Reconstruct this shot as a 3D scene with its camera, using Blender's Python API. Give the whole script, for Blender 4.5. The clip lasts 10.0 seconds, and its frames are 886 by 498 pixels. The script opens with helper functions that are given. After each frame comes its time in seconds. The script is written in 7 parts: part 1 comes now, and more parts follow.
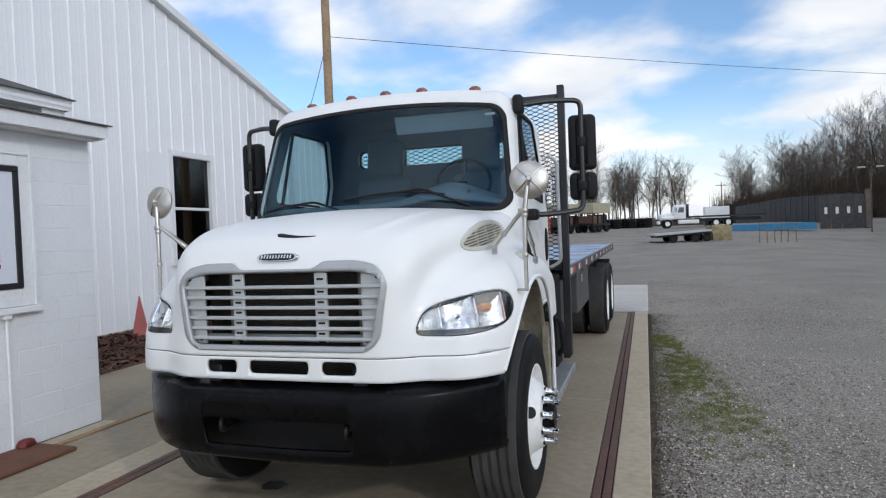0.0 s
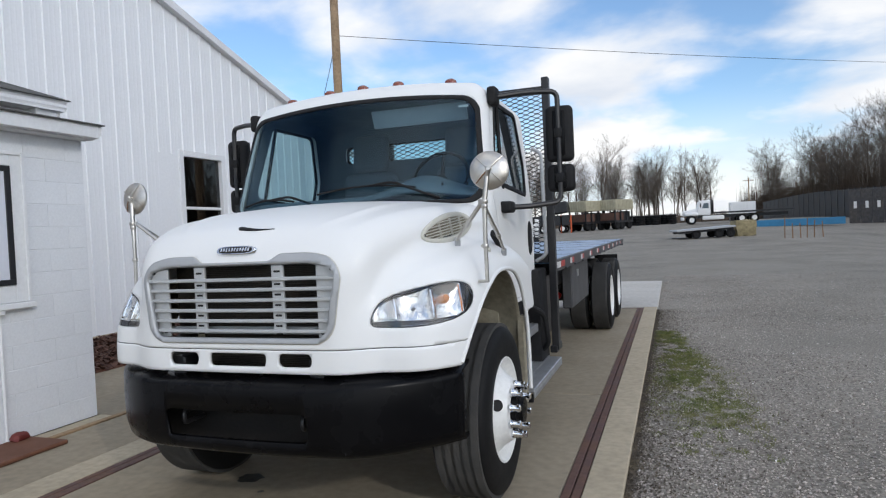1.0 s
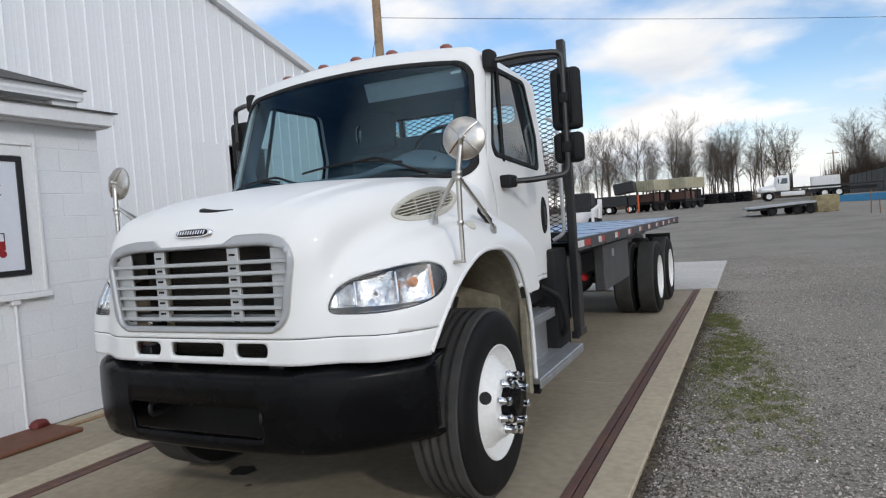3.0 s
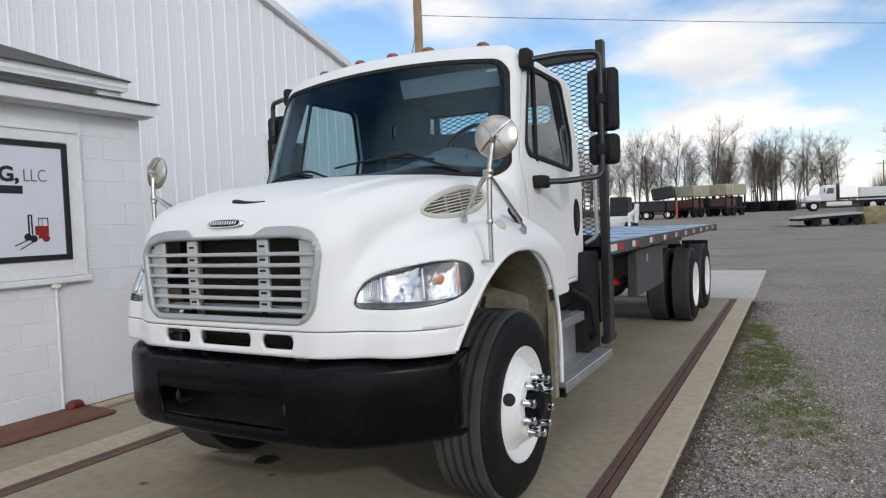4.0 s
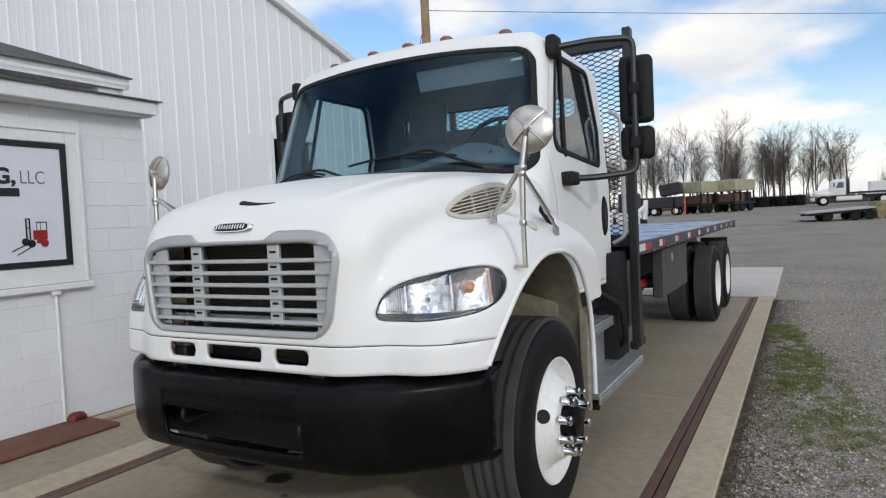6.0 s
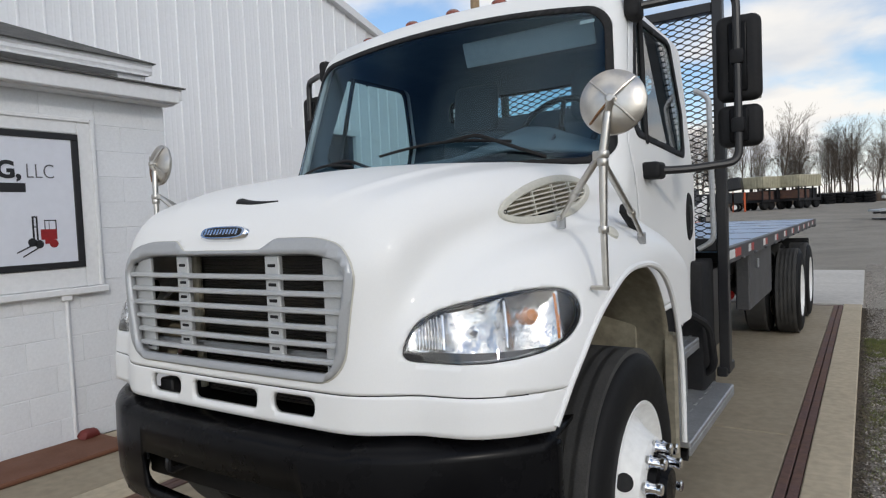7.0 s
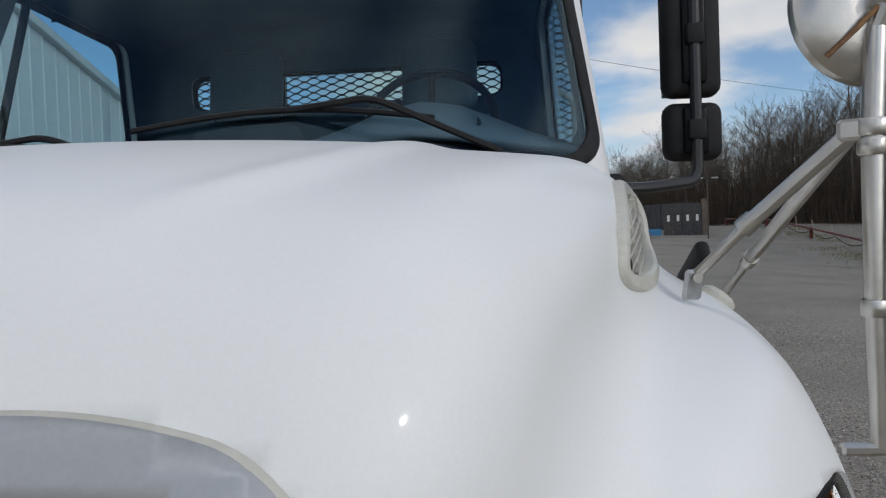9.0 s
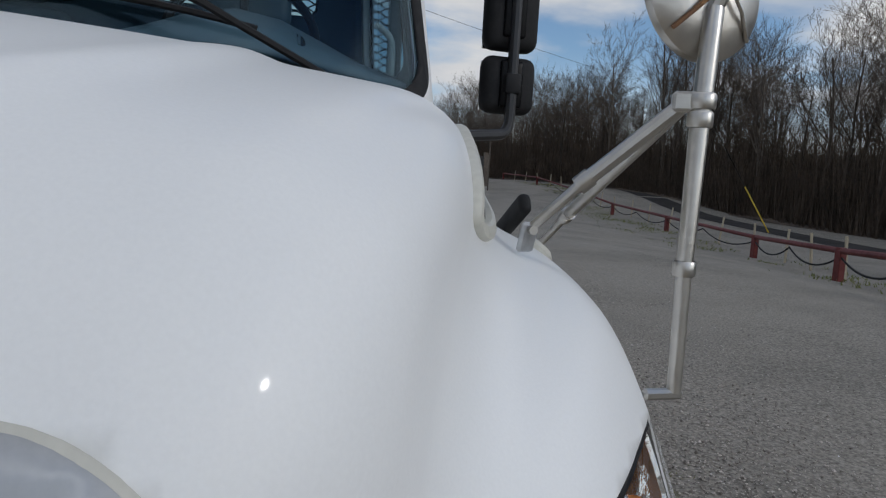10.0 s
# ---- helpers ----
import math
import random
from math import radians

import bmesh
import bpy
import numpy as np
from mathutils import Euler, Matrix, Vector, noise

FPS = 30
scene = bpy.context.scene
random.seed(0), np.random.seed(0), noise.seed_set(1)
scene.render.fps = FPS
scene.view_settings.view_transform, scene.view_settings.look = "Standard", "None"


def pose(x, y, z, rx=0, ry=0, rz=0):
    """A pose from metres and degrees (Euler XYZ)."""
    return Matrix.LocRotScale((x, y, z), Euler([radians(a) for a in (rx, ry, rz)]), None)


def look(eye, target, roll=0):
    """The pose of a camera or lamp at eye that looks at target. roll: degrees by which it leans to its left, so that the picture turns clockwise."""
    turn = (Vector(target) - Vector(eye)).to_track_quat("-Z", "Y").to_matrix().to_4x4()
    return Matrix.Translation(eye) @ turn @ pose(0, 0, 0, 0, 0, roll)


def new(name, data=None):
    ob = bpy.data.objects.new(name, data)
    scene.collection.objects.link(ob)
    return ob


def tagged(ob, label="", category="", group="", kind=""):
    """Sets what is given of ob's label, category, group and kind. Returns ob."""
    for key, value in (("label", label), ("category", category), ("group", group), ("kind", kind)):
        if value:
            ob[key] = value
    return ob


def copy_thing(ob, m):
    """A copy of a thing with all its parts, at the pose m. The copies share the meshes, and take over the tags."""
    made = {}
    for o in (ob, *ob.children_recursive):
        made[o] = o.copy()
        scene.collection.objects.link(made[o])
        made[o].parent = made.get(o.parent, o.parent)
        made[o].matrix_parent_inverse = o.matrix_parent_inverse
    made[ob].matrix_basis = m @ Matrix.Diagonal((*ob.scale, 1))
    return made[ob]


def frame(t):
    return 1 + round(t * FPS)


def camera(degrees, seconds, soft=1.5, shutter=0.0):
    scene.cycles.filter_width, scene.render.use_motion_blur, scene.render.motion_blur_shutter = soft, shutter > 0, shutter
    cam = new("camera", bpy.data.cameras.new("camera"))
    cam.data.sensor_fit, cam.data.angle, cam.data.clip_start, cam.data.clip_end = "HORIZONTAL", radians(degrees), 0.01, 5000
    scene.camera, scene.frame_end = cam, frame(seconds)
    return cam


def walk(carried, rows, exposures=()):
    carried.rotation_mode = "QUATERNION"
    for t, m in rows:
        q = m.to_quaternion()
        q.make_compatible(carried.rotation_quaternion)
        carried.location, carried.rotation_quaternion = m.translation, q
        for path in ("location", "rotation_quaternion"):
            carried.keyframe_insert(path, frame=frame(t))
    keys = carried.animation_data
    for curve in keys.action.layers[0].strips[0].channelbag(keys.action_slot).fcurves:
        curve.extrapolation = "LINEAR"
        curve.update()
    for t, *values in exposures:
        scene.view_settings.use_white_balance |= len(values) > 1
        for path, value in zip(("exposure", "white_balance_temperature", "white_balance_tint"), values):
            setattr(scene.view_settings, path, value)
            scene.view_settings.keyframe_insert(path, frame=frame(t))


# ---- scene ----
cam = camera(68.9, 10.0, soft=1.2)
PATH = [
    (0, (1.786, -2.89, 1.622), (1.186, -0.983, 1.576), -2.2),
    (0.5, (2.006, -2.87, 1.579), (1.262, -1.016, 1.494), -2.1),
    (1, (2.102, -2.771, 1.571), (1.431, -0.888, 1.524), -2.7),
    (1.5, (2.153, -2.594, 1.566), (1.512, -0.7, 1.515), 0.1),
    (2, (2.244, -2.448, 1.538), (1.52, -0.586, 1.443), -2.7),
    (3.5, (2.442, -2.271, 1.498), (1.525, -0.495, 1.418), -2.9),
    (4, (2.428, -2.268, 1.497), (1.471, -0.514, 1.418), -2.2),
    (4.5, (2.436, -2.299, 1.498), (1.478, -0.545, 1.434), -2.2),
    (5, (2.423, -2.309, 1.497), (1.463, -0.556, 1.441), -2.4),
    (6.5, (2.049, -1.798, 1.535), (1.05, -0.068, 1.436), -3.1),
    (7, (1.867, -1.471, 1.548), (0.767, 0.196, 1.458), -2.5),
    (7.5, (1.584, -1.195, 1.538), (0.542, 0.506, 1.391), -1.9),
    (8, (1.234, -0.951, 1.617), (0.276, 0.784, 1.35), -3.8),
    (8.5, (0.933, -0.635, 1.598), (0.093, 1.173, 1.434), -4.3),
    (9, (0.688, -0.384, 1.611), (0.527, 1.609, 1.568), -2.1),
    (9.5, (0.574, -0.279, 1.635), (0.849, 1.699, 1.519), -1.8),
    (10, (0.618, -0.306, 1.608), (1.106, 1.618, 1.382), 3.3),
]
walk(cam, [(t, look(eye, target, roll)) for t, eye, target, roll in PATH], [(0, 0.26, 6400, 10), (2, 0.26, 6550, 10), (3.5, 0.26, 6700, 10), (5.5, 0.26, 6750, 10), (6.5, 0.24, 6800, 10), (7.5, 0.04, 6850, 10), (8.5, -0.05, 6800, 10), (9, -0.12, 6650, 10), (9.5, -0.33, 6450, 10), (10, -0.36, 6450, 10)])

# ---- sky and sun ----
SUN_UP, SUN_TURN = 24.0, 128.0   # elevation; heading clockwise from +y
world = bpy.data.worlds.new("world")
scene.world = world
world.use_nodes = True
wn = world.node_tree
wn.nodes.clear()


def wnode(kind, **values):
    n = wn.nodes.new(kind)
    for key, value in values.items():
        n.inputs[key].default_value = value
    return n


sky = wn.nodes.new("ShaderNodeTexSky")
sky.sky_type, sky.sun_disc = "NISHITA", False
sky.dust_density, sky.ozone_density, sky.air_density = 0.3, 3.5, 1.0
sky.sun_elevation, sky.sun_rotation = radians(SUN_UP), radians(SUN_TURN)
direction = wn.nodes.new("ShaderNodeTexCoord")
split = wn.nodes.new("ShaderNodeSeparateXYZ")
wn.links.new(direction.outputs["Generated"], split.inputs[0])
# clouds lie on a flat layer: the direction divided by its height
lift = wnode("ShaderNodeMath")
lift.operation = "MAXIMUM"
lift.inputs[1].default_value = 0.0
wn.links.new(split.outputs["Z"], lift.inputs[0])
raised = wnode("ShaderNodeMath")
raised.operation = "ADD"
raised.inputs[1].default_value = 0.22
wn.links.new(lift.outputs[0], raised.inputs[0])
flat = wn.nodes.new("ShaderNodeVectorMath")
flat.operation = "DIVIDE"
both = wn.nodes.new("ShaderNodeCombineXYZ")
for axis in "XYZ":
    wn.links.new(raised.outputs[0], both.inputs[axis])
wn.links.new(direction.outputs["Generated"], flat.inputs[0])
wn.links.new(both.outputs[0], flat.inputs[1])
shift = wn.nodes.new("ShaderNodeMapping")
shift.inputs["Location"].default_value = (3.1, 0.4, 0.0)
shift.inputs["Scale"].default_value = (1.0, 1.0, 0.0)
wn.links.new(flat.outputs[0], shift.inputs[0])
puffs = wnode("ShaderNodeTexNoise", Scale=1.25, Detail=9.0, Roughness=0.50, Distortion=0.15)
wn.links.new(shift.outputs[0], puffs.inputs["Vector"])
cover = wn.nodes.new("ShaderNodeMapRange")
cover.interpolation_type = "SMOOTHSTEP"
cover.inputs["From Min"].default_value, cover.inputs["From Max"].default_value = 0.43, 0.60
wn.links.new(puffs.outputs["Fac"], cover.inputs["Value"])
tone = wnode("ShaderNodeTexNoise", Scale=1.7, Detail=5.0, Roughness=0.5)
wn.links.new(shift.outputs[0], tone.inputs["Vector"])
cloud_colour = wn.nodes.new("ShaderNodeMix")
cloud_colour.data_type = "RGBA"
cloud_colour.inputs[6].default_value = (0.74, 0.79, 0.87, 1)
cloud_colour.inputs[7].default_value = (1.0, 1.0, 1.0, 1)
tone_range = wn.nodes.new("ShaderNodeMapRange")
tone_range.inputs["From Min"].default_value, tone_range.inputs["From Max"].default_value = 0.36, 0.58
wn.links.new(tone.outputs["Fac"], tone_range.inputs["Value"])
wn.links.new(tone_range.outputs[0], cloud_colour.inputs[0])
sky_part = wn.nodes.new("ShaderNodeBackground")
sky_part.inputs["Strength"].default_value = 0.15
wn.links.new(sky.outputs[0], sky_part.inputs["Color"])
cloud_part = wn.nodes.new("ShaderNodeBackground")
cloud_part.inputs["Strength"].default_value = 0.88
wn.links.new(cloud_colour.outputs[2], cloud_part.inputs["Color"])
# clouds and haze are brighter round the sun
a, e = radians(SUN_TURN), radians(SUN_UP)
toward = wn.nodes.new("ShaderNodeVectorMath")
toward.operation = "DOT_PRODUCT"
toward.inputs[1].default_value = (math.sin(a) * math.cos(e), math.cos(a) * math.cos(e), math.sin(e))
wn.links.new(direction.outputs["Generated"], toward.inputs[0])
glow = wn.nodes.new("ShaderNodeMapRange")
glow.interpolation_type = "SMOOTHSTEP"
glow.inputs["From Min"].default_value, glow.inputs["From Max"].default_value = 0.1, 1.0
glow.inputs["To Min"].default_value, glow.inputs["To Max"].default_value = 0.86, 1.9
wn.links.new(toward.outputs["Value"], glow.inputs["Value"])
wn.links.new(glow.outputs[0], cloud_part.inputs["Strength"])
sky_mix = wn.nodes.new("ShaderNodeMixShader")
haze = wn.nodes.new("ShaderNodeMapRange")
haze.interpolation_type = "SMOOTHSTEP"
haze.inputs["From Min"].default_value, haze.inputs["From Max"].default_value = 0.0, 0.20
haze.inputs["To Min"].default_value, haze.inputs["To Max"].default_value = 0.92, 0.0
wn.links.new(split.outputs["Z"], haze.inputs["Value"])
veil = wn.nodes.new("ShaderNodeMath")
veil.operation = "MAXIMUM"
wn.links.new(cover.outputs[0], veil.inputs[0])
wn.links.new(haze.outputs[0], veil.inputs[1])
wn.links.new(veil.outputs[0], sky_mix.inputs[0])
wn.links.new(sky_part.outputs[0], sky_mix.inputs[1])
wn.links.new(cloud_part.outputs[0], sky_mix.inputs[2])
sky_out = wn.nodes.new("ShaderNodeOutputWorld")
wn.links.new(sky_mix.outputs[0], sky_out.inputs["Surface"])

sun_data = bpy.data.lights.new("sun", "SUN")
sun_data.energy, sun_data.angle, sun_data.color = 0.6, radians(1.5), (1.0, 0.96, 0.91)
sun = new("sun", sun_data)
a, e = radians(SUN_TURN), radians(SUN_UP)
sun.matrix_world = look((math.sin(a) * math.cos(e) * 50, math.cos(a) * math.cos(e) * 50, math.sin(e) * 50), (0, 0, 0))

# ---- materials ----
def material(name, base, rough=0.5, metal=0.0, vary=0.12, grain=40.0, patch=2.5, bump=0.0, bump_scale=60.0, coat=0.0, tint=None, rough_vary=0.1, spread=0.0, specular=0.5):
    """A surface with colour variation at two scales, uneven gloss and fine relief. tint: the colour that its patches lean to. spread: variation from object to object."""
    m = bpy.data.materials.new(name)
    m.use_nodes = True
    nt = m.node_tree
    shader = nt.nodes["Principled BSDF"]
    coords = nt.nodes.new("ShaderNodeTexCoord")
    fine = nt.nodes.new("ShaderNodeTexNoise")
    fine.inputs["Scale"].default_value, fine.inputs["Detail"].default_value = grain, 4.0
    broad = nt.nodes.new("ShaderNodeTexNoise")
    broad.inputs["Scale"].default_value, broad.inputs["Detail"].default_value, broad.inputs["Roughness"].default_value = patch, 6.0, 0.6
    for n in (fine, broad):
        nt.links.new(coords.outputs["Object"], n.inputs["Vector"])
    tint = tint or tuple(c * 0.6 for c in base)
    lean = nt.nodes.new("ShaderNodeMix")
    lean.data_type = "RGBA"
    lean.inputs[6].default_value, lean.inputs[7].default_value = (*base, 1), (*tint, 1)
    span = nt.nodes.new("ShaderNodeMapRange")
    span.inputs["From Min"].default_value, span.inputs["From Max"].default_value = 0.42, 0.72
    span.inputs["To Max"].default_value = min(1.0, vary * 4)
    nt.links.new(broad.outputs["Fac"], span.inputs["Value"])
    nt.links.new(span.outputs[0], lean.inputs[0])
    bright = nt.nodes.new("ShaderNodeMapRange")
    bright.inputs["From Min"].default_value, bright.inputs["From Max"].default_value = 0.3, 0.7
    bright.inputs["To Min"].default_value, bright.inputs["To Max"].default_value = 1 - vary, 1 + vary
    nt.links.new(fine.outputs["Fac"], bright.inputs["Value"])
    last = bright.outputs[0]
    if spread:
        info = nt.nodes.new("ShaderNodeObjectInfo")
        own = nt.nodes.new("ShaderNodeMapRange")
        own.inputs["To Min"].default_value, own.inputs["To Max"].default_value = 1 - spread, 1 + spread
        nt.links.new(info.outputs["Random"], own.inputs["Value"])
        times = nt.nodes.new("ShaderNodeMath")
        times.operation = "MULTIPLY"
        nt.links.new(last, times.inputs[0])
        nt.links.new(own.outputs[0], times.inputs[1])
        last = times.outputs[0]
    scaled = nt.nodes.new("ShaderNodeVectorMath")
    scaled.operation = "SCALE"
    nt.links.new(lean.outputs[2], scaled.inputs[0])
    nt.links.new(last, scaled.inputs["Scale"])
    nt.links.new(scaled.outputs[0], shader.inputs["Base Color"])
    gloss = nt.nodes.new("ShaderNodeMapRange")
    gloss.inputs["From Min"].default_value, gloss.inputs["From Max"].default_value = 0.35, 0.65
    gloss.inputs["To Min"].default_value, gloss.inputs["To Max"].default_value = max(0.02, rough * (1 - rough_vary)), min(1.0, rough * (1 + rough_vary))
    nt.links.new(broad.outputs["Fac"], gloss.inputs["Value"])
    nt.links.new(gloss.outputs[0], shader.inputs["Roughness"])
    shader.inputs["Metallic"].default_value = metal
    shader.inputs["Coat Weight"].default_value = coat
    shader.inputs["Coat Roughness"].default_value = 0.07
    shader.inputs["Specular IOR Level"].default_value = specular
    if bump:
        relief = nt.nodes.new("ShaderNodeTexNoise")
        relief.inputs["Scale"].default_value, relief.inputs["Detail"].default_value = bump_scale, 5.0
        nt.links.new(coords.outputs["Object"], relief.inputs["Vector"])
        b = nt.nodes.new("ShaderNodeBump")
        b.inputs["Strength"].default_value, b.inputs["Distance"].default_value = bump, 0.01
        nt.links.new(relief.outputs["Fac"], b.inputs["Height"])
        nt.links.new(b.outputs[0], shader.inputs["Normal"])
    return m


def glass(name, tint, rough=0.0, ior=1.45, sheen=(1.0, 1.0, 1.0), sides=2.0):
    m = bpy.data.materials.new(name)
    m.use_nodes = True
    nt = m.node_tree
    nt.nodes.clear()
    out = nt.nodes.new("ShaderNodeOutputMaterial")
    clear = nt.nodes.new("ShaderNodeBsdfTransparent")
    clear.inputs["Color"].default_value = (*tint, 1)
    shine = nt.nodes.new("ShaderNodeBsdfGlossy")
    shine.inputs["Roughness"].default_value = rough
    shine.inputs["Color"].default_value = (*sheen, 1)
    facing = nt.nodes.new("ShaderNodeLayerWeight")
    facing.inputs["Blend"].default_value = 0.5
    steep = nt.nodes.new("ShaderNodeMath")
    steep.operation = "POWER"
    steep.inputs[1].default_value = 5.0
    nt.links.new(facing.outputs["Facing"], steep.inputs[0])
    rim_light = nt.nodes.new("ShaderNodeMath")
    rim_light.operation = "MULTIPLY_ADD"
    f0 = sides * ((ior - 1) / (ior + 1)) ** 2
    rim_light.inputs[1].default_value, rim_light.inputs[2].default_value = 1 - f0, f0
    nt.links.new(steep.outputs[0], rim_light.inputs[0])
    mix = nt.nodes.new("ShaderNodeMixShader")
    nt.links.new(rim_light.outputs[0], mix.inputs[0])
    nt.links.new(clear.outputs[0], mix.inputs[1])
    nt.links.new(shine.outputs[0], mix.inputs[2])
    nt.links.new(mix.outputs[0], out.inputs["Surface"])
    return m


WHITE = material("white_truck_paint", (0.80, 0.80, 0.785), 0.48, vary=0.015, grain=300, patch=1.5, coat=0.18, tint=(0.74, 0.73, 0.69), bump=0.015, bump_scale=220)
SILVER = material("silver_grille_plastic", (0.42, 0.43, 0.44), 0.38, metal=0.35, vary=0.04, grain=200, patch=6)
SLAT = material("grey_slat_plastic", (0.50, 0.51, 0.51), 0.34, metal=0.3, vary=0.05, grain=150, patch=8)
BLACK = material("black_bumper_plastic", (0.0035, 0.0035, 0.0042), 0.27, specular=0.10, vary=0.12, grain=400, patch=3, tint=(0.012, 0.012, 0.013), bump=0.01, bump_scale=300)
BLACK_PAINT = material("black_steel_paint", (0.012, 0.012, 0.014), 0.38, vary=0.15, grain=120, patch=4, tint=(0.03, 0.029, 0.028), bump=0.05, bump_scale=150)
MATTE_BLACK = material("matte_black", (0.008, 0.008, 0.009), 0.7, specular=0.3, vary=0.2, grain=60, patch=5, tint=(0.022, 0.021, 0.02))
RUBBER = material("tyre_rubber", (0.0085, 0.0085, 0.009), 0.62, vary=0.12, grain=150, patch=4, tint=(0.018, 0.017, 0.016), specular=0.18, bump=0.08, bump_scale=300)
TREAD = material("worn_tread_rubber", (0.045, 0.044, 0.042), 0.78, vary=0.18, grain=200, patch=7, tint=(0.085, 0.08, 0.074), bump=0.12, bump_scale=250)
RIM = material("white_wheel_paint", (0.78, 0.78, 0.76), 0.4, vary=0.05, grain=40, patch=6, tint=(0.66, 0.63, 0.57), bump=0.03, bump_scale=120)
CHROME = material("chrome", (0.82, 0.83, 0.85), 0.07, metal=1.0, vary=0.03, grain=60, patch=10)
STAINLESS = material("stainless_steel", (0.54, 0.52, 0.485), 0.33, metal=1.0, vary=0.08, grain=30, patch=9, tint=(0.50, 0.45, 0.37), bump=0.05, bump_scale=80)
BOWL = material("brushed_mirror_back", (0.54, 0.515, 0.475), 0.34, metal=1.0, vary=0.10, grain=25, patch=14, tint=(0.48, 0.42, 0.34), bump=0.06, bump_scale=90)
RUST = material("brown_rust", (0.19, 0.09, 0.045), 0.8, vary=0.25, grain=60, patch=12, tint=(0.32, 0.18, 0.06), bump=0.3, bump_scale=120)
ALU = material("dull_aluminium", (0.46, 0.47, 0.48), 0.42, metal=0.75, vary=0.12, grain=80, patch=6, tint=(0.34, 0.34, 0.33), bump=0.08, bump_scale=120)
FRAME_GREY = material("grey_painted_steel", (0.060, 0.060, 0.064), 0.5, vary=0.15, grain=40, patch=4, tint=(0.10, 0.097, 0.093), bump=0.05)
DECK_BLUE = material("blue_deck_plate", (0.10, 0.21, 0.40), 0.30, metal=0.1, vary=0.14, grain=30, patch=1.8, tint=(0.22, 0.33, 0.47), bump=0.25, bump_scale=30)
RED_TAPE = material("red_reflector", (0.45, 0.025, 0.02), 0.35, vary=0.08)
WHITE_TAPE = material("white_reflector", (0.70, 0.70, 0.68), 0.35, vary=0.08)
LINER = material("beige_wheel_liner", (0.30, 0.27, 0.20), 0.65, vary=0.18, grain=30, patch=3, tint=(0.13, 0.11, 0.08), bump=0.1, bump_scale=40)
RADIATOR = material("radiator_fins", (0.040, 0.036, 0.030), 0.6, metal=0.3, vary=0.25, grain=80, patch=8, tint=(0.075, 0.06, 0.045))
VENT = material("cream_vent_plastic", (0.55, 0.535, 0.47), 0.45, vary=0.06, grain=90, patch=7, tint=(0.45, 0.43, 0.35))
AMBER = material("amber_marker_lens", (0.20, 0.045, 0.022), 0.18, vary=0.06, coat=0.5)
ORANGE = material("orange_indicator_lens", (0.55, 0.17, 0.02), 0.15, vary=0.1, grain=60, coat=0.6)
# the dark tint patches imitate uneven reflections in the chrome
LAMP_BOWL = material("lamp_reflector", (0.78, 0.77, 0.745), 0.14, metal=0.95, vary=0.18, grain=20, patch=11, tint=(0.26, 0.255, 0.25), bump=0.8, bump_scale=20)
CAB_TRIM = material("dark_blue_grey_cab_trim", (0.050, 0.088, 0.120), 0.6, vary=0.1, grain=120, patch=4)
DASH = material("grey_dashboard", (0.105, 0.14, 0.16), 0.6, vary=0.1, grain=200, patch=5, bump=0.05, bump_scale=300)
HEADLINER = material("pale_grey_headliner", (0.40, 0.42, 0.44), 0.8, vary=0.06)
WINDSHIELD = glass("tinted_windshield_glass", (0.58, 0.73, 0.79), sheen=(0.60, 0.80, 0.95), sides=1.1)
CLEAR = glass("clear_lamp_glass", (0.95, 0.96, 0.97))
SIDE_GLASS = glass("tinted_side_glass", (0.60, 0.74, 0.74))
WINDOW_GLASS = glass("window_glass", (0.30, 0.32, 0.33))
CONCRETE = material("tan_concrete", (0.315, 0.262, 0.185), 0.85, vary=0.12, grain=14, patch=0.9, tint=(0.225, 0.185, 0.130), bump=0.12, bump_scale=90)
CONCRETE_GREY = material("grey_white_concrete", (0.50, 0.475, 0.435), 0.85, vary=0.12, grain=12, patch=0.8, tint=(0.38, 0.355, 0.32), bump=0.12, bump_scale=90)
CONCRETE_PALE = material("pale_concrete", (0.45, 0.380, 0.272), 0.85, vary=0.12, grain=18, patch=1.2, tint=(0.33, 0.275, 0.195), bump=0.12, bump_scale=90)
STAIN = material("oil_stain", (0.055, 0.048, 0.038), 0.5, vary=0.2, grain=20, patch=9)
GRAVEL = material("grey_gravel", (0.270, 0.247, 0.212), 0.95, vary=0.46, grain=42, patch=0.35, tint=(0.20, 0.185, 0.16), bump=0.7, bump_scale=70, specular=0.15)
STONE = material("gravel_stones", (0.40, 0.365, 0.32), 0.9, vary=0.25, grain=12, patch=3, tint=(0.22, 0.205, 0.185))
# every stone has a tone of its own
nt = STONE.node_tree
piece = nt.nodes.new("ShaderNodeNewGeometry")
tones = nt.nodes.new("ShaderNodeValToRGB")
for at, colour in zip((0.0, 0.35, 0.7, 1.0), ((0.12, 0.10, 0.085, 1), (0.29, 0.265, 0.23, 1), (0.44, 0.395, 0.35, 1), (0.58, 0.52, 0.47, 1))):
    stop = tones.color_ramp.elements[0] if at == 0 else tones.color_ramp.elements[1] if at == 1 else tones.color_ramp.elements.new(at)
    stop.position, stop.color = at, colour
nt.links.new(piece.outputs["Random Per Island"], tones.inputs["Fac"])
nt.links.new(tones.outputs["Color"], nt.nodes["Principled BSDF"].inputs["Base Color"])
GRASS = material("short_grass", (0.145, 0.170, 0.042), 0.75, vary=0.25, grain=8, patch=2, tint=(0.20, 0.185, 0.075))
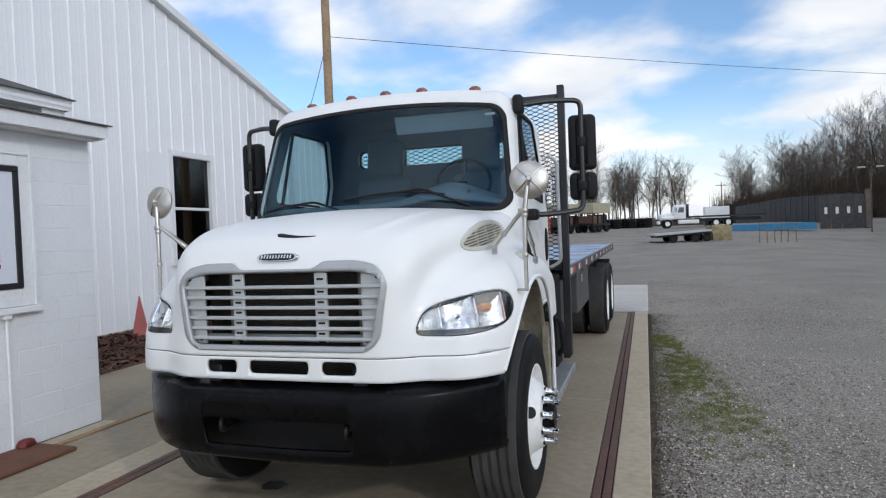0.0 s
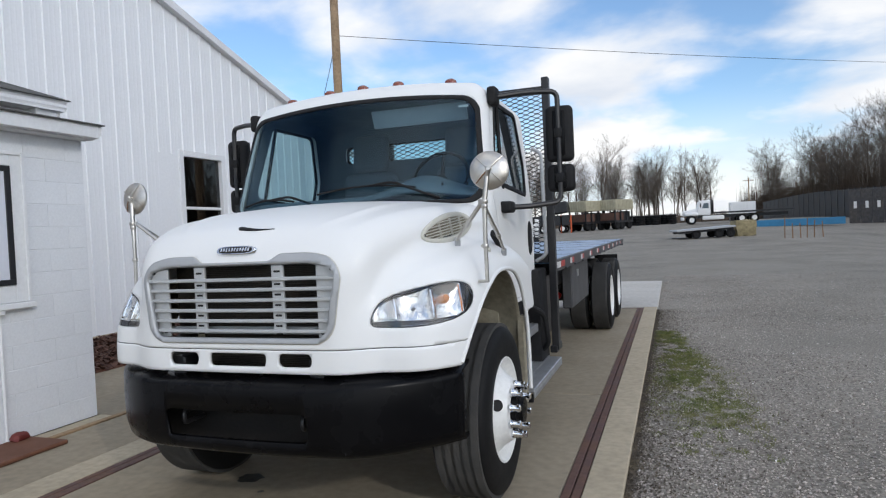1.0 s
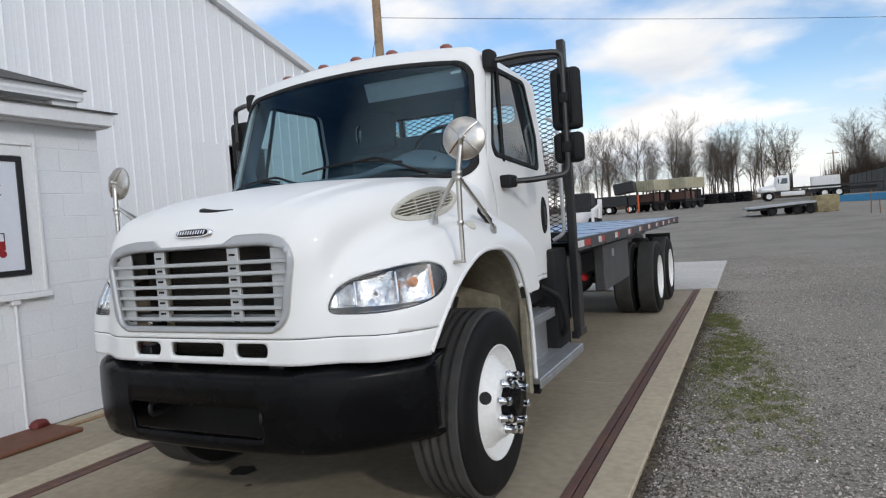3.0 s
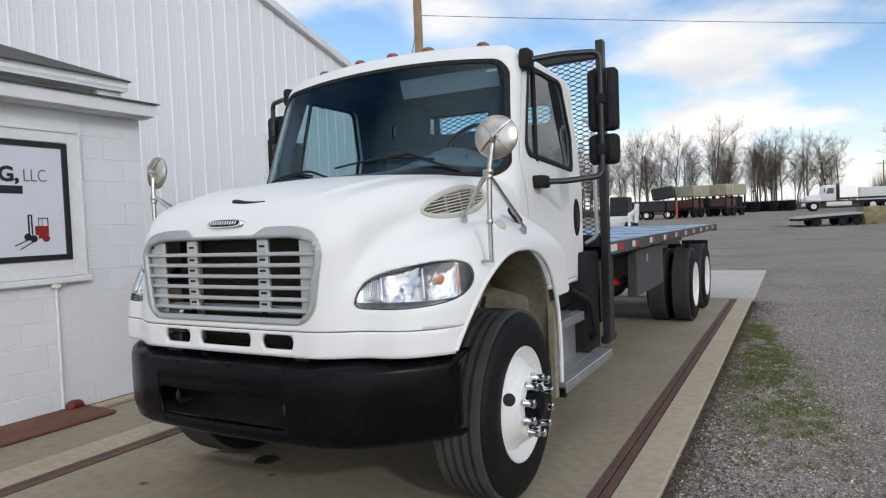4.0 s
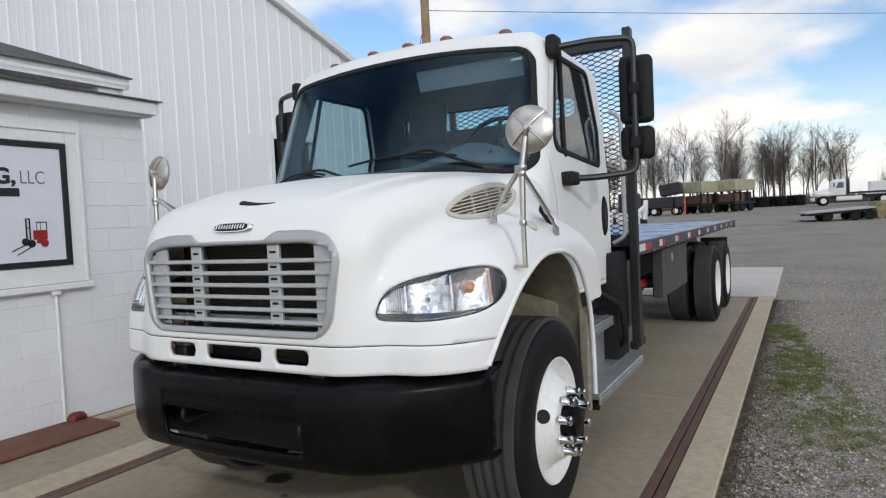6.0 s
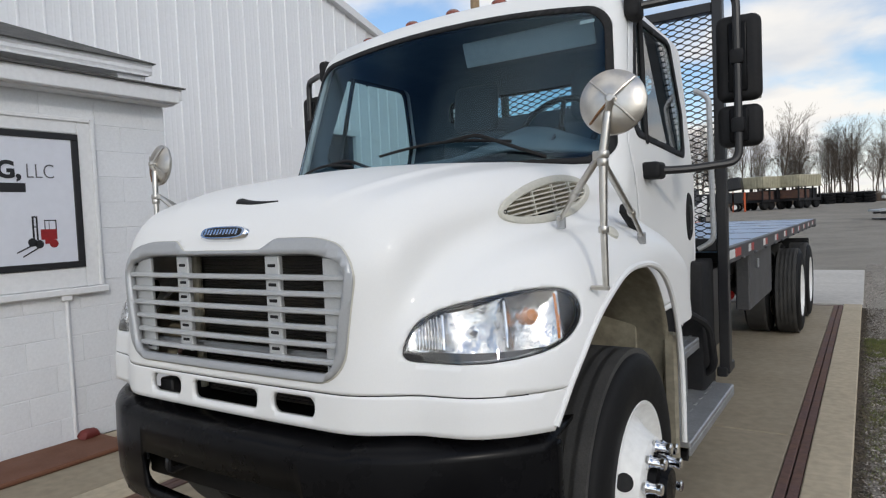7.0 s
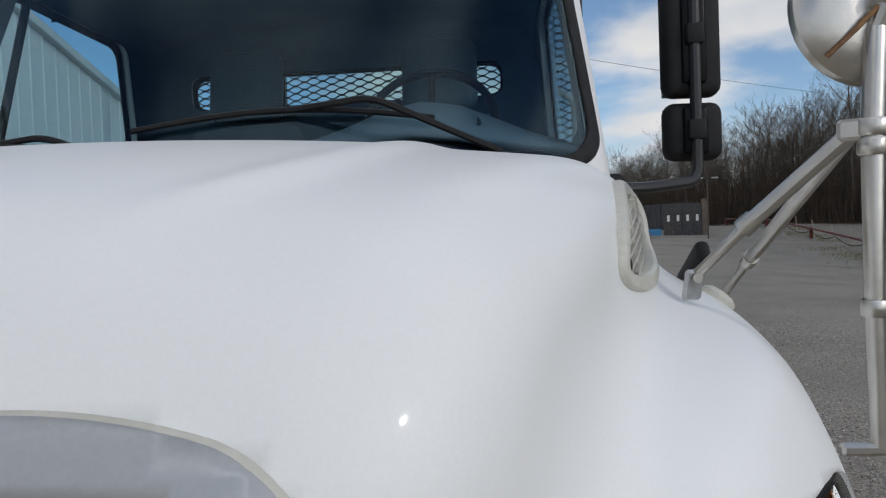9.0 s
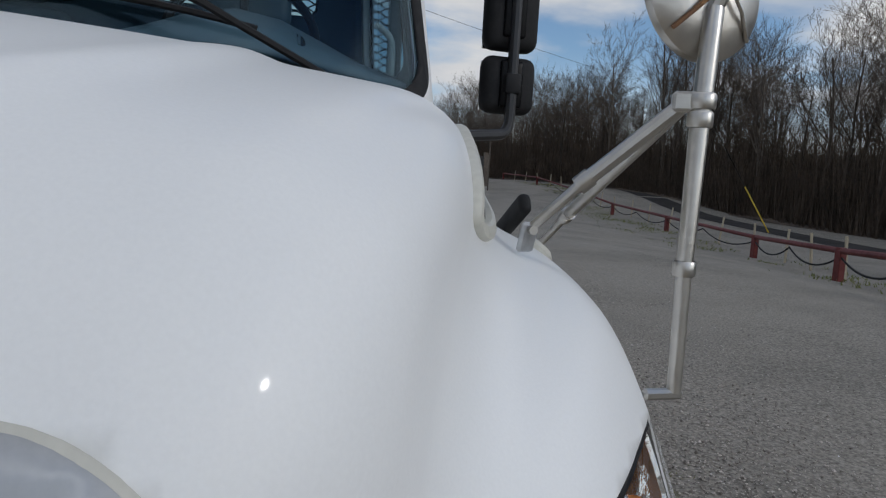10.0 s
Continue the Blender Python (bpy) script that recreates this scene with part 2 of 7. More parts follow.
WOOD_STRIP = material("weathered_tan_wood", (0.33, 0.215, 0.115), 0.8, vary=0.18, grain=25, patch=4, bump=0.2, bump_scale=40)
RUSTY_RAIL = material("rusty_edge_steel", (0.105, 0.055, 0.045), 0.75, vary=0.22, grain=20, patch=3, tint=(0.16, 0.085, 0.05), bump=0.2)
SIDING = material("white_metal_siding", (0.80, 0.81, 0.825), 0.42, vary=0.025, grain=20, patch=0.6, tint=(0.71, 0.72, 0.74))
TRIM_WHITE = material("white_trim_paint", (0.74, 0.745, 0.75), 0.5, vary=0.04, grain=30, patch=2, tint=(0.62, 0.62, 0.62), bump=0.03)
BLOCK = material("white_painted_block", (0.73, 0.745, 0.765), 0.65, vary=0.04, grain=60, patch=2.2, tint=(0.60, 0.61, 0.63), bump=0.22, bump_scale=130, spread=0.015)
SHINGLE = material("grey_asphalt_shingle", (0.10, 0.098, 0.092), 0.9, vary=0.3, grain=90, patch=6, bump=0.3, bump_scale=160, spread=0.2)
# near-black colour carries the shade of a room that is not built
UNLIT_ROOM = material("unlit_room_backing", (0.02, 0.017, 0.015), 0.8, vary=0.2)
SIGN_FACE = material("white_sign_face", (0.66, 0.68, 0.74), 0.35, vary=0.02, grain=20, patch=2)
INK = material("black_ink", (0.012, 0.012, 0.014), 0.5, vary=0.05)
GREY_INK = material("grey_ink", (0.12, 0.12, 0.13), 0.5, vary=0.05)
RED_PAINT = material("red_paint", (0.30, 0.018, 0.02), 0.4, vary=0.12, grain=40, patch=4)
MAROON = material("faded_red_fence_paint", (0.14, 0.022, 0.018), 0.65, vary=0.2, grain=10, patch=2)
BROWN_MAT = material("brown_rubber_mat", (0.155, 0.062, 0.032), 0.75, vary=0.1, grain=60, patch=3, bump=0.1)
LEAVES = material("dry_brown_leaves", (0.105, 0.042, 0.024), 0.85, vary=0.3, grain=30, patch=9, tint=(0.06, 0.03, 0.02), spread=0.3)
POLE_WOOD = material("weathered_pole_wood", (0.34, 0.235, 0.14), 0.85, vary=0.2, grain=18, patch=2, tint=(0.22, 0.15, 0.09), bump=0.3, bump_scale=24)
BARK = material("bare_tree_bark", (0.092, 0.072, 0.057), 0.9, vary=0.25, grain=6, patch=1.2, tint=(0.15, 0.125, 0.10), spread=0.3)
BRUSH = material("brown_undergrowth", (0.115, 0.085, 0.062), 0.95, vary=0.3, grain=3, patch=0.4, tint=(0.060, 0.046, 0.036))
ASPHALT = material("road_asphalt", (0.050, 0.047, 0.045), 0.95, vary=0.15, grain=30, patch=0.5, bump=0.2, specular=0.1)
SCREEN_CLOTH = material("dark_screen_mesh", (0.040, 0.040, 0.043), 0.8, vary=0.3, grain=6, patch=0.8, tint=(0.075, 0.066, 0.058))
BLUE_STEEL = material("blue_painted_steel", (0.03, 0.19, 0.36), 0.5, vary=0.12)
CONTAINER = material("cream_container_paint", (0.40, 0.37, 0.26), 0.6, vary=0.12, grain=4, patch=1.5)
FAR_ORANGE = material("orange_machine_paint", (0.55, 0.10, 0.03), 0.5, vary=0.1)
YELLOW = material("yellow_plastic", (0.62, 0.42, 0.03), 0.5, vary=0.05)
SOIL = material("dark_leaf_litter", (0.075, 0.058, 0.042), 0.95, vary=0.35, grain=30, patch=4, tint=(0.12, 0.095, 0.06))
DIRT = material("dry_straw_dirt", (0.30, 0.25, 0.14), 0.95, vary=0.25, grain=5, patch=1)

# ---- shape helpers ----
def thing(name, label, category, at=(0, 0, 0), group="", kind=""):
    ob = new(name)
    ob.location = at
    ob.empty_display_size = 0.2
    return tagged(ob, label, category, group, kind)


def mesh_object(name, verts, faces, mat, parent=None, label="", smooth=True, sharp=35):
    me = bpy.data.meshes.new(name)
    me.from_pydata([tuple(map(float, v)) for v in verts], [], [tuple(map(int, f)) for f in faces])
    me.materials.append(mat)
    me.update()
    if smooth:
        me.shade_smooth()
        if sharp:
            me.set_sharp_from_angle(angle=radians(sharp))
    ob = new(name, me)
    if parent:
        ob.parent = parent
    if label:
        ob["label"] = label
    return ob


def part(name, bm, mat, parent=None, label="", smooth=True, sharp=35):
    """Links a bmesh as one mesh object under a thing or a part."""
    me = bpy.data.meshes.new(name)
    bm.to_mesh(me)
    bm.free()
    me.materials.append(mat)
    if smooth:
        me.shade_smooth()
        if sharp:
            me.set_sharp_from_angle(angle=radians(sharp))
    ob = new(name, me)
    if parent:
        ob.parent = parent
    if label:
        ob["label"] = label
    return ob


def solid(ob, thickness, offset=-1.0):
    m = ob.modifiers.new("thickness", "SOLIDIFY")
    m.thickness, m.offset = thickness, offset
    return ob


def add_box(bm, lo, hi, bevel=0.0, m=None, segments=1):
    r = bmesh.ops.create_cube(bm, size=1.0)
    vs = r["verts"]
    c = [(a + b) / 2 for a, b in zip(lo, hi)]
    s = [abs(b - a) for a, b in zip(lo, hi)]
    for v in vs:
        v.co = Vector((v.co.x * s[0] + c[0], v.co.y * s[1] + c[1], v.co.z * s[2] + c[2]))
    if bevel:
        es = list({e for v in vs for e in v.link_edges})
        r = bmesh.ops.bevel(bm, geom=es, offset=min(bevel, 0.45 * min(s)), segments=segments, affect="EDGES", profile=0.5)
        vs = list({v for f in r["faces"] for v in f.verts} | {v for v in vs if v.is_valid})
    if m is not None:
        seen = set()
        stack = [v for v in vs if v.is_valid]
        for v in stack:
            if v not in seen:
                seen.add(v)
                v.co = m @ v.co
    return bm


def box(lo, hi, bevel=0.0, m=None, segments=1):
    return add_box(bmesh.new(), lo, hi, bevel, m, segments)


def frames_along(points, closed=False):
    """Unit tangents and two cross axes along a run of points."""
    p = np.asarray(points, float)
    if closed:
        t = np.roll(p, -1, 0) - np.roll(p, 1, 0)
    else:
        t = np.gradient(p, axis=0)
    t /= np.linalg.norm(t, axis=1)[:, None] + 1e-12
    n = np.empty_like(t)
    ref = np.array([0, 0, 1.0]) if abs(t[0][2]) < 0.9 else np.array([1.0, 0, 0])
    n[0] = ref - (ref @ t[0]) * t[0]
    n[0] /= np.linalg.norm(n[0])
    for i in range(1, len(p)):
        v = n[i - 1] - (n[i - 1] @ t[i]) * t[i]
        n[i] = v / (np.linalg.norm(v) + 1e-12)
    return t, n, np.cross(t, n)


def tube_data(points, radius, sides=8, closed=False, caps=True, profile=None):
    """Vertices and faces of a round (or profiled) bar along points; radius may be a list."""
    p = np.asarray(points, float)
    t, n, b = frames_along(p, closed)
    r = np.broadcast_to(np.asarray(radius, float), (len(p),))
    if profile is None:
        ang = np.linspace(0, 2 * math.pi, sides, endpoint=False)
        profile = np.stack([np.cos(ang), np.sin(ang)], 1)
    else:
        profile = np.asarray(profile, float)
        sides = len(profile)
    verts, faces = [], []
    for i in range(len(p)):
        for u, w in profile:
            verts.append(p[i] + r[i] * (u * n[i] + w * b[i]))
    count = len(p)
    for i in range(count if closed else count - 1):
        j = (i + 1) % count
        for k in range(sides):
            l = (k + 1) % sides
            faces.append((i * sides + k, i * sides + l, j * sides + l, j * sides + k))
    if caps and not closed:
        faces.append(tuple(range(sides - 1, -1, -1)))
        faces.append(tuple((count - 1) * sides + k for k in range(sides)))
    return verts, faces


def tube(name, points, radius, mat, parent=None, sides=8, closed=False, label="", profile=None, sharp=35):
    v, f = tube_data(points, radius, sides, closed, True, profile)
    return mesh_object(name, v, f, mat, parent, label, True, sharp)


def bend(points, radius=0.05, steps=5):
    """A polyline with its inner corners rounded."""
    pts = [Vector(p) for p in points]
    out = [pts[0]]
    for a, b, c in zip(pts, pts[1:], pts[2:]):
        r = min(radius, 0.45 * (a - b).length, 0.45 * (c - b).length)
        p, q = b + (a - b).normalized() * r, b + (c - b).normalized() * r
        for i in range(steps + 1):
            s = i / steps
            out.append((1 - s) ** 2 * p + 2 * s * (1 - s) * b + s * s * q)
    out.append(pts[-1])
    return [tuple(p) for p in out]


def lathe_data(profile, steps=48, axis="x", at=(0, 0, 0), closed=True):
    """Turns rows of (along, radius) about an axis."""
    verts, faces, n = [], [], len(profile)
    for i in range(steps):
        a = 2 * math.pi * i / steps
        for d, r in profile:
            u, w = r * math.cos(a), r * math.sin(a)
            v = {"x": (d, u, w), "y": (u, d, w), "z": (u, w, d)}[axis]
            verts.append(tuple(p + q for p, q in zip(v, at)))
    flip = axis == "y"
    for i in range(steps):
        j = (i + 1) % steps
        for k in range(n - 1):
            f = (i * n + k, i * n + k + 1, j * n + k + 1, j * n + k)
            faces.append(f[::-1] if flip else f)
    return verts, faces


def lathe(name, profile, mat, parent=None, steps=48, axis="x", at=(0, 0, 0), label="", sharp=35):
    v, f = lathe_data(profile, steps, axis, at)
    return mesh_object(name, v, f, mat, parent, label, True, sharp)


def clip(verts, faces, g):
    """The part of a triangle mesh where g(points) >= 0, cut cleanly along g = 0."""
    verts = np.asarray(verts, float)
    value = g(verts)
    out, index, faces_out, cuts = [], {}, [], {}

    def keep(i):
        if i not in index:
            index[i] = len(out)
            out.append(verts[i])
        return index[i]

    def cut(i, j):
        key = (min(i, j), max(i, j))
        if key not in cuts:
            a, b = verts[key[0]], verts[key[1]]
            va, vb = value[key[0]], value[key[1]]
            s = va / (va - vb)
            for _ in range(3):
                p = a + s * (b - a)
                vp = float(g(p[None])[0])
                if abs(vp) < 1e-5:
                    break
                if (vp >= 0) == (va >= 0):
                    a, va = p, vp
                else:
                    b, vb = p, vp
                s = va / (va - vb) if va != vb else 0.5
            cuts[key] = len(out)
            out.append(a + s * (b - a))
        return cuts[key]

    inside = value >= 0
    for f in faces:
        flags = [inside[i] for i in f]
        if all(flags):
            faces_out.append(tuple(keep(i) for i in f))
        elif any(flags):
            poly = []
            for i, j, fi, fj in zip(f, (*f[1:], f[0]), flags, (*flags[1:], flags[0])):
                if fi:
                    poly.append(keep(i))
                if fi != fj:
                    poly.append(cut(i, j))
            if len(poly) > 2:
                faces_out.append(tuple(poly))
    return np.array(out), faces_out


def tidy(ob, merge=0.0008, field=None):
    """Welds the slivers that a cut leaves; with a field, turns the faces outwards."""
    bm = bmesh.new()
    bm.from_mesh(ob.data)
    bmesh.ops.remove_doubles(bm, verts=bm.verts, dist=merge)
    bmesh.ops.recalc_face_normals(bm, faces=bm.faces)
    if field is not None:
        bm.normal_update()
        some = bm.faces[:]
        n = outward(field, np.array([f.calc_center_median() for f in some]))
        if sum(float(Vector(a).dot(f.normal)) * f.calc_area() for a, f in zip(n, some)) < 0:
            bmesh.ops.reverse_faces(bm, faces=some)
    bm.to_mesh(ob.data)
    bm.free()
    return ob


def smax(a, b, r):
    """The larger of two distances, with a rounded edge of radius r."""
    return np.minimum(np.maximum(a, b), -r) + np.hypot(np.maximum(a + r, 0), np.maximum(b + r, 0))


def smin(a, b, r):
    return -smax(-a, -b, r)


def step01(x):
    x = np.clip(x, 0, 1)
    return x * x * (3 - 2 * x)


def ray_surface(f, centre, ways, reach=4.0):
    """Where rays from inside a shape leave it."""
    lo, hi = np.zeros(len(ways)), np.full(len(ways), reach)
    for _ in range(40):
        mid = (lo + hi) / 2
        out = f(centre + ways * mid[:, None]) > 0
        hi, lo = np.where(out, mid, hi), np.where(out, lo, mid)
    return centre + ways * hi[:, None]


def outward(f, p, e=1e-3):
    g = np.stack([f(p + e * d) - f(p - e * d) for d in np.eye(3)], 1)
    return g / (np.linalg.norm(g, axis=1)[:, None] + 1e-12)


def polygon_side(p, q, corners, radius):
    """Signed distance of the points (p, q) to a polygon with rounded corners, inside positive."""
    c = np.asarray(corners, float)
    best = np.full(len(p), 1e9)
    inside = np.zeros(len(p), bool)
    for (x0, y0), (x1, y1) in zip(c, np.roll(c, -1, 0)):
        ex, ey = x1 - x0, y1 - y0
        s = np.clip(((p - x0) * ex + (q - y0) * ey) / (ex * ex + ey * ey), 0, 1)
        best = np.minimum(best, np.hypot(p - x0 - s * ex, q - y0 - s * ey))
        cross = (y0 > q) != (y1 > q)
        with np.errstate(divide="ignore", invalid="ignore"):
            inside ^= cross & (p < (x1 - x0) * (q - y0) / (y1 - y0) + x0)
    return np.where(inside, best, -best) + radius


def shrink(corners, d):
    """A polygon moved inwards by d, for polygon_side with the radius d."""
    c = np.asarray(corners, float)
    mid = c.mean(0)
    out = []
    for a, b, e in zip(np.roll(c, 1, 0), c, np.roll(c, -1, 0)):
        u, w = (a - b) / np.linalg.norm(a - b), (e - b) / np.linalg.norm(e - b)
        half = (u + w) / (np.linalg.norm(u + w) + 1e-9)
        s = max(0.25, abs(u[0] * half[1] - u[1] * half[0]))
        if half @ (mid - b) < 0:
            half = -half
        out.append(b + half * d / s)
    return out


def grid_faces(rows, cols, closed=False):
    faces = []
    for i in range(rows - 1):
        for j in range(cols if closed else cols - 1):
            k = (j + 1) % cols
            a, b, c, d = i * cols + j, i * cols + k, (i + 1) * cols + k, (i + 1) * cols + j
            faces += [(a, b, c), (a, c, d)]
    return faces

# ---- the truck's body: x = 0 is its centreline, y = 0 its nose, z = 0 the ground ----
def hood_field(p):
    """Negative inside the hood with its fenders."""
    x, y, z = np.abs(p[:, 0]), p[:, 1], p[:, 2]
    # middle of the hood
    top = 1.596 + 0.231 * (1 - np.exp(-np.maximum(y, -0.1) / 0.42)) - 0.05 * (x / 0.8) ** 2
    ridge = 0.30 + 0.26 * (1 - np.exp(-np.maximum(y, -0.05) / 0.2)) + 0.05 * y
    grown = step01((y + 0.02) / 0.22) * (1 - 0.7 * step01((y - 0.55) / 0.35))
    top = top + grown * (0.007 * np.exp(-((x - ridge) / 0.03) ** 2) + 0.006 * (1 - step01((x - ridge) / 0.09 + 0.5)))
    wide = 0.662 + 0.46 * np.clip(y, -0.2, 1.05) - 0.13 * np.clip(y, 0, 1.05) ** 2 + 0.03 * np.clip(1.68 - z, 0, 0.6)
    nose = -0.054 + 0.014 * (x / 0.6) ** 2
    middle = smax(smax(z - top, nose - y, 0.175), (x - wide) * 0.95, 0.12)
    # fenders
    corner = np.maximum(0, np.minimum(x, 1.18) - 0.87)
    front = -0.005 + 0.20 * (np.maximum(x, 0.5) - 0.5) + 2.9 * corner ** 2 + 0.12 * np.maximum(0, z - 1.0)
    steep = np.sqrt(1 + (0.2 + 5.8 * corner) ** 2)
    rise = 1.285 + 0.262 * (1 - np.exp(-np.maximum(y - front, -0.1) / 0.22)) - 0.09 * (x - 0.75) - 0.25 * np.clip(y - 1.0, 0, 1) ** 2
    lean = 0.36 * np.maximum(0, z - 1.12) * step01((x - 0.76) / 0.28)
    fender = smax(smax((z - rise) * 0.8, x - 1.168, 0.14), (front + lean - y) / steep, 0.09)
    return smin(middle, fender, 0.075)


def arch_side(p, grow=0.0):
    """Positive outside the wheel arch."""
    y, z = p[:, 1], p[:, 2]
    dy, dz = y - 0.90, np.maximum(0, z - 0.62) / (0.73 + grow)
    ahead = np.hypot(dy / (0.70 + grow), dz)
    behind = (np.abs(dy / (0.61 + grow)) ** 2.6 + dz ** 2.6) ** (1 / 2.6)
    r = np.where(dy < 0, ahead, behind) - 1
    return np.where(np.abs(p[:, 0]) > 0.7, r, 1.0)


def cowl_line(p):
    """Positive in front of the rear edge of the hood."""
    x, y, z = np.abs(p[:, 0]), p[:, 1], p[:, 2]
    return 0.945 + 0.285 * (x / 0.97) ** 2 + 0.40 * step01((1.62 - z) / 0.5) - y


def cab_field(p):
    x, y, z = np.abs(p[:, 0]), p[:, 1], p[:, 2]
    side = x - (1.0 - 0.085 * np.maximum(0, z - 1.72) - 0.03 * np.maximum(0, 1.3 - z))
    bulge = np.clip(0.26 - 0.22 * (z - 1.85), 0.10, 0.27)
    pane = 1.262 + 0.335 * (z - 1.79) - bulge * (1 - np.minimum(x / 0.97, 1.2) ** 2.3)
    roof = z - (2.665 - 0.05 * (x / 0.9) ** 2 - 0.03 * np.maximum(0, y - 2.0))
    walls = smax(side, pane - y, 0.10)
    walls = smax(walls, y - 2.70, 0.12)
    return smax(walls, roof, 0.13)


def windscreen_side(p, grow=0.0):
    """Positive inside the windscreen's outline."""
    x, z = np.abs(p[:, 0]), p[:, 2]
    half = 0.955 - 0.075 * (z - 1.79) / 0.7 + grow
    low, high = 1.775 - grow, 2.535 - 0.055 * (x / 0.9) ** 2 + grow
    d = -smax(smax(x - half, z - high, 0.10), low - z, 0.10)
    return np.where(p[:, 1] < 1.75, d, -1.0)


def door_pane_side(p, grow=0.0):
    """Positive inside the side window's outline."""
    y, z = p[:, 1], p[:, 2]
    corners = [(1.47, 1.90), (2.42, 1.84), (2.47, 2.10), (2.36, 2.50), (1.70, 2.50)]
    d = polygon_side(y, z, shrink(corners, 0.07 - grow), 0.07)
    return np.where(np.abs(p[:, 0]) > 0.6, d, -1.0)


def door_side(p, grow=0.0):
    y, z = p[:, 1], p[:, 2]
    corners = [(1.55, 1.06), (2.55, 1.06), (2.58, 2.0), (2.47, 2.57), (1.64, 2.57), (1.38, 1.86), (1.46, 1.62)]
    d = polygon_side(y, z, shrink(corners, 0.06 - grow), 0.06)
    return np.where(np.abs(p[:, 0]) > 0.6, d, -1.0)


def lamp_side(p, grow=0.0):
    """Positive inside the headlight's outline, which wraps round the fender."""
    x, y, z = np.abs(p[:, 0]), p[:, 1], p[:, 2]
    u = (x - 0.745) * 0.8 + y * 0.6
    corners = [(-0.006, 1.160), (0.004, 1.140), (0.03, 1.131), (0.20, 1.128), (0.38, 1.142), (0.48, 1.166), (0.535, 1.202), (0.560, 1.250), (0.545, 1.300), (0.49, 1.326), (0.40, 1.330), (0.27, 1.316), (0.14, 1.293), (0.055, 1.258), (0.014, 1.212)]
    for _ in range(1):
        corners = [(a[0] * s + b[0] * (1 - s), a[1] * s + b[1] * (1 - s)) for a, b in zip(corners, corners[1:] + corners[:1]) for s in (0.75, 0.25)]
    return polygon_side(u, z, shrink(corners, 0.012 - grow), 0.012)


def grille_side(p, half_top, half_low, low, high, notch, radius):
    """Positive inside a grille outline."""
    x, z = np.abs(p[:, 0]), p[:, 2]
    s = (z - low) / (high - low)
    half = half_low + (half_top - half_low) * s
    top = high - notch * (1 - step01((x - 0.19) / 0.085)) - 1.0 * np.maximum(0, x - 0.38) ** 2
    d = -smax(smax(x - half, z - top, radius), low - z, radius)
    return np.where(p[:, 1] < 0.3, d, -1.0)


def slot_side(p, x0, x1, z0, z1, r):
    x, z = p[:, 0], p[:, 2]
    return np.where(p[:, 1] < 0.3, -smax(np.abs(x - (x0 + x1) / 2) - (x1 - x0) / 2, np.abs(z - (z0 + z1) / 2) - (z1 - z0) / 2, r), -1.0)

# ---- the truck ----
truck = thing("flatbed_truck", "white conventional flatbed truck with black bumper parked on a concrete pad", "truck")

# hood
TH, PH = 321, 131
theta = np.radians(np.linspace(-85, 85, TH))
phi = np.radians(np.linspace(-24, 74, PH))
tt, pp = np.meshgrid(theta, phi)
ways = np.stack([np.tan(tt), -np.cos(pp), np.sin(pp)], -1).reshape(-1, 3)
ways /= np.linalg.norm(ways, axis=1)[:, None]
hood_centre = np.array([0.0, 1.72, 0.95])
hood_points = ray_surface(hood_field, hood_centre, ways)
hood_faces = grid_faces(PH, TH)
SEAM, LIP = 1.034, 0.916


def hood_piece(*tests):
    v, f = hood_points, hood_faces
    for g in tests:
        v, f = clip(v, f, g)
    return v, f


def outer_grille(p, d=0.0):
    return grille_side(p, 0.612 + d, 0.545 + d, 1.066 - d, 1.508 + d, 0.036, 0.10)


def inner_grille(p):
    return grille_side(p, 0.580, 0.512, 1.092, 1.462, 0.0, 0.05)


def vent_matrix(side):
    """Place of the oval vent on the hood's flank: along it, up, outward."""
    flank = ray_surface(hood_field, np.array([0.3 * side, 0.668, 1.604]), np.array([[1.0 * side, 0.0, 0.0]]))
    along = Vector((0.140 * side, 0.50, 0.078)).normalized()
    face_out = Vector(outward(hood_field, flank)[0])
    face_out = (face_out - along * face_out.dot(along)).normalized()
    up = face_out.cross(along)
    if up.z < 0:
        up = -up
    return Matrix.Translation(Vector(flank[0])) @ Matrix((along, up, face_out)).transposed().to_4x4()


vent_back_way = np.array(vent_matrix(1).inverted())


def vent_cut(p):
    """Positive outside the hole behind the vent."""
    q = np.stack([np.abs(p[:, 0]), p[:, 1], p[:, 2], np.ones(len(p))], 1) @ vent_back_way.T
    r = (q[:, 0] / 0.245) ** 2 + (q[:, 1] / 0.066) ** 2 - 1
    return np.where(np.abs(q[:, 2]) < 0.12, r, 1.0)


v, f = hood_piece(vent_cut, lambda p: p[:, 2] - SEAM - 0.002, cowl_line, arch_side, lambda p: -outer_grille(p, -0.004), lambda p: -lamp_side(p, 0.002))
hood = solid(tidy(mesh_object("hood", v, f, WHITE, truck, "glossy white hood with rounded fenders", True, 0), field=hood_field), 0.012)

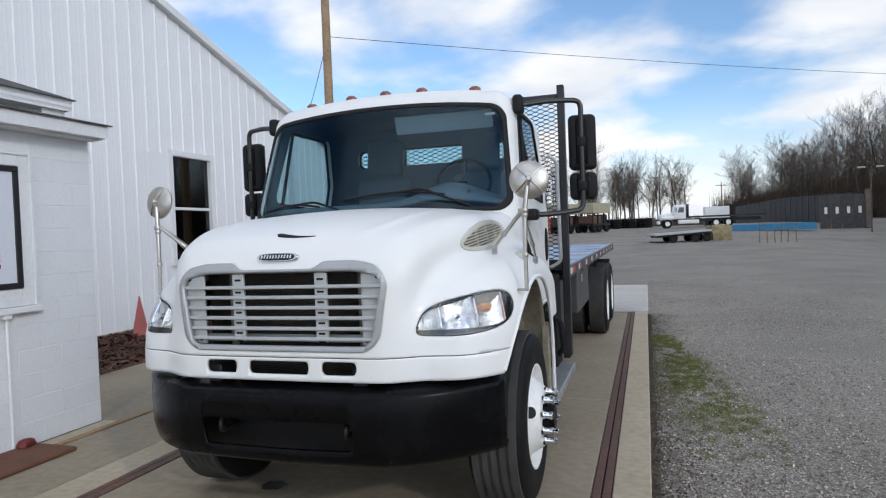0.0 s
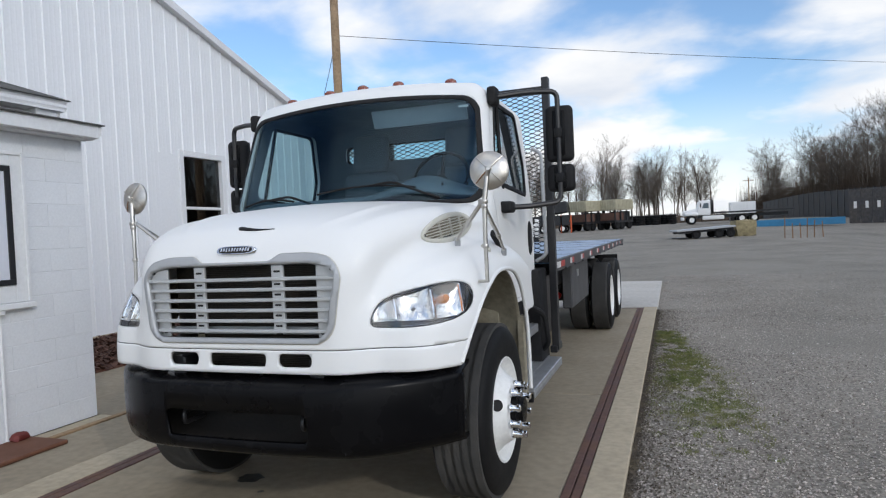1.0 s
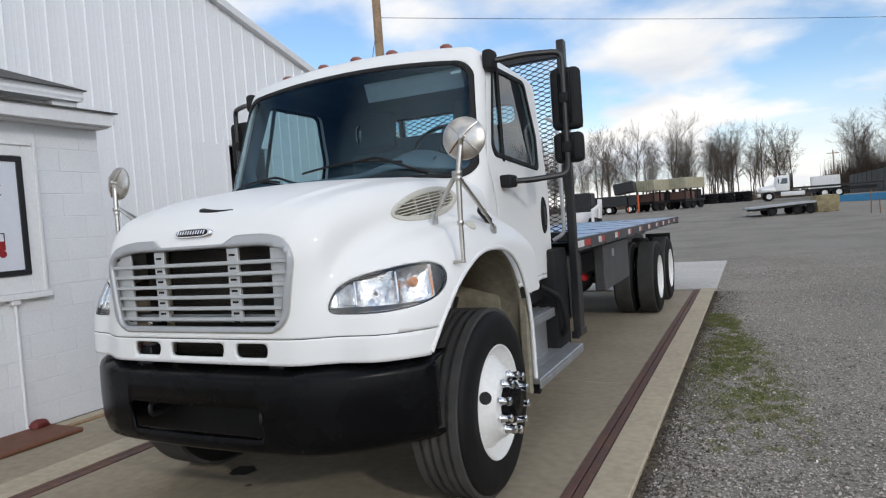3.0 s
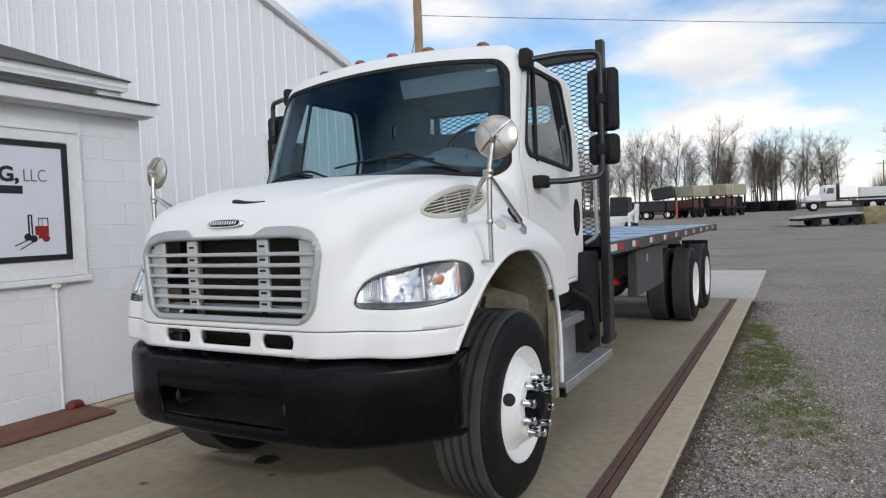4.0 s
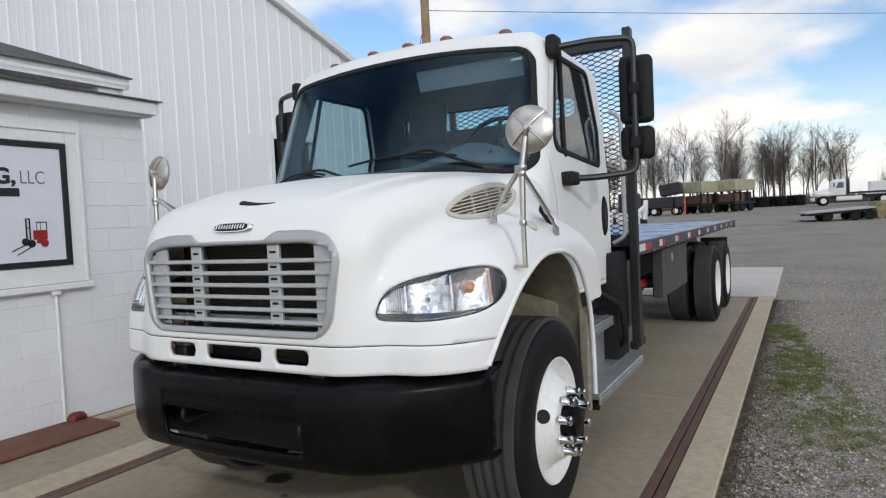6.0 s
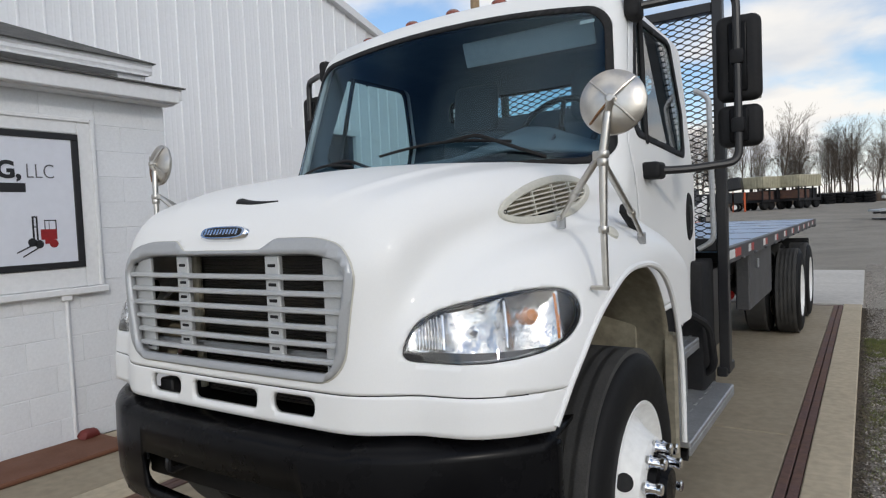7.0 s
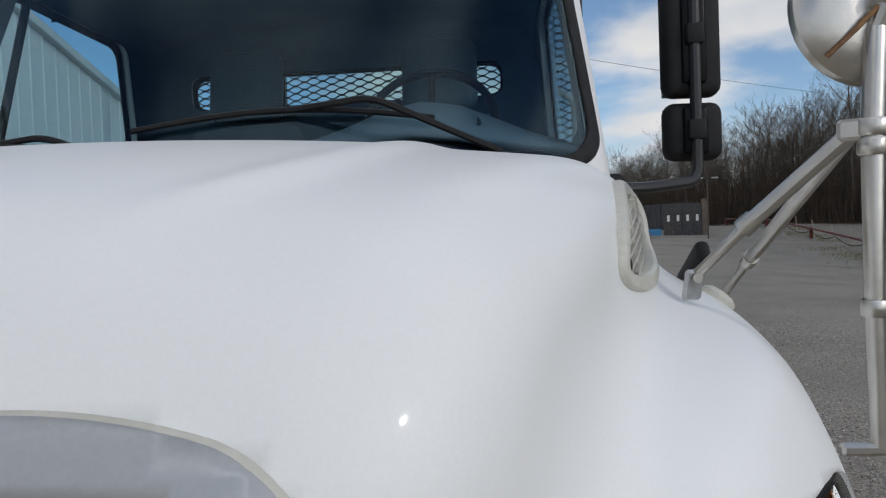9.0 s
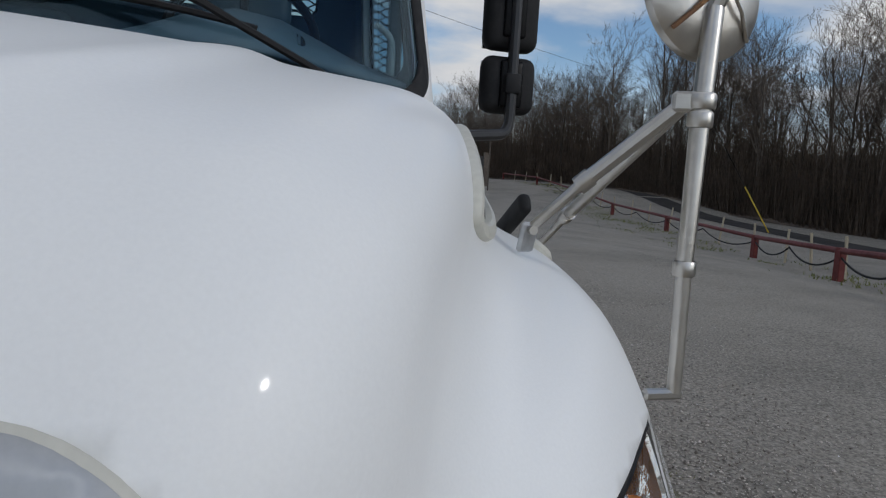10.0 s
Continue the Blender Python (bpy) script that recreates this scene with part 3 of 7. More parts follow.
v, f = hood_piece(lambda p: SEAM - 0.002 - p[:, 2], lambda p: p[:, 2] - LIP, arch_side, lambda p: 0.6 - p[:, 1],
                  lambda p: -slot_side(p, -0.172, 0.172, 0.948, 1.016, 0.022), lambda p: -slot_side(p, 0.240, 0.43, 0.948, 1.016, 0.027), lambda p: -slot_side(p, -0.43, -0.240, 0.948, 1.016, 0.027))
valance = solid(tidy(mesh_object("valance", v, f, WHITE, truck, "white lower valance with three air slots", True, 0), field=hood_field), 0.02)
seam_points = []
for a in np.linspace(-62, 62, 120):
    seam_points.append((math.sin(radians(a)), -math.cos(radians(a)), 0.0))
seam_line = ray_surface(hood_field, np.array([0, 0.75, SEAM]), np.array(seam_points))
seam_line = seam_line[arch_side(seam_line) > 0]
tube("hood_seam", seam_line - 0.007 * outward(hood_field, seam_line), 0.006, MATTE_BLACK, truck, 6)

# fender lips round the wheel arches
for side in (1, -1):
    rim_line = []
    for a in np.linspace(0, 1, 60):
        if a < 0.5:
            ang = radians(155 - 65 * a * 2)
            y, z = 0.90 + 0.70 * math.cos(ang), 0.62 + 0.73 * math.sin(ang)
        else:
            ang = radians(90 - 90 * (a - 0.5) * 2)
            y = 0.90 + 0.61 * abs(math.cos(ang)) ** (2 / 2.6)
            z = 0.62 + 0.73 * abs(math.sin(ang)) ** (2 / 2.6)
        rim_line.append((y, z))
    start = np.array([(0.75 * side, y, z) for y, z in rim_line])
    lo, hi = np.zeros(len(start)), np.full(len(start), 0.7)
    for _ in range(30):
        mid = (lo + hi) / 2
        q = start.copy()
        q[:, 0] += side * mid
        out = hood_field(q) > 0
        hi, lo = np.where(out, mid, hi), np.where(out, lo, mid)
    start[:, 0] += side * hi
    skin = np.abs(start[:, 0])
    start = start[(start[:, 2] > LIP) | (start[:, 1] > 1)]
    tail = np.linspace(start[-1], start[-1] + np.array([0.0, 0.0, -0.12]), 4)[1:]
    lip = np.concatenate([start, tail])
    lip[:, 0] -= 0.006 * side
    tube("fender_lip", lip, 0.013, WHITE, truck, 8)
    # liner inside the arch
    verts, faces = [], []
    rows = [(1.115, 0.0), (1.09, 0.01), (0.95, 0.03), (0.72, 0.05)]
    for x, grow in rows:
        for (y, z), reach in zip(rim_line, skin):
            dy, dz = y - 0.90, z - 0.62
            verts.append((min(x, reach - 0.135 + (x - 0.99)) * side, 0.90 + dy * (1 + grow / 0.6), 0.62 + dz * (1 + grow / 0.7)))
    n = len(rim_line)
    for i in range(len(rows) - 1):
        for j in range(n - 1):
            faces.append((i * n + j, i * n + j + 1, (i + 1) * n + j + 1, (i + 1) * n + j))
    liner = solid(mesh_object("wheel_liner", verts, faces, LINER, truck, "dirty beige plastic wheel liner"), 0.008, 0.0)
    # fender's rear skirt down to the step
    part("fender_skirt", box((1.085 * side, 1.475, 0.40), (1.145 * side, 1.512, 1.0), 0.012), LINER, truck)
    part("mud_flap", box((0.80 * side, 1.50, 0.40), (1.12 * side, 1.515, 0.58), 0.004), MATTE_BLACK, truck)
    # inner splash panel with hoses
    part("splash_panel", box((0.64 * side, 0.30, 0.70), (0.67 * side, 1.50, 1.36), 0.012), LINER, truck, "dirty beige inner splash panel")
    for hy, hz, sag in ((0.55, 1.12, 0.16), (0.75, 1.18, 0.10), (0.95, 1.02, 0.20)):
        tube("brake_hose", [(0.69 * side, hy + 0.5 * s, hz - sag * 4 * s * (1 - s)) for s in np.linspace(0, 1, 10)], 0.012, MATTE_BLACK, truck, 6)
    part("splash_rib", box((0.66 * side, 0.88, 0.72), (0.72 * side, 0.93, 1.34), 0.01), LINER, truck)

# grille
grille = part("grille", box((-0.49, 0.02, 1.10), (0.49, 0.03, 1.14), 0.004), SILVER, truck, "silver plastic grille with six bars")


def on_nose(x, z, out=0.0):
    p = ray_surface(hood_field, np.array([x, 0.5, z]), np.array([[0.0, -1.0, 0.0]]))[0]
    return p[1] - out


v, f = hood_piece(outer_grille, lambda p: -inner_grille(p))
v = v + 0.009 * outward(hood_field, v)
surround = solid(tidy(mesh_object("grille_surround", v, f, SILVER, grille, "satin silver grille surround", True, 0), field=hood_field), 0.03)
v, f = hood_piece(lambda p: outer_grille(p, 0.004), lambda p: -outer_grille(p, -0.006))
solid(tidy(mesh_object("grille_gasket", v + 0.003 * outward(hood_field, v), f, VENT, grille, "thin cream grille edge", True, 0), field=hood_field), 0.012)
BARS = [1.386, 1.334, 1.281, 1.229, 1.176, 1.124]


def bow(x):
    return -0.034 + 0.012 * (x / 0.55) ** 2


for z in BARS:
    half = 0.512 + (z - 1.103) / 0.345 * 0.062
    line = [(x, bow(x), z) for x in np.linspace(-half, half, 21)]
    verts, faces = [], []
    shape = [(-0.004, 0.010), (-0.010, 0.004), (-0.010, -0.005), (-0.004, -0.009), (0.018, -0.006), (0.018, 0.008)]
    for x, y, zz in line:
        for dy, dz in shape:
            verts.append((x, y + dy, zz + dz))
    n = len(shape)
    for i in range(len(line) - 1):
        for k in range(n):
            faces.append((i * n + k, i * n + (k + 1) % n, (i + 1) * n + (k + 1) % n, (i + 1) * n + k))
    faces += [tuple(range(n - 1, -1, -1)), tuple((len(line) - 1) * n + k for k in range(n))]
    tidy(mesh_object("slat", verts, faces, SLAT, grille))
levels = [1.460] + BARS + [1.103]
for side in (1, -1):
    for hi, lo in zip(levels, levels[1:]):
        mid, tall = (hi + lo) / 2, (hi - lo) / 2 - 0.004
        x = 0.238 * side
        y = bow(x) + 0.016
        part("bar_bracket", box((x - 0.034, y - 0.008, mid - tall), (x + 0.034, y + 0.012, mid + tall), 0.004), SLAT, grille)
        part("bracket_slot", box((x - 0.020, y - 0.0095, mid - 0.0065), (x + 0.020, y, mid + 0.0065), 0.006, None, 3), MATTE_BLACK, grille)
    bm = bmesh.new()
    add_box(bm, (0.452 * side, -0.012, 1.09), (0.572 * side, 0.002, 1.448), 0.003)
    part("side_plate", bm, SLAT, grille)
    for z, x in ((1.431, 0.543), (1.118, 0.478)):
        lathe("screw", [(0, 0), (-0.004, 0.010), (0.006, 0.011)], MATTE_BLACK, grille, 12, "y", (x * side, -0.018, z))
radiator = part("radiator", box((-0.56, 0.17, 0.90), (0.56, 0.20, 1.50), 0.005), RADIATOR, truck, "dark finned radiator behind the grille")
verts, faces = [], []
for i in range(58):
    z = 0.915 + i * 0.01
    k = len(verts)
    for x in (-0.36, 0.36):
        for dy, dz in ((0, -0.002), (-0.012, -0.001), (-0.012, 0.001), (0, 0.002)):
            verts.append((x, 0.169 + dy, z + dz))
    faces += [(k, k + 4, k + 5, k + 1), (k + 1, k + 5, k + 6, k + 2), (k + 2, k + 6, k + 7, k + 3)]
mesh_object("fin_pack", verts, faces, RADIATOR, radiator, "thin horizontal cooler fins", False)["kind"] = "stuff"
for x in (-0.385, 0.385):
    tube("cooler_tank", [(x, 0.145, 0.92), (x, 0.145, 1.47)], 0.019, LINER, radiator, 10)
part("engine_bay_panel", box((-0.66, 0.42, 0.50), (0.66, 0.45, 1.46), 0.01), MATTE_BLACK, truck)

# badge on the nose
badge = thing("badge", "", "")
badge.parent = truck
badge_at = np.array([0.0, on_nose(0.0, 1.530), 1.530])
tilt = outward(hood_field, badge_at[None])[0]
lean_angle = math.degrees(math.atan2(tilt[2], -tilt[1]))
badge.matrix_basis = pose(*badge_at, -lean_angle, 0, 0)


def pill(half, tall, d0, d1, power=3.2, n=48):
    """A flat lozenge: front outline at d0 smaller than the back at d1."""
    verts = []
    for d, s in ((d1, 1.0), (d0 * 0.5 + d1 * 0.5, 0.985), (d0, 0.93)):
        for i in range(n):
            a = 2 * math.pi * i / n
            c, si = math.cos(a), math.sin(a)
            verts.append((math.copysign(abs(c) ** (2 / power), c) * half * s, d, math.copysign(abs(si) ** (2 / power), si) * tall * (s if s > 0.95 else 0.8)))
    faces = [tuple((r * n + i, r * n + (i + 1) % n, (r + 1) * n + (i + 1) % n, (r + 1) * n + i)) for r in range(2) for i in range(n)]
    faces.append(tuple(2 * n + i for i in range(n)))
    return verts, faces


tidy(mesh_object("badge_plate", *pill(0.122, 0.029, -0.016, 0.004), CHROME, badge, "chrome oval badge plate"))
tidy(mesh_object("badge_field", *pill(0.105, 0.021, -0.0185, -0.010), MATTE_BLACK, badge, "black badge field"))
for i in range(11):
    x = -0.085 + i * 0.0165
    m = Matrix.Translation((x, -0.020, 0))
    part("badge_mark", box((-0.0045, -0.001, -0.011 + 0.002 * (i % 2)), (0.0045, 0.002, 0.011), 0.001, m), CHROME, badge)

# air slot on the hood, a dark curved blade
verts = []
for i in range(29):
    r = i / 28
    x = -0.070 + 0.235 * r
    w = 0.030 * (1 - r) ** 1.3 * min(1.0, r * 14 + 0.12) + 0.003
    mid = 0.108 - 0.022 * r - 0.012 * math.sin(math.pi * r)
    for yy in (mid - w * 0.6, mid + w * 0.4):
        q = ray_surface(hood_field, np.array([x, yy, 1.2]), np.array([[0.0, 0.0, 1.0]]))[0]
        verts.append((q[0], q[1], q[2] + 0.0035))
faces = [(2 * i, 2 * i + 2, 2 * i + 3, 2 * i + 1) for i in range(28)]
solid(mesh_object("hood_slot", verts, faces, MATTE_BLACK, truck, "small dark curved slot in the hood"), 0.003)

# headlights
for side in (1, -1):
    lamp = thing("headlight", "", "")
    lamp.parent = truck
    right = lambda p: p[:, 0] * side
    v, f = hood_piece(right, lamp_side)
    lens = tidy(mesh_object("lens", v + 0.002 * outward(hood_field, v), f, CLEAR, lamp, "clear headlight lens", True, 0), field=hood_field)
    lens.visible_shadow = False
    v, f = hood_piece(right, lamp_side, lambda p: -lamp_side(p, -0.007))
    solid(tidy(mesh_object("bezel", v - 0.004 * outward(hood_field, v), f, MATTE_BLACK, lamp, "black headlight bezel", True, 0), field=hood_field), 0.012)

    def lamp_u(p):
        return (np.abs(p[:, 0]) - 0.745) * 0.8 + p[:, 1] * 0.6

    # reflector: a bowl behind the lens, in three fields
    for name, u0, u1, mat, depth in (("side_reflector", 0.0, 0.115, LAMP_BOWL, 0.022), ("bowl", 0.115, 0.305, LAMP_BOWL, 0.055), ("indicator_bowl", 0.305, 0.482, LAMP_BOWL, 0.05), ("outer_cover", 0.482, 0.60, MATTE_BLACK, 0.02)):
        v, f = hood_piece(right, lambda p: lamp_side(p, -0.006), lambda p: lamp_u(p) - u0, lambda p: u1 - lamp_u(p))
        n = outward(hood_field, v)
        u = lamp_u(v)
        mid_u, mid_z = (u0 + u1) / 2, 1.21
        fall = np.clip(1 - ((u - mid_u) / ((u1 - u0) / 2)) ** 2, 0, 1) * np.clip(1 - ((v[:, 2] - mid_z) / 0.11) ** 2, 0, 1)
        tidy(mesh_object(name, v - n * (0.008 + depth * np.sqrt(fall))[:, None], f, mat, lamp, "", True, 0), field=hood_field)
    # bulbs and the amber turn signal
    for uc, mat, r, name in ((0.21, CHROME, 0.020, "bulb_shield"), (0.395, ORANGE, 0.024, "turn_signal_bulb")):
        ref = hood_points[np.argmin((np.abs(lamp_u(hood_points) - uc) + np.abs(hood_points[:, 2] - (1.225 if mat is CHROME else 1.262)) + (hood_points[:, 0] * side < 0) * 9))]
        n = outward(hood_field, ref[None])[0]
        c = ref - n * 0.045
        prof = [(-0.03, 0.2 * r), (-0.02, r * 0.9), (0.0, r), (0.018, r * 0.75), (0.026, 0.001)]
        vv, ff = lathe_data(prof, 20, "x")
        rot = Vector((1, 0, 0)).rotation_difference(Vector(n)).to_matrix().to_4x4()
        vv = [Matrix.Translation(Vector(c)) @ rot @ Vector(q) for q in vv]
        mesh_object(name, vv, ff, mat, lamp)
    v, f = hood_piece(right, lambda p: lamp_side(p, -0.012), lambda p: lamp_u(p) - 0.470, lambda p: 0.482 - lamp_u(p))
    if len(f):
        tidy(mesh_object("amber_strip", v - 0.013 * outward(hood_field, v), f, ORANGE, lamp, "amber side reflector strip", True, 0), field=hood_field)
    v, f = hood_piece(right, lambda p: lamp_side(p, -0.008), lambda p: 1.160 + 0.03 * np.maximum(0, lamp_u(p) - 0.3) - p[:, 2])
    tidy(mesh_object("lower_trim", v - 0.003 * outward(hood_field, v), f, MATTE_BLACK, lamp, "dark trim along the lens foot", True, 0), field=hood_field)
    for uc, thick in [(0.115, 0.004), (0.305, 0.004)] + [(0.040 + 0.0085 * k, 0.0010) for k in range(8)]:
        v, f = hood_piece(right, lambda p: lamp_side(p, -0.01), lambda p: lamp_u(p) - uc + thick, lambda p: uc + thick - lamp_u(p), lambda p: p[:, 2] - 1.166)
        if len(f):
            solid(tidy(mesh_object("lamp_divider" if thick > 0.003 else "reflector_rib", v - 0.006 * outward(hood_field, v), f, CHROME if thick > 0.003 else LAMP_BOWL, lamp, "", True, 0), field=hood_field), 0.03)

# oval side vents
for side in (1, -1):
    vent = thing("hood_vent", "", "")
    vent.parent = truck
    m = vent_matrix(side)
    half, tall = 0.255, 0.080

    def egg(a, shrink_by=0.0):
        c, s = math.cos(a), math.sin(a)
        return (half - shrink_by) * c, (tall - shrink_by) * s * (1 + 0.16 * c) + 0.006 * c

    def chord(x, shrink_by):
        """Lower and upper edge of the opening at x."""
        c = max(-1.0, min(1.0, x / (half - shrink_by)))
        h = (tall - shrink_by) * math.sqrt(1 - c * c) * (1 + 0.16 * c)
        return 0.006 * c - h, 0.006 * c + h

    def span(y, shrink_by):
        """Front and rear end of the opening at the height y."""
        inside = [x for x in np.linspace(-half, half, 401) if chord(x, shrink_by)[0] <= y <= chord(x, shrink_by)[1]]
        return (inside[0], inside[-1]) if inside else (0.0, 0.0)

    def skin_at(places):
        """How far the hood's skin lies off the vent's plane."""
        out_way = np.array(m.col[2][:3])
        begin = np.array([(m @ Vector((x, y, -0.10)))[:] for x, y in places])
        return [float((ray_surface(hood_field, p, out_way[None], 0.3)[0] - p) @ out_way) - 0.10 for p in begin]

    n = 64
    rings = [(0.0, -0.03), (0.0, 0.003), (0.004, 0.010), (0.012, 0.013), (0.026, 0.012), (0.031, 0.007), (0.032, -0.02)]
    verts, faces = [], []
    level = skin_at([egg(2 * math.pi * i / n, 0.012) for i in range(n)])
    for sh, d in rings:
        for i in range(n):
            x, y = egg(2 * math.pi * i / n, sh)
            verts.append(m @ Vector((x, y, d + level[i])))
    for r in range(len(rings) - 1):
        for i in range(n):
            faces.append((r * n + i, r * n + (i + 1) % n, (r + 1) * n + (i + 1) % n, (r + 1) * n + i))
    tidy(mesh_object("vent_frame", verts, faces, VENT, vent, "cream oval vent frame"))
    back = [m @ Vector((*egg(2 * math.pi * i / n, 0.03), level[i] - 0.018)) for i in range(n)]
    mesh_object("vent_back", back, [tuple(range(n))], MATTE_BLACK, vent, "", False)
    # close upright comb behind the louvres
    bm = bmesh.new()
    teeth = np.arange(-0.205, 0.215, 0.0082)
    for x, d in zip(teeth, skin_at([(x, 0.0) for x in teeth])):
        lo, hi = chord(x, 0.031)
        add_box(bm, (x - 0.0016, lo, d - 0.016), (x + 0.0016, hi, d - 0.009), 0.0, m)
    # darker liner beige here: shade between the louvres is put into the colour
    part("vent_comb", bm, LINER, vent, "fine beige comb behind the louvres, darkened for the slots' shade")
    for k in range(6):
        y = -0.037 + k * 0.0155
        x0, x1 = span(y, 0.031)
        if x1 - x0 > 0.03:
            run = np.linspace(x0, x1, 9)
            verts = [m @ Vector((x, y + dy, d + dz)) for x, d in zip(run, skin_at([(x, y) for x in run])) for dy, dz in ((-0.0026, -0.009), (0.0026, -0.009), (0.0026, 0.005), (-0.0026, 0.005))]
            faces = [(4 * i + q, 4 * i + (q + 1) % 4, 4 * i + 4 + (q + 1) % 4, 4 * i + 4 + q) for i in range(8) for q in range(4)]
            mesh_object("louvre", verts, faces, VENT, vent, "", False)
    ribs = (-0.075, 0.035, 0.135)
    for x, d in zip(ribs, skin_at([(x, 0.0) for x in ribs])):
        lo, hi = chord(x, 0.031)
        part("vent_rib", box((x - 0.003, lo, d - 0.010), (x + 0.003, hi, d + 0.003), 0.001, m), VENT, vent)
    vv, ff = lathe_data([(0.010, 0.0), (0.0135, 0.007), (0.012, 0.009), (0.006, 0.0095)], 12, "z", (-0.232, -0.005, skin_at([(-0.232, -0.005)])[0]))
    mesh_object("screw", [m @ Vector(q) for q in vv], ff, BLACK_PAINT, vent)

# bumper
def bumper_line(s):
    """Plan of the bumper's face, s from -1 to 1: straight, then swept back at the ends."""
    x = 1.070 * s
    k = max(0.0, abs(x) - 0.56)
    return x, -0.105 + 0.03 * (x / 0.56) ** 2 * (abs(x) < 0.56) + (0.03 + 0.25 * k + 0.95 * k * k) * (abs(x) >= 0.56)


shape = [(0.15, 0.892), (0.05, 0.874), (0.010, 0.864), (-0.001, 0.857), (-0.005, 0.845), (-0.008, 0.72), (-0.003, 0.60), (0.012, 0.545), (0.035, 0.53), (0.10, 0.53)]
xs = np.linspace(-1, 1, 81)
bumper_points, bumper_faces = [], []
for s in xs:
    x, y = bumper_line(s)
    drop = -0.011 * step01(np.array((0.60 - abs(x)) / 0.05))
    for dy, z in shape:
        zz = z + (float(drop) if z > 0.8 else 0.0) + (0.03 * max(0.0, abs(x) - 0.7) if z < 0.6 else 0.0)
        bumper_points.append((x, y + dy, zz))
n = len(shape)
for i in range(80):
    for k in range(n - 1):
        a, b, c, d = i * n + k, i * n + k + 1, (i + 1) * n + k + 1, (i + 1) * n + k
        bumper_faces += [(a, d, c), (a, c, b)]
dense_v, dense_f = np.array(bumper_points), bumper_faces


def bumper_hole(p):
    return -slot_side(p, -0.43, 0.43, 0.595, 0.735, 0.045)


v, f = clip(dense_v, dense_f, bumper_hole)
bumper = solid(tidy(mesh_object("bumper", v, f, BLACK, truck, "black plastic bumper with a wide tow opening", True, 50)), 0.02, 1.0)
for side in (1, -1):
    x0, y0 = bumper_line(side)
    part("bumper_end", box((x0 - 0.03, y0 + 0.005, 0.56), (x0 + 0.005, y0 + 0.06, 0.862), 0.02, None, 3), BLACK, bumper)
    tube("bumper_joint", [(0.585 * side, bumper_line(0.585 / 1.070)[1] - 0.009, 0.860), (0.60 * side, bumper_line(0.60 / 1.070)[1] - 0.011, 0.70), (0.60 * side, bumper_line(0.60 / 1.070)[1] - 0.008, 0.54)], 0.003, MATTE_BLACK, bumper, 6)
    tow = tube("tow_hook", bend([(0.36 * side, 0.10, 0.64), (0.36 * side, -0.05, 0.64), (0.36 * side, -0.05, 0.70), (0.36 * side, 0.10, 0.70)], 0.03), 0.013, BLACK_PAINT, truck, 8)
part("bumper_shelf", box((-0.80, 0.06, 0.84), (0.80, 0.40, 0.86), 0.005), MATTE_BLACK, truck)
part("crossmember", box((-0.78, 0.13, 0.50), (0.78, 0.19, 0.85), 0.01), MATTE_BLACK, truck)
for side in (1, -1):
    part("frame_rail", box((0.38 * side, 0.0, 0.72), (0.46 * side, 11.0, 0.98), 0.006), BLACK_PAINT, truck)
    bm = bmesh.new()
    for k in range(7):
        add_box(bm, (0.40 * side, 0.35, 0.50 + 0.018 * k), (0.48 * side, 1.7, 0.514 + 0.018 * k), 0.003)
    part("leaf_spring", bm, FRAME_GREY, truck)
tube("front_axle", [(-0.85, 0.96, 0.50), (-0.5, 0.96, 0.42), (0.5, 0.96, 0.42), (0.85, 0.96, 0.50)], 0.06, BLACK_PAINT, truck, 10)


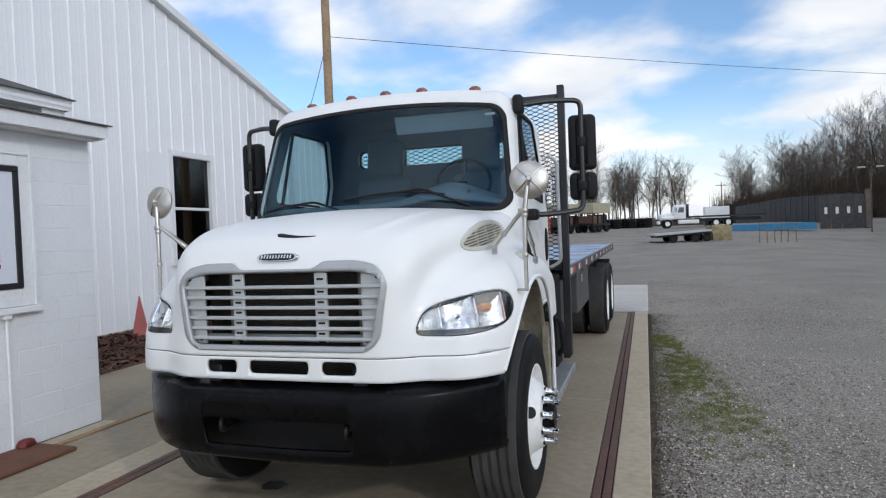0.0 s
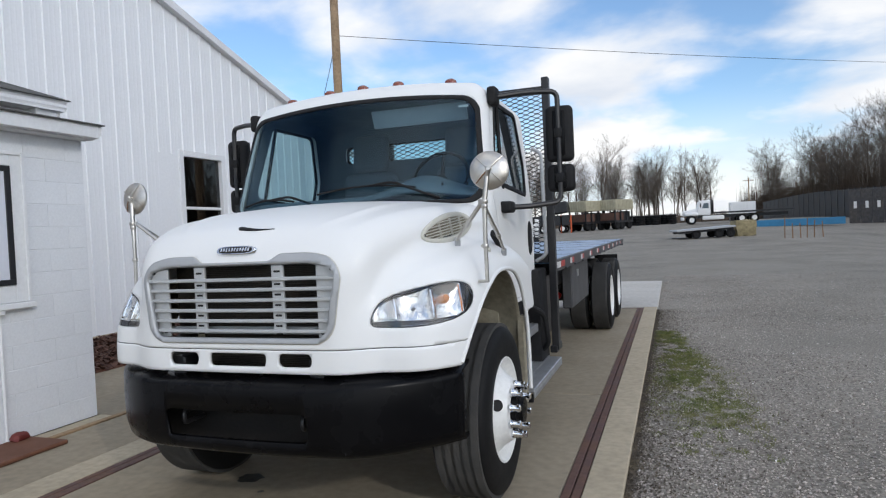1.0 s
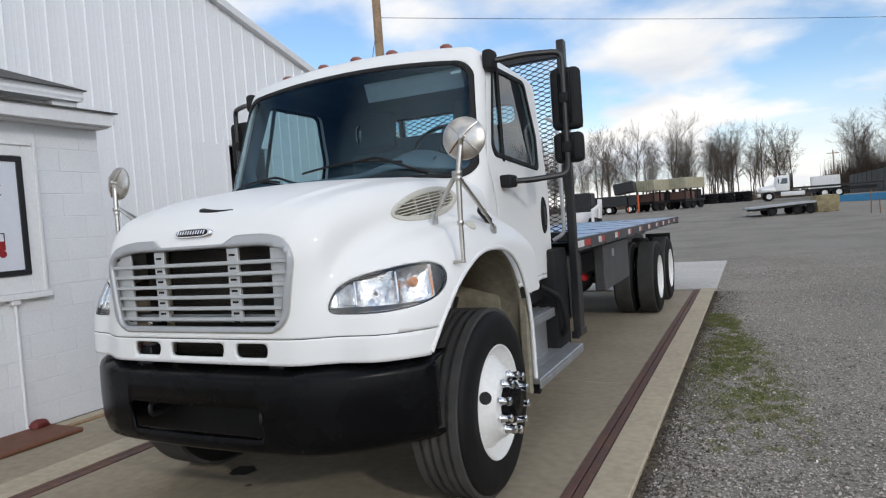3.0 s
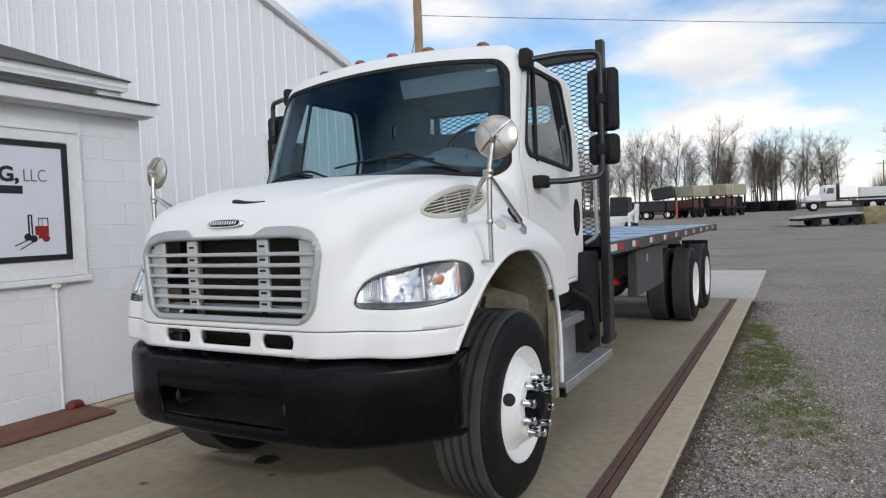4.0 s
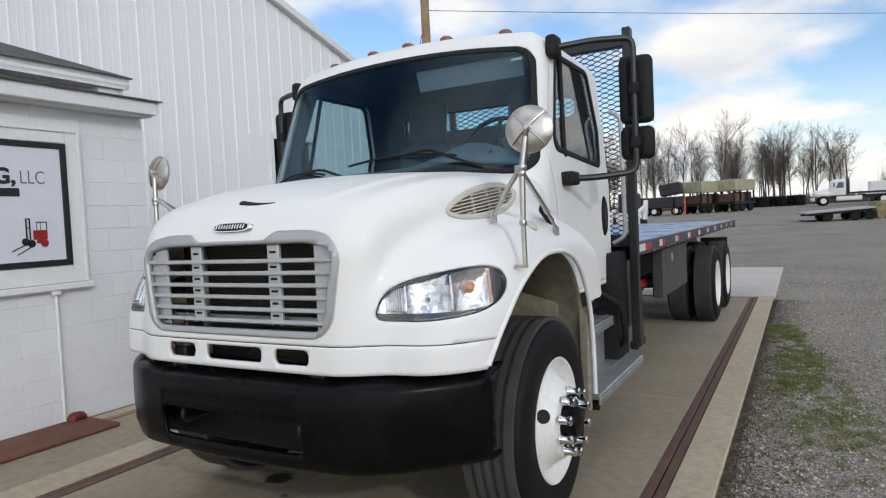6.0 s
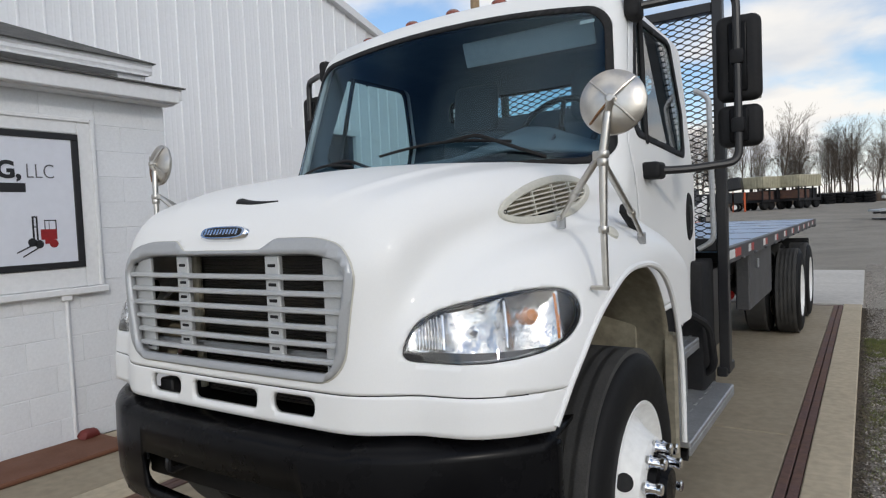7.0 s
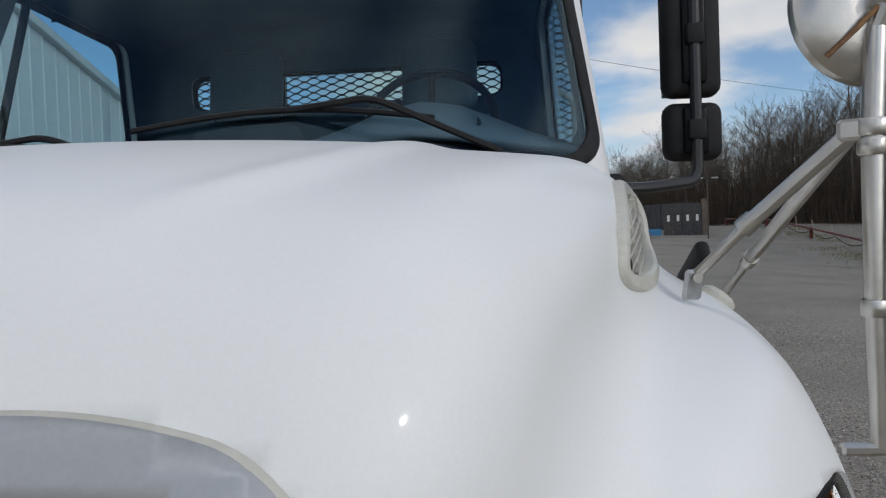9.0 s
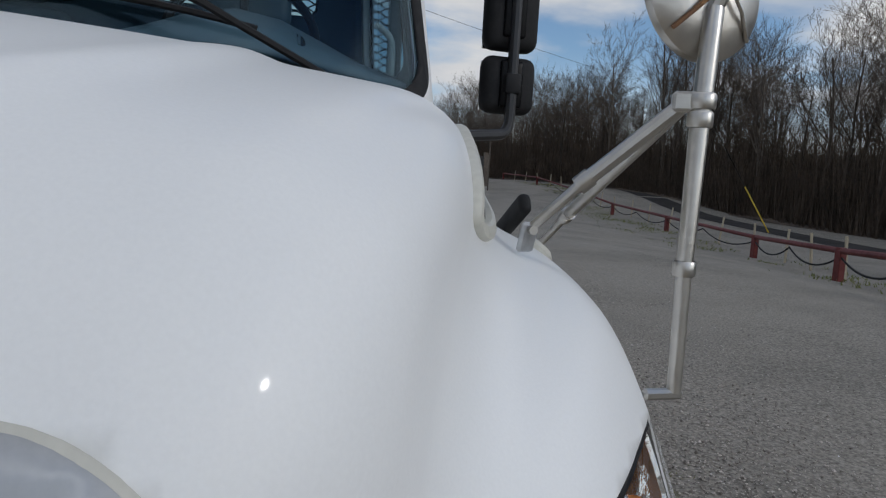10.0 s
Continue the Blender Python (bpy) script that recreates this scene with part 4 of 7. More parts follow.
# wheels
def wheel_at(name, x, y, side, label, steer):
    """A disc wheel with its tyre; x is the outer face of the tyre, side the way that it faces."""
    w = thing(name, "", "")
    w.parent = truck
    R = 0.512
    wide = 0.31 if steer else 0.27
    w.location = (x, y, R - 0.006)
    s = side
    prof = [(0.0, 0.305), (0.004, 0.33), (0.012, 0.39), (0.006, 0.44), (-0.004, 0.472), (-0.018, 0.488), (-0.034, 0.492)]
    inner = [(-wide - d, r) for d, r in prof][::-1]
    lathe("tyre", [(d * s, r) for d, r in prof] + [(d * s, r) for d, r in inner], RUBBER, w, 72, "x", label="black radial truck tyre")
    # tread ribs with grooves between
    tread = w.children[0]
    left, right_edge, ribs = -0.030, -wide + 0.030, 5
    span = (right_edge - left) / ribs
    bm_rows = []
    for k in range(ribs):
        a, b = left + span * k + 0.000, left + span * (k + 1)
        g = 0.0095 if k < ribs - 1 else 0.0
        bm_rows += [(a + (0.0 if k == 0 else 0.0095), 0.490), (a + (0.0 if k == 0 else 0.0095), R), (b - g, R), (b - g, 0.490)]
    lathe("tread", [(d * s, r) for d, r in bm_rows], TREAD, tread, 72, "x", label="ribbed worn tread", sharp=30)
    # rim
    dish = -0.035 if steer else 0.105
    rim = lathe("rim", [(d * s, r) for d, r in ((-0.02, 0.300), (-0.004, 0.312), (0.004, 0.309), (0.002, 0.298), (-0.020, 0.284), (-0.030, 0.265))]
                + [(d * s, r) for d, r in (((-0.045, 0.250), (-0.022, 0.222), (0.020, 0.192), (0.046, 0.178), (0.052, 0.165), (0.052, 0.0)) if steer else ((-0.10, 0.25), (-0.15, 0.235), (-0.165, 0.20), (-0.160, 0.165), (-0.160, 0.0)))], RIM, w, 56, "x", label="white painted steel rim")
    for k in range(2 if steer else 5):
        a = math.radians(160 + k * (180 if steer else 72))
        d0 = 0.0 if steer else -0.158
        verts, faces = lathe_data([(0.004, 0.0), (0.004, 0.033), (-0.02, 0.036)], 20, "x")
        # the front disc is a cone: its holes lie flat on it
        lean_way = Vector((0.58 * s, 0.81 * math.cos(a), 0.81 * math.sin(a))) if steer else Vector((s, 0, 0))
        spot = Vector((-0.001 * s, 0.207 * math.cos(a), 0.207 * math.sin(a))) if steer else Vector((s * (d0 + 0.004), 0.215 * math.cos(a), 0.215 * math.sin(a)))
        mm = Matrix.Translation(spot) @ Vector((1, 0, 0)).rotation_difference(lean_way).to_matrix().to_4x4()
        mesh_object("wheel_hole", [mm @ Vector(q) for q in verts], faces, MATTE_BLACK, rim)
    hub_reach = 0.062 if steer else 0.02
    base = 0.052 if steer else -0.160
    lathe("hub", [(d * s, r) for d, r in ((base, 0.118), (base + hub_reach * 0.5, 0.112), (base + hub_reach * 0.6, 0.080), (base + hub_reach, 0.070), (base + hub_reach * 1.1, 0.0))], BLACK, rim, 28, "x", label="black hub with oil cap")
    nut_profile = [(0.0, 0.026), (0.012, 0.027), (0.022, 0.020), (0.050, 0.0185), (0.052, 0.023), (0.064, 0.023), (0.069, 0.017), (0.069, 0.0)]
    vv, ff = lathe_data([(d * s, r) for d, r in nut_profile], 12, "x")
    nut_mesh, ring_r = None, 0.148 if steer else 0.142
    for k in range(10):
        a = 2 * math.pi * (k + 0.5) / 10
        if nut_mesh is None:
            nut = mesh_object("lug_nut_cover", vv, ff, CHROME if steer else RIM, rim, "chrome lug nut cover" if steer else "")
            nut_mesh = nut.data
        else:
            nut = new("lug_nut_cover", nut_mesh)
            nut.parent = rim
            if steer:
                nut["label"] = "chrome lug nut cover"
        nut.location = (base * s, ring_r * math.cos(a), ring_r * math.sin(a))
    return w


for side in (1, -1):
    wheel_at("front_wheel", 1.125 * side, 0.965, side, "", True)
    for y in (7.42, 8.76):
        wheel_at("rear_wheel", 1.19 * side, y, side, "", False)
        inner_wheel = wheel_at("inner_rear_wheel", 0.87 * side, y, side, "", False)
for y in (7.42, 8.76):
    tube("rear_axle", [(-0.9, y, 0.52), (0.9, y, 0.52)], 0.09, BLACK_PAINT, truck, 12)
    bm = bmesh.new()
    bmesh.ops.create_uvsphere(bm, u_segments=16, v_segments=10, radius=0.24, matrix=Matrix.Translation((0, y, 0.54)))
    part("differential", bm, BLACK_PAINT, truck)

# ---- cab ----
TC, PC = 240, 120
az = np.radians(np.linspace(0, 360, TC, endpoint=False))
el = np.radians(np.linspace(-46, 89.5, PC))
aa, ee = np.meshgrid(az, el)
cab_ways = np.stack([np.sin(aa) * np.cos(ee), -np.cos(aa) * np.cos(ee), np.sin(ee)], -1).reshape(-1, 3)
cab_centre = np.array([0.0, 1.98, 1.95])
cab_points = ray_surface(cab_field, cab_centre, cab_ways)
cab_faces = grid_faces(PC, TC, True)
cab_faces.append(tuple((PC - 1) * TC + j for j in range(TC)))


def cab_piece(*tests):
    v, f = cab_points, cab_faces
    for g in tests:
        v, f = clip(v, f, g)
    return v, f


def rear_pane(p, grow=0.0):
    x, z = np.abs(p[:, 0]), p[:, 2]
    return np.where(p[:, 1] > 2.6, -smax(x - 0.76 - grow, np.abs(z - 2.335) - 0.090 - grow, 0.05), -1.0)


FLOOR = 1.03
v, f = cab_piece(lambda p: p[:, 2] - FLOOR, lambda p: np.maximum(p[:, 2] - 1.46, p[:, 1] - 1.51), lambda p: -windscreen_side(p, 0.012), lambda p: -rear_pane(p), lambda p: -door_side(p, 0.003))
cab = solid(tidy(mesh_object("cab", v, f, WHITE, truck, "white steel day cab", True, 0), field=cab_field), 0.03)
v, f = cab_piece(windscreen_side)
screen = tidy(mesh_object("windscreen", v, f, WINDSHIELD, cab, "tinted wraparound windscreen", True, 0), field=cab_field)
screen.visible_shadow = False
v, f = cab_piece(lambda p: windscreen_side(p, 0.014), lambda p: -windscreen_side(p, -0.014))
solid(tidy(mesh_object("windscreen_seal", v + 0.004 * outward(cab_field, v), f, MATTE_BLACK, cab, "black rubber windscreen seal", True, 0), field=cab_field), 0.012)
v, f = cab_piece(rear_pane)
back_glass = tidy(mesh_object("rear_window", v, f, SIDE_GLASS, cab, "rear cab window", True, 0), field=cab_field)
back_glass.visible_shadow = False
v, f = cab_piece(lambda p: rear_pane(p, 0.012), lambda p: -rear_pane(p, -0.02))
solid(tidy(mesh_object("rear_window_seal", v + 0.003 * outward(cab_field, v), f, MATTE_BLACK, cab, "", True, 0), field=cab_field), 0.012)
# dark trim lining the cab inside
v, f = cab_piece(lambda p: p[:, 2] - FLOOR, lambda p: np.maximum(p[:, 2] - 1.50, p[:, 1] - 1.53), lambda p: -windscreen_side(p, 0.008), lambda p: -rear_pane(p, -0.01), lambda p: -door_pane_side(p, -0.01))
n = outward(cab_field, v)
tidy(mesh_object("cab_lining", v - 0.045 * n, f, CAB_TRIM, cab, "dark blue-grey cab lining", True, 0))
part("cab_floor", box((-0.95, 1.52, 1.02), (0.95, 2.65, 1.06), 0.01), MATTE_BLACK, cab)
part("firewall", box((-0.62, 1.20, 1.02), (0.62, 1.25, 1.76), 0.01), MATTE_BLACK, cab)
part("rear_liner", box((-0.965, 1.485, 0.62), (-0.64, 1.50, 1.44), 0.004), LINER, cab)
part("rear_liner", box((0.64, 1.485, 0.62), (0.965, 1.50, 1.44), 0.004), LINER, cab)
part("cowl_panel", box((-0.82, 0.90, 1.70), (0.82, 1.30, 1.742), 0.01), MATTE_BLACK, cab)
for side in (1, -1):
    here = lambda p: p[:, 0] * side
    v, f = cab_piece(here, door_side, lambda p: -door_pane_side(p))
    door = solid(tidy(mesh_object("door", v, f, WHITE, truck, "white cab door", True, 0), field=cab_field), 0.035)
    v, f = cab_piece(here, door_pane_side)
    pane = tidy(mesh_object("door_window", v - 0.006 * outward(cab_field, v), f, SIDE_GLASS, door, "tinted door window", True, 0), field=cab_field)
    pane.visible_shadow = False
    v, f = cab_piece(here, lambda p: door_pane_side(p, 0.006), lambda p: -door_pane_side(p, -0.028))
    solid(tidy(mesh_object("door_window_seal", v + 0.003 * outward(cab_field, v), f, MATTE_BLACK, door, "black window seal", True, 0), field=cab_field), 0.012)
    x_at = lambda z: 1.0 - 0.085 * max(0, z - 1.72)
    tube("window_divider", [(side * (x_at(1.87) - 0.002), 1.665, 1.87), (side * (x_at(2.5) - 0.002), 1.80, 2.50)], 0.014, MATTE_BLACK, door, 8)
    # pull handle: a black recessed oval
    vv, ff = lathe_data([(-0.004, 1.0), (0.006, 0.98), (0.012, 0.88), (0.006, 0.72), (0.004, 0.0)], 36, "x")
    oval = Matrix.Translation((side * 0.999, 2.44, 1.505)) @ Matrix.Diagonal((side, 0.068, 0.140, 1))
    handle = mesh_object("door_handle", [oval @ Vector(q) for q in vv], ff, MATTE_BLACK, door, "black recessed oval door handle")
    part("pull_paddle", box((side * 1.004, 2.415, 1.43), (side * 1.014, 2.465, 1.57), 0.004), BLACK_PAINT, handle)
    part("door_badge", box((side * 0.990, 2.46, 1.10), (side * 0.9985, 2.56, 1.135), 0.003), FRAME_GREY, door)
    # grab bar behind the door
    tube("grab_bar", bend([(side * 1.0, 2.66, 2.26), (side * 1.08, 2.67, 2.21), (side * 1.09, 2.67, 1.35), (side * 1.0, 2.66, 1.30)], 0.05), 0.016, ALU, truck, 10, label="bare metal grab bar")
    # cab steps
    for lo, hi in (((0.72, 1.55, 0.775), (1.04, 2.44, 0.805)), ((0.80, 1.55, 0.455), (1.18, 2.69, 0.485))):
        tread_plate = part("cab_step", box((lo[0] * side, lo[1], lo[2]), (hi[0] * side, hi[1], hi[2]), 0.006), ALU, truck, "dull aluminium cab step")
        part("step_edge", box((hi[0] * side - 0.012 * side, lo[1], lo[2] - 0.035), (hi[0] * side, hi[1], lo[2] + 0.002), 0.003), ALU, tread_plate)
        for i in range(9 if hi[1] > 2.5 else 7):
            for j in range(3):
                y, x = lo[1] + 0.10 + i * 0.125 + 0.03 * (j % 2), lo[0] + 0.10 + j * 0.085
                part("grip_bump", box((x * side - 0.006, y, hi[2]), (x * side + 0.006, y + 0.05, hi[2] + 0.004), 0.0), ALU, tread_plate)
    part("fuel_tank_box", box((0.55 * side, 1.62, 0.36), (0.98 * side, 2.44, 0.76), 0.05, None, 3), ALU, truck, "aluminium tank behind the steps")
    part("battery_box", box((0.50 * side, 2.46, 0.42), (1.06 * side, 2.80, 1.24), 0.02, None, 2), MATTE_BLACK, truck, "black box under the cab rear")
    tube("air_hose", bend([(0.98 * side, 2.30, 0.98), (1.10 * side, 2.42, 0.88), (1.11 * side, 2.50, 0.62), (1.02 * side, 2.55, 0.55)], 0.06), 0.022, MATTE_BLACK, truck, 8)
    part("step_bracket", box((0.86 * side, 1.60, 0.40), (1.02 * side, 1.66, 0.80), 0.01), BLACK_PAINT, truck)
    tube("step_bracket_foot", [(0.8 * side, 1.62, 0.40), (1.15 * side, 1.62, 0.40)], 0.03, MATTE_BLACK, truck, 8)
    part("cab_mount", box((0.60 * side, 1.50, 0.86), (0.95 * side, 2.66, 1.03), 0.01), MATTE_BLACK, truck)

# wipers
for x0, x1, lift in ((-0.80, -0.30, 0.0), (-0.12, 0.56, 0.045)):
    pts = []
    for s in np.linspace(0, 1, 12):
        x = x0 + (x1 - x0) * s
        z = 1.825 + lift + 0.03 * math.sin(math.pi * s) + 0.01 * s
        q = ray_surface(cab_field, np.array([x, 2.0, z]), np.array([[0.0, -1.0, 0.0]]))[0]
        pts.append((q[0], q[1] - 0.018, q[2]))
    wiper = tube("wiper", pts, 0.007, MATTE_BLACK, truck, 6, label="black wiper blade")
    mid = pts[6]
    tube("wiper_arm", bend([mid, (mid[0] + 0.18, mid[1] - 0.035, mid[2] + 0.012), (x1 + 0.15, pts[-1][1] + 0.03, 1.80)], 0.04), 0.008, MATTE_BLACK, wiper, 6)

# roof markers
for x, y in ((0.642, 1.66), (0.249, 1.625), (-0.036, 1.62), (-0.317, 1.625), (-0.669, 1.66)):
    q = ray_surface(cab_field, np.array([x, y, 2.3]), np.array([[0.0, 0.0, 1.0]]))[0]
    prof = [(-0.03, 0.046), (0.006, 0.045), (0.024, 0.041), (0.036, 0.027), (0.040, 0.0)]
    lathe("roof_marker_lamp", prof, AMBER, truck, 20, "z", tuple(q), "small amber roof marker lamp")

# inside the cab
dash_lines = [(1.30, 1.80), (1.50, 1.835), (1.66, 1.80), (1.72, 1.70), (1.70, 1.40)]
verts, faces = [], []
for x in np.linspace(-0.9, 0.9, 19):
    for y, z in dash_lines:
        verts.append((x, y - 0.16 * (1 - (x / 0.95) ** 2), z + (0.125 * math.exp(-((x - 0.52) / 0.25) ** 2) * (0.35 if y < 1.4 else 1.0) if 1.75 < z else 0)))
n = len(dash_lines)
for i in range(18):
    for k in range(n - 1):
        faces.append((i * n + k, i * n + k + 1, (i + 1) * n + k + 1, (i + 1) * n + k))
dash = solid(mesh_object("dashboard", verts, faces, DASH, truck, "dark grey dashboard", True, 60), 0.02)
vv, ff = lathe_data([(-0.004, 0.064), (0.004, 0.062), (0.006, 0.0)], 24, "z")
tilt = pose(0.60, 1.335, 1.905, 32, 0, 0)
speaker = mesh_object("dash_speaker", [tilt @ Vector(q) for q in vv], ff, MATTE_BLACK, dash, "round black dashboard speaker")
for k in range(7):
    half_way = math.sqrt(0.058 ** 2 - (0.016 * (k - 3)) ** 2)
    part("speaker_bar", box((0.016 * (k - 3) - 0.003, -half_way, 0.005), (0.016 * (k - 3) + 0.003, half_way, 0.009), 0.0, tilt), DASH, speaker)
wheel = thing("steering_wheel", "", "")
wheel.parent = truck
wheel.matrix_basis = pose(0.49, 1.78, 1.99, 62, 0, 0)
ring = [(0.215 * math.cos(a), 0.215 * math.sin(a), 0) for a in np.linspace(0, 2 * math.pi, 40, endpoint=False)]
tube("wheel_ring", ring, 0.015, MATTE_BLACK, wheel, 8, True, "black steering wheel rim")
for a in (90, 210, 330):
    tube("spoke", [(0, 0, -0.03), (0.2 * math.cos(radians(a)), 0.2 * math.sin(radians(a)), 0)], 0.014, MATTE_BLACK, wheel, 6)
tube("column", [(0, 0, 0.0), (0, 0, -0.35)], 0.04, MATTE_BLACK, wheel, 10)
for x, name in ((0.47, "driver_seat"), (-0.40, "passenger_seat")):
    seat = thing(name, "", "")
    seat.parent = truck
    part("seat_cushion", box((x - 0.25, 1.85, 1.30), (x + 0.25, 2.38, 1.46), 0.06, None, 3), CAB_TRIM, seat)
    part("seat_back", box((x - 0.25, -0.07, 0.0), (x + 0.25, 0.07, 0.72), 0.06, pose(0, 2.36, 1.42, -8, 0, 0), 3), CAB_TRIM, seat)
    part("headrest", box((x - 0.165, -0.05, 0.0), (x + 0.165, 0.05, 0.32), 0.05, pose(0, 2.44, 2.15, -8, 0, 0), 3), CAB_TRIM, seat)
part("sun_visor", box((0.05, -0.01, -0.13), (0.78, 0.01, 0.0), 0.02, pose(0, 1.56, 2.49, 20, 0, 0), 2), HEADLINER, truck, "pale grey sun visor")
q = ray_surface(cab_field, np.array([0.80, 2.0, 2.43]), np.array([[0.0, -1.0, 0.0]]))[0]
part("screen_sticker", box((0.76, q[1] + 0.012, 2.425), (0.83, q[1] + 0.016, 2.440), 0.0), WHITE_TAPE, truck)


# big door mirrors
def door_mirror(side):
    mir = thing("door_mirror", "", "")
    mir.parent = truck
    x = 1.368 * side
    path = bend([(0.965 * side, 1.60, 2.50), (1.16 * side, 1.72, 2.535), (x, 1.83, 2.54), (x, 1.83, 2.30), (x, 1.83, 1.76), (1.16 * side, 1.70, 1.735), (1.03 * side, 1.63, 1.735)], 0.06)
    tube("mirror_arm", path, 0.019, BLACK_PAINT, mir, 10, label="black tubular mirror arm")
    part("arm_bracket", box((0.93 * side, 1.54, 2.44), (1.0 * side, 1.66, 2.57), 0.025, None, 3), MATTE_BLACK, mir)
    part("arm_socket", box((0.985 * side, 1.55, 1.695), (1.075 * side, 1.68, 1.775), 0.02, None, 3), MATTE_BLACK, mir)
    for name, z0, z1, half, deep in (("mirror_head", 2.045, 2.445, 0.098, 0.09), ("spot_mirror", 1.832, 2.028, 0.098, 0.085)):
        bm = box((-half, -deep / 2, z0), (half, deep / 2, z1), 0.04, pose(x, 1.885, 0, 0, 0, 4 * side), 4)
        head = part(name, bm, MATTE_BLACK, mir, "matte black mirror housing")
        bm = box((-half * 0.42, -0.012, (z0 + z1) / 2 - (z1 - z0) * 0.40), (half * 0.42, 0.008, (z0 + z1) / 2 + (z1 - z0) * 0.40), 0.03, pose(x, 1.842, 0, 0, 0, 4 * side), 3)
        part("housing_rib", bm, BLACK, head)
        bm = box((-half + 0.012, 0.0, z0 + 0.012), (half - 0.012, 0.006, z1 - 0.012), 0.02, pose(x, 1.885 + deep / 2, 0, 0, 0, 4 * side), 3)
        part("mirror_glass", bm, CHROME, head)
        part("arm_clamp", box((x - 0.03, 1.805, (z0 + z1) / 2 - 0.035), (x + 0.03, 1.855, (z0 + z1) / 2 + 0.035), 0.012, None, 2), MATTE_BLACK, head)


# round fender mirrors on a stainless tripod
def fender_mirror(side):
    mir = thing("fender_mirror", "", "")
    mir.parent = truck
    X = lambda p: (p[0] * side, p[1], p[2])
    foot, low, clamp, top = (1.178, 0.492, 1.315), (1.176, 0.494, 1.496), (1.180, 0.497, 1.73), (1.195, 0.512, 1.86)
    tube("mirror_post", [X(foot), X(low), X(clamp), X(top)], [0.0105, 0.0115, 0.014, 0.014], STAINLESS, mir, 12, label="stainless mirror post")
    for p, r in ((low, 0.0165), (clamp, 0.0195), ((1.179, 0.496, 1.705), 0.018)):
        lathe("post_collar", [(-0.011, r * 0.9), (-0.008, r), (0.008, r), (0.011, r * 0.9)], STAINLESS, mir, 14, "z", X(p))
    part("foot_bracket", box((-0.050, -0.008, -0.010), (0.012, 0.008, 0.005), 0.004, pose(foot[0] * side, foot[1], foot[2], 0, 0, 0 if side > 0 else 180)), STAINLESS, mir)
    for end, joint in (((0.984, 0.612, 1.534), (1.05, 0.574, 1.611)), ((1.148, 0.990, 1.458), (1.155, 0.85, 1.545))):
        a, b, c = np.array(X(end)), np.array(X(joint)), np.array(X((1.163, 0.512, 1.728)))
        arm = tube("mirror_brace", [a, b, b + 0.02 * (c - b), c], [0.008, 0.008, 0.0115, 0.0115], STAINLESS, mir, 10)
        d = (c - b) / np.linalg.norm(c - b)
        tube("brace_collar", [b - 0.012 * d, b + 0.012 * d], 0.0145, STAINLESS, arm, 12)
        part("brace_foot", box((-0.016, -0.005, -0.036), (0.016, 0.005, 0.012), 0.004, pose(end[0] * side, end[1], end[2], 14, 0, 18 * side)), ALU, arm)
        lathe("pin", [(-0.019, 0.0), (-0.019, 0.007), (0.019, 0.007), (0.019, 0.0)], STAINLESS, arm, 10, "y", tuple(a))
    part("clamp_block", box((-0.03, -0.012, -0.014), (0.016, 0.012, 0.014), 0.004, pose(1.172 * side, 0.503, 1.729, 0, 0, -25 * side)), STAINLESS, mir)
    # disc: a domed bowl that faces back to the cab
    centre = Vector(X((1.200, 0.545, 1.895)))
    facing = Vector((0.15 if side > 0 else -0.10, -0.98, 0.10)).normalized()
    rot = Vector((0, 0, 1)).rotation_difference(facing).to_matrix().to_4x4()
    m = Matrix.Translation(centre) @ rot
    R = 0.105
    prof = [(0.030, 0.0), (0.029, R * 0.3), (0.024, R * 0.6), (0.014, R * 0.85), (0.003, R * 0.985), (-0.006, R), (-0.010, R * 0.985), (-0.010, R * 0.93)]
    vv, ff = lathe_data(prof, 48, "z")
    disc = mesh_object("mirror_bowl", [m @ Vector(q) for q in vv], ff, BOWL, mir, "brushed round stainless mirror back")
    vv, ff = lathe_data([(-0.008, R * 0.95), (-0.004, 0.0)], 48, "z")
    mesh_object("mirror_glass", [m @ Vector(q) for q in vv], ff, CHROME, disc)
    for k in range(4):
        a = radians(45 + 90 * k + 8)
        pts = [m @ Vector((r * R * math.cos(a), r * R * math.sin(a), h)) for r, h in ((0.06, 0.042), (0.5, 0.034), (0.93, 0.014))]
        tube("bowl_stay", pts, 0.0035, RUST if k == 2 else STAINLESS, disc, 6)
    vv, ff = lathe_data([(0.02, 0.018), (0.05, 0.016), (0.056, 0.010), (0.056, 0.0)], 16, "z")
    mesh_object("hub_nut", [m @ Vector(q) for q in vv], ff, STAINLESS, disc)
    tube("mirror_knuckle", [X(top), tuple(centre + facing * 0.045)], 0.012, STAINLESS, mir, 10)


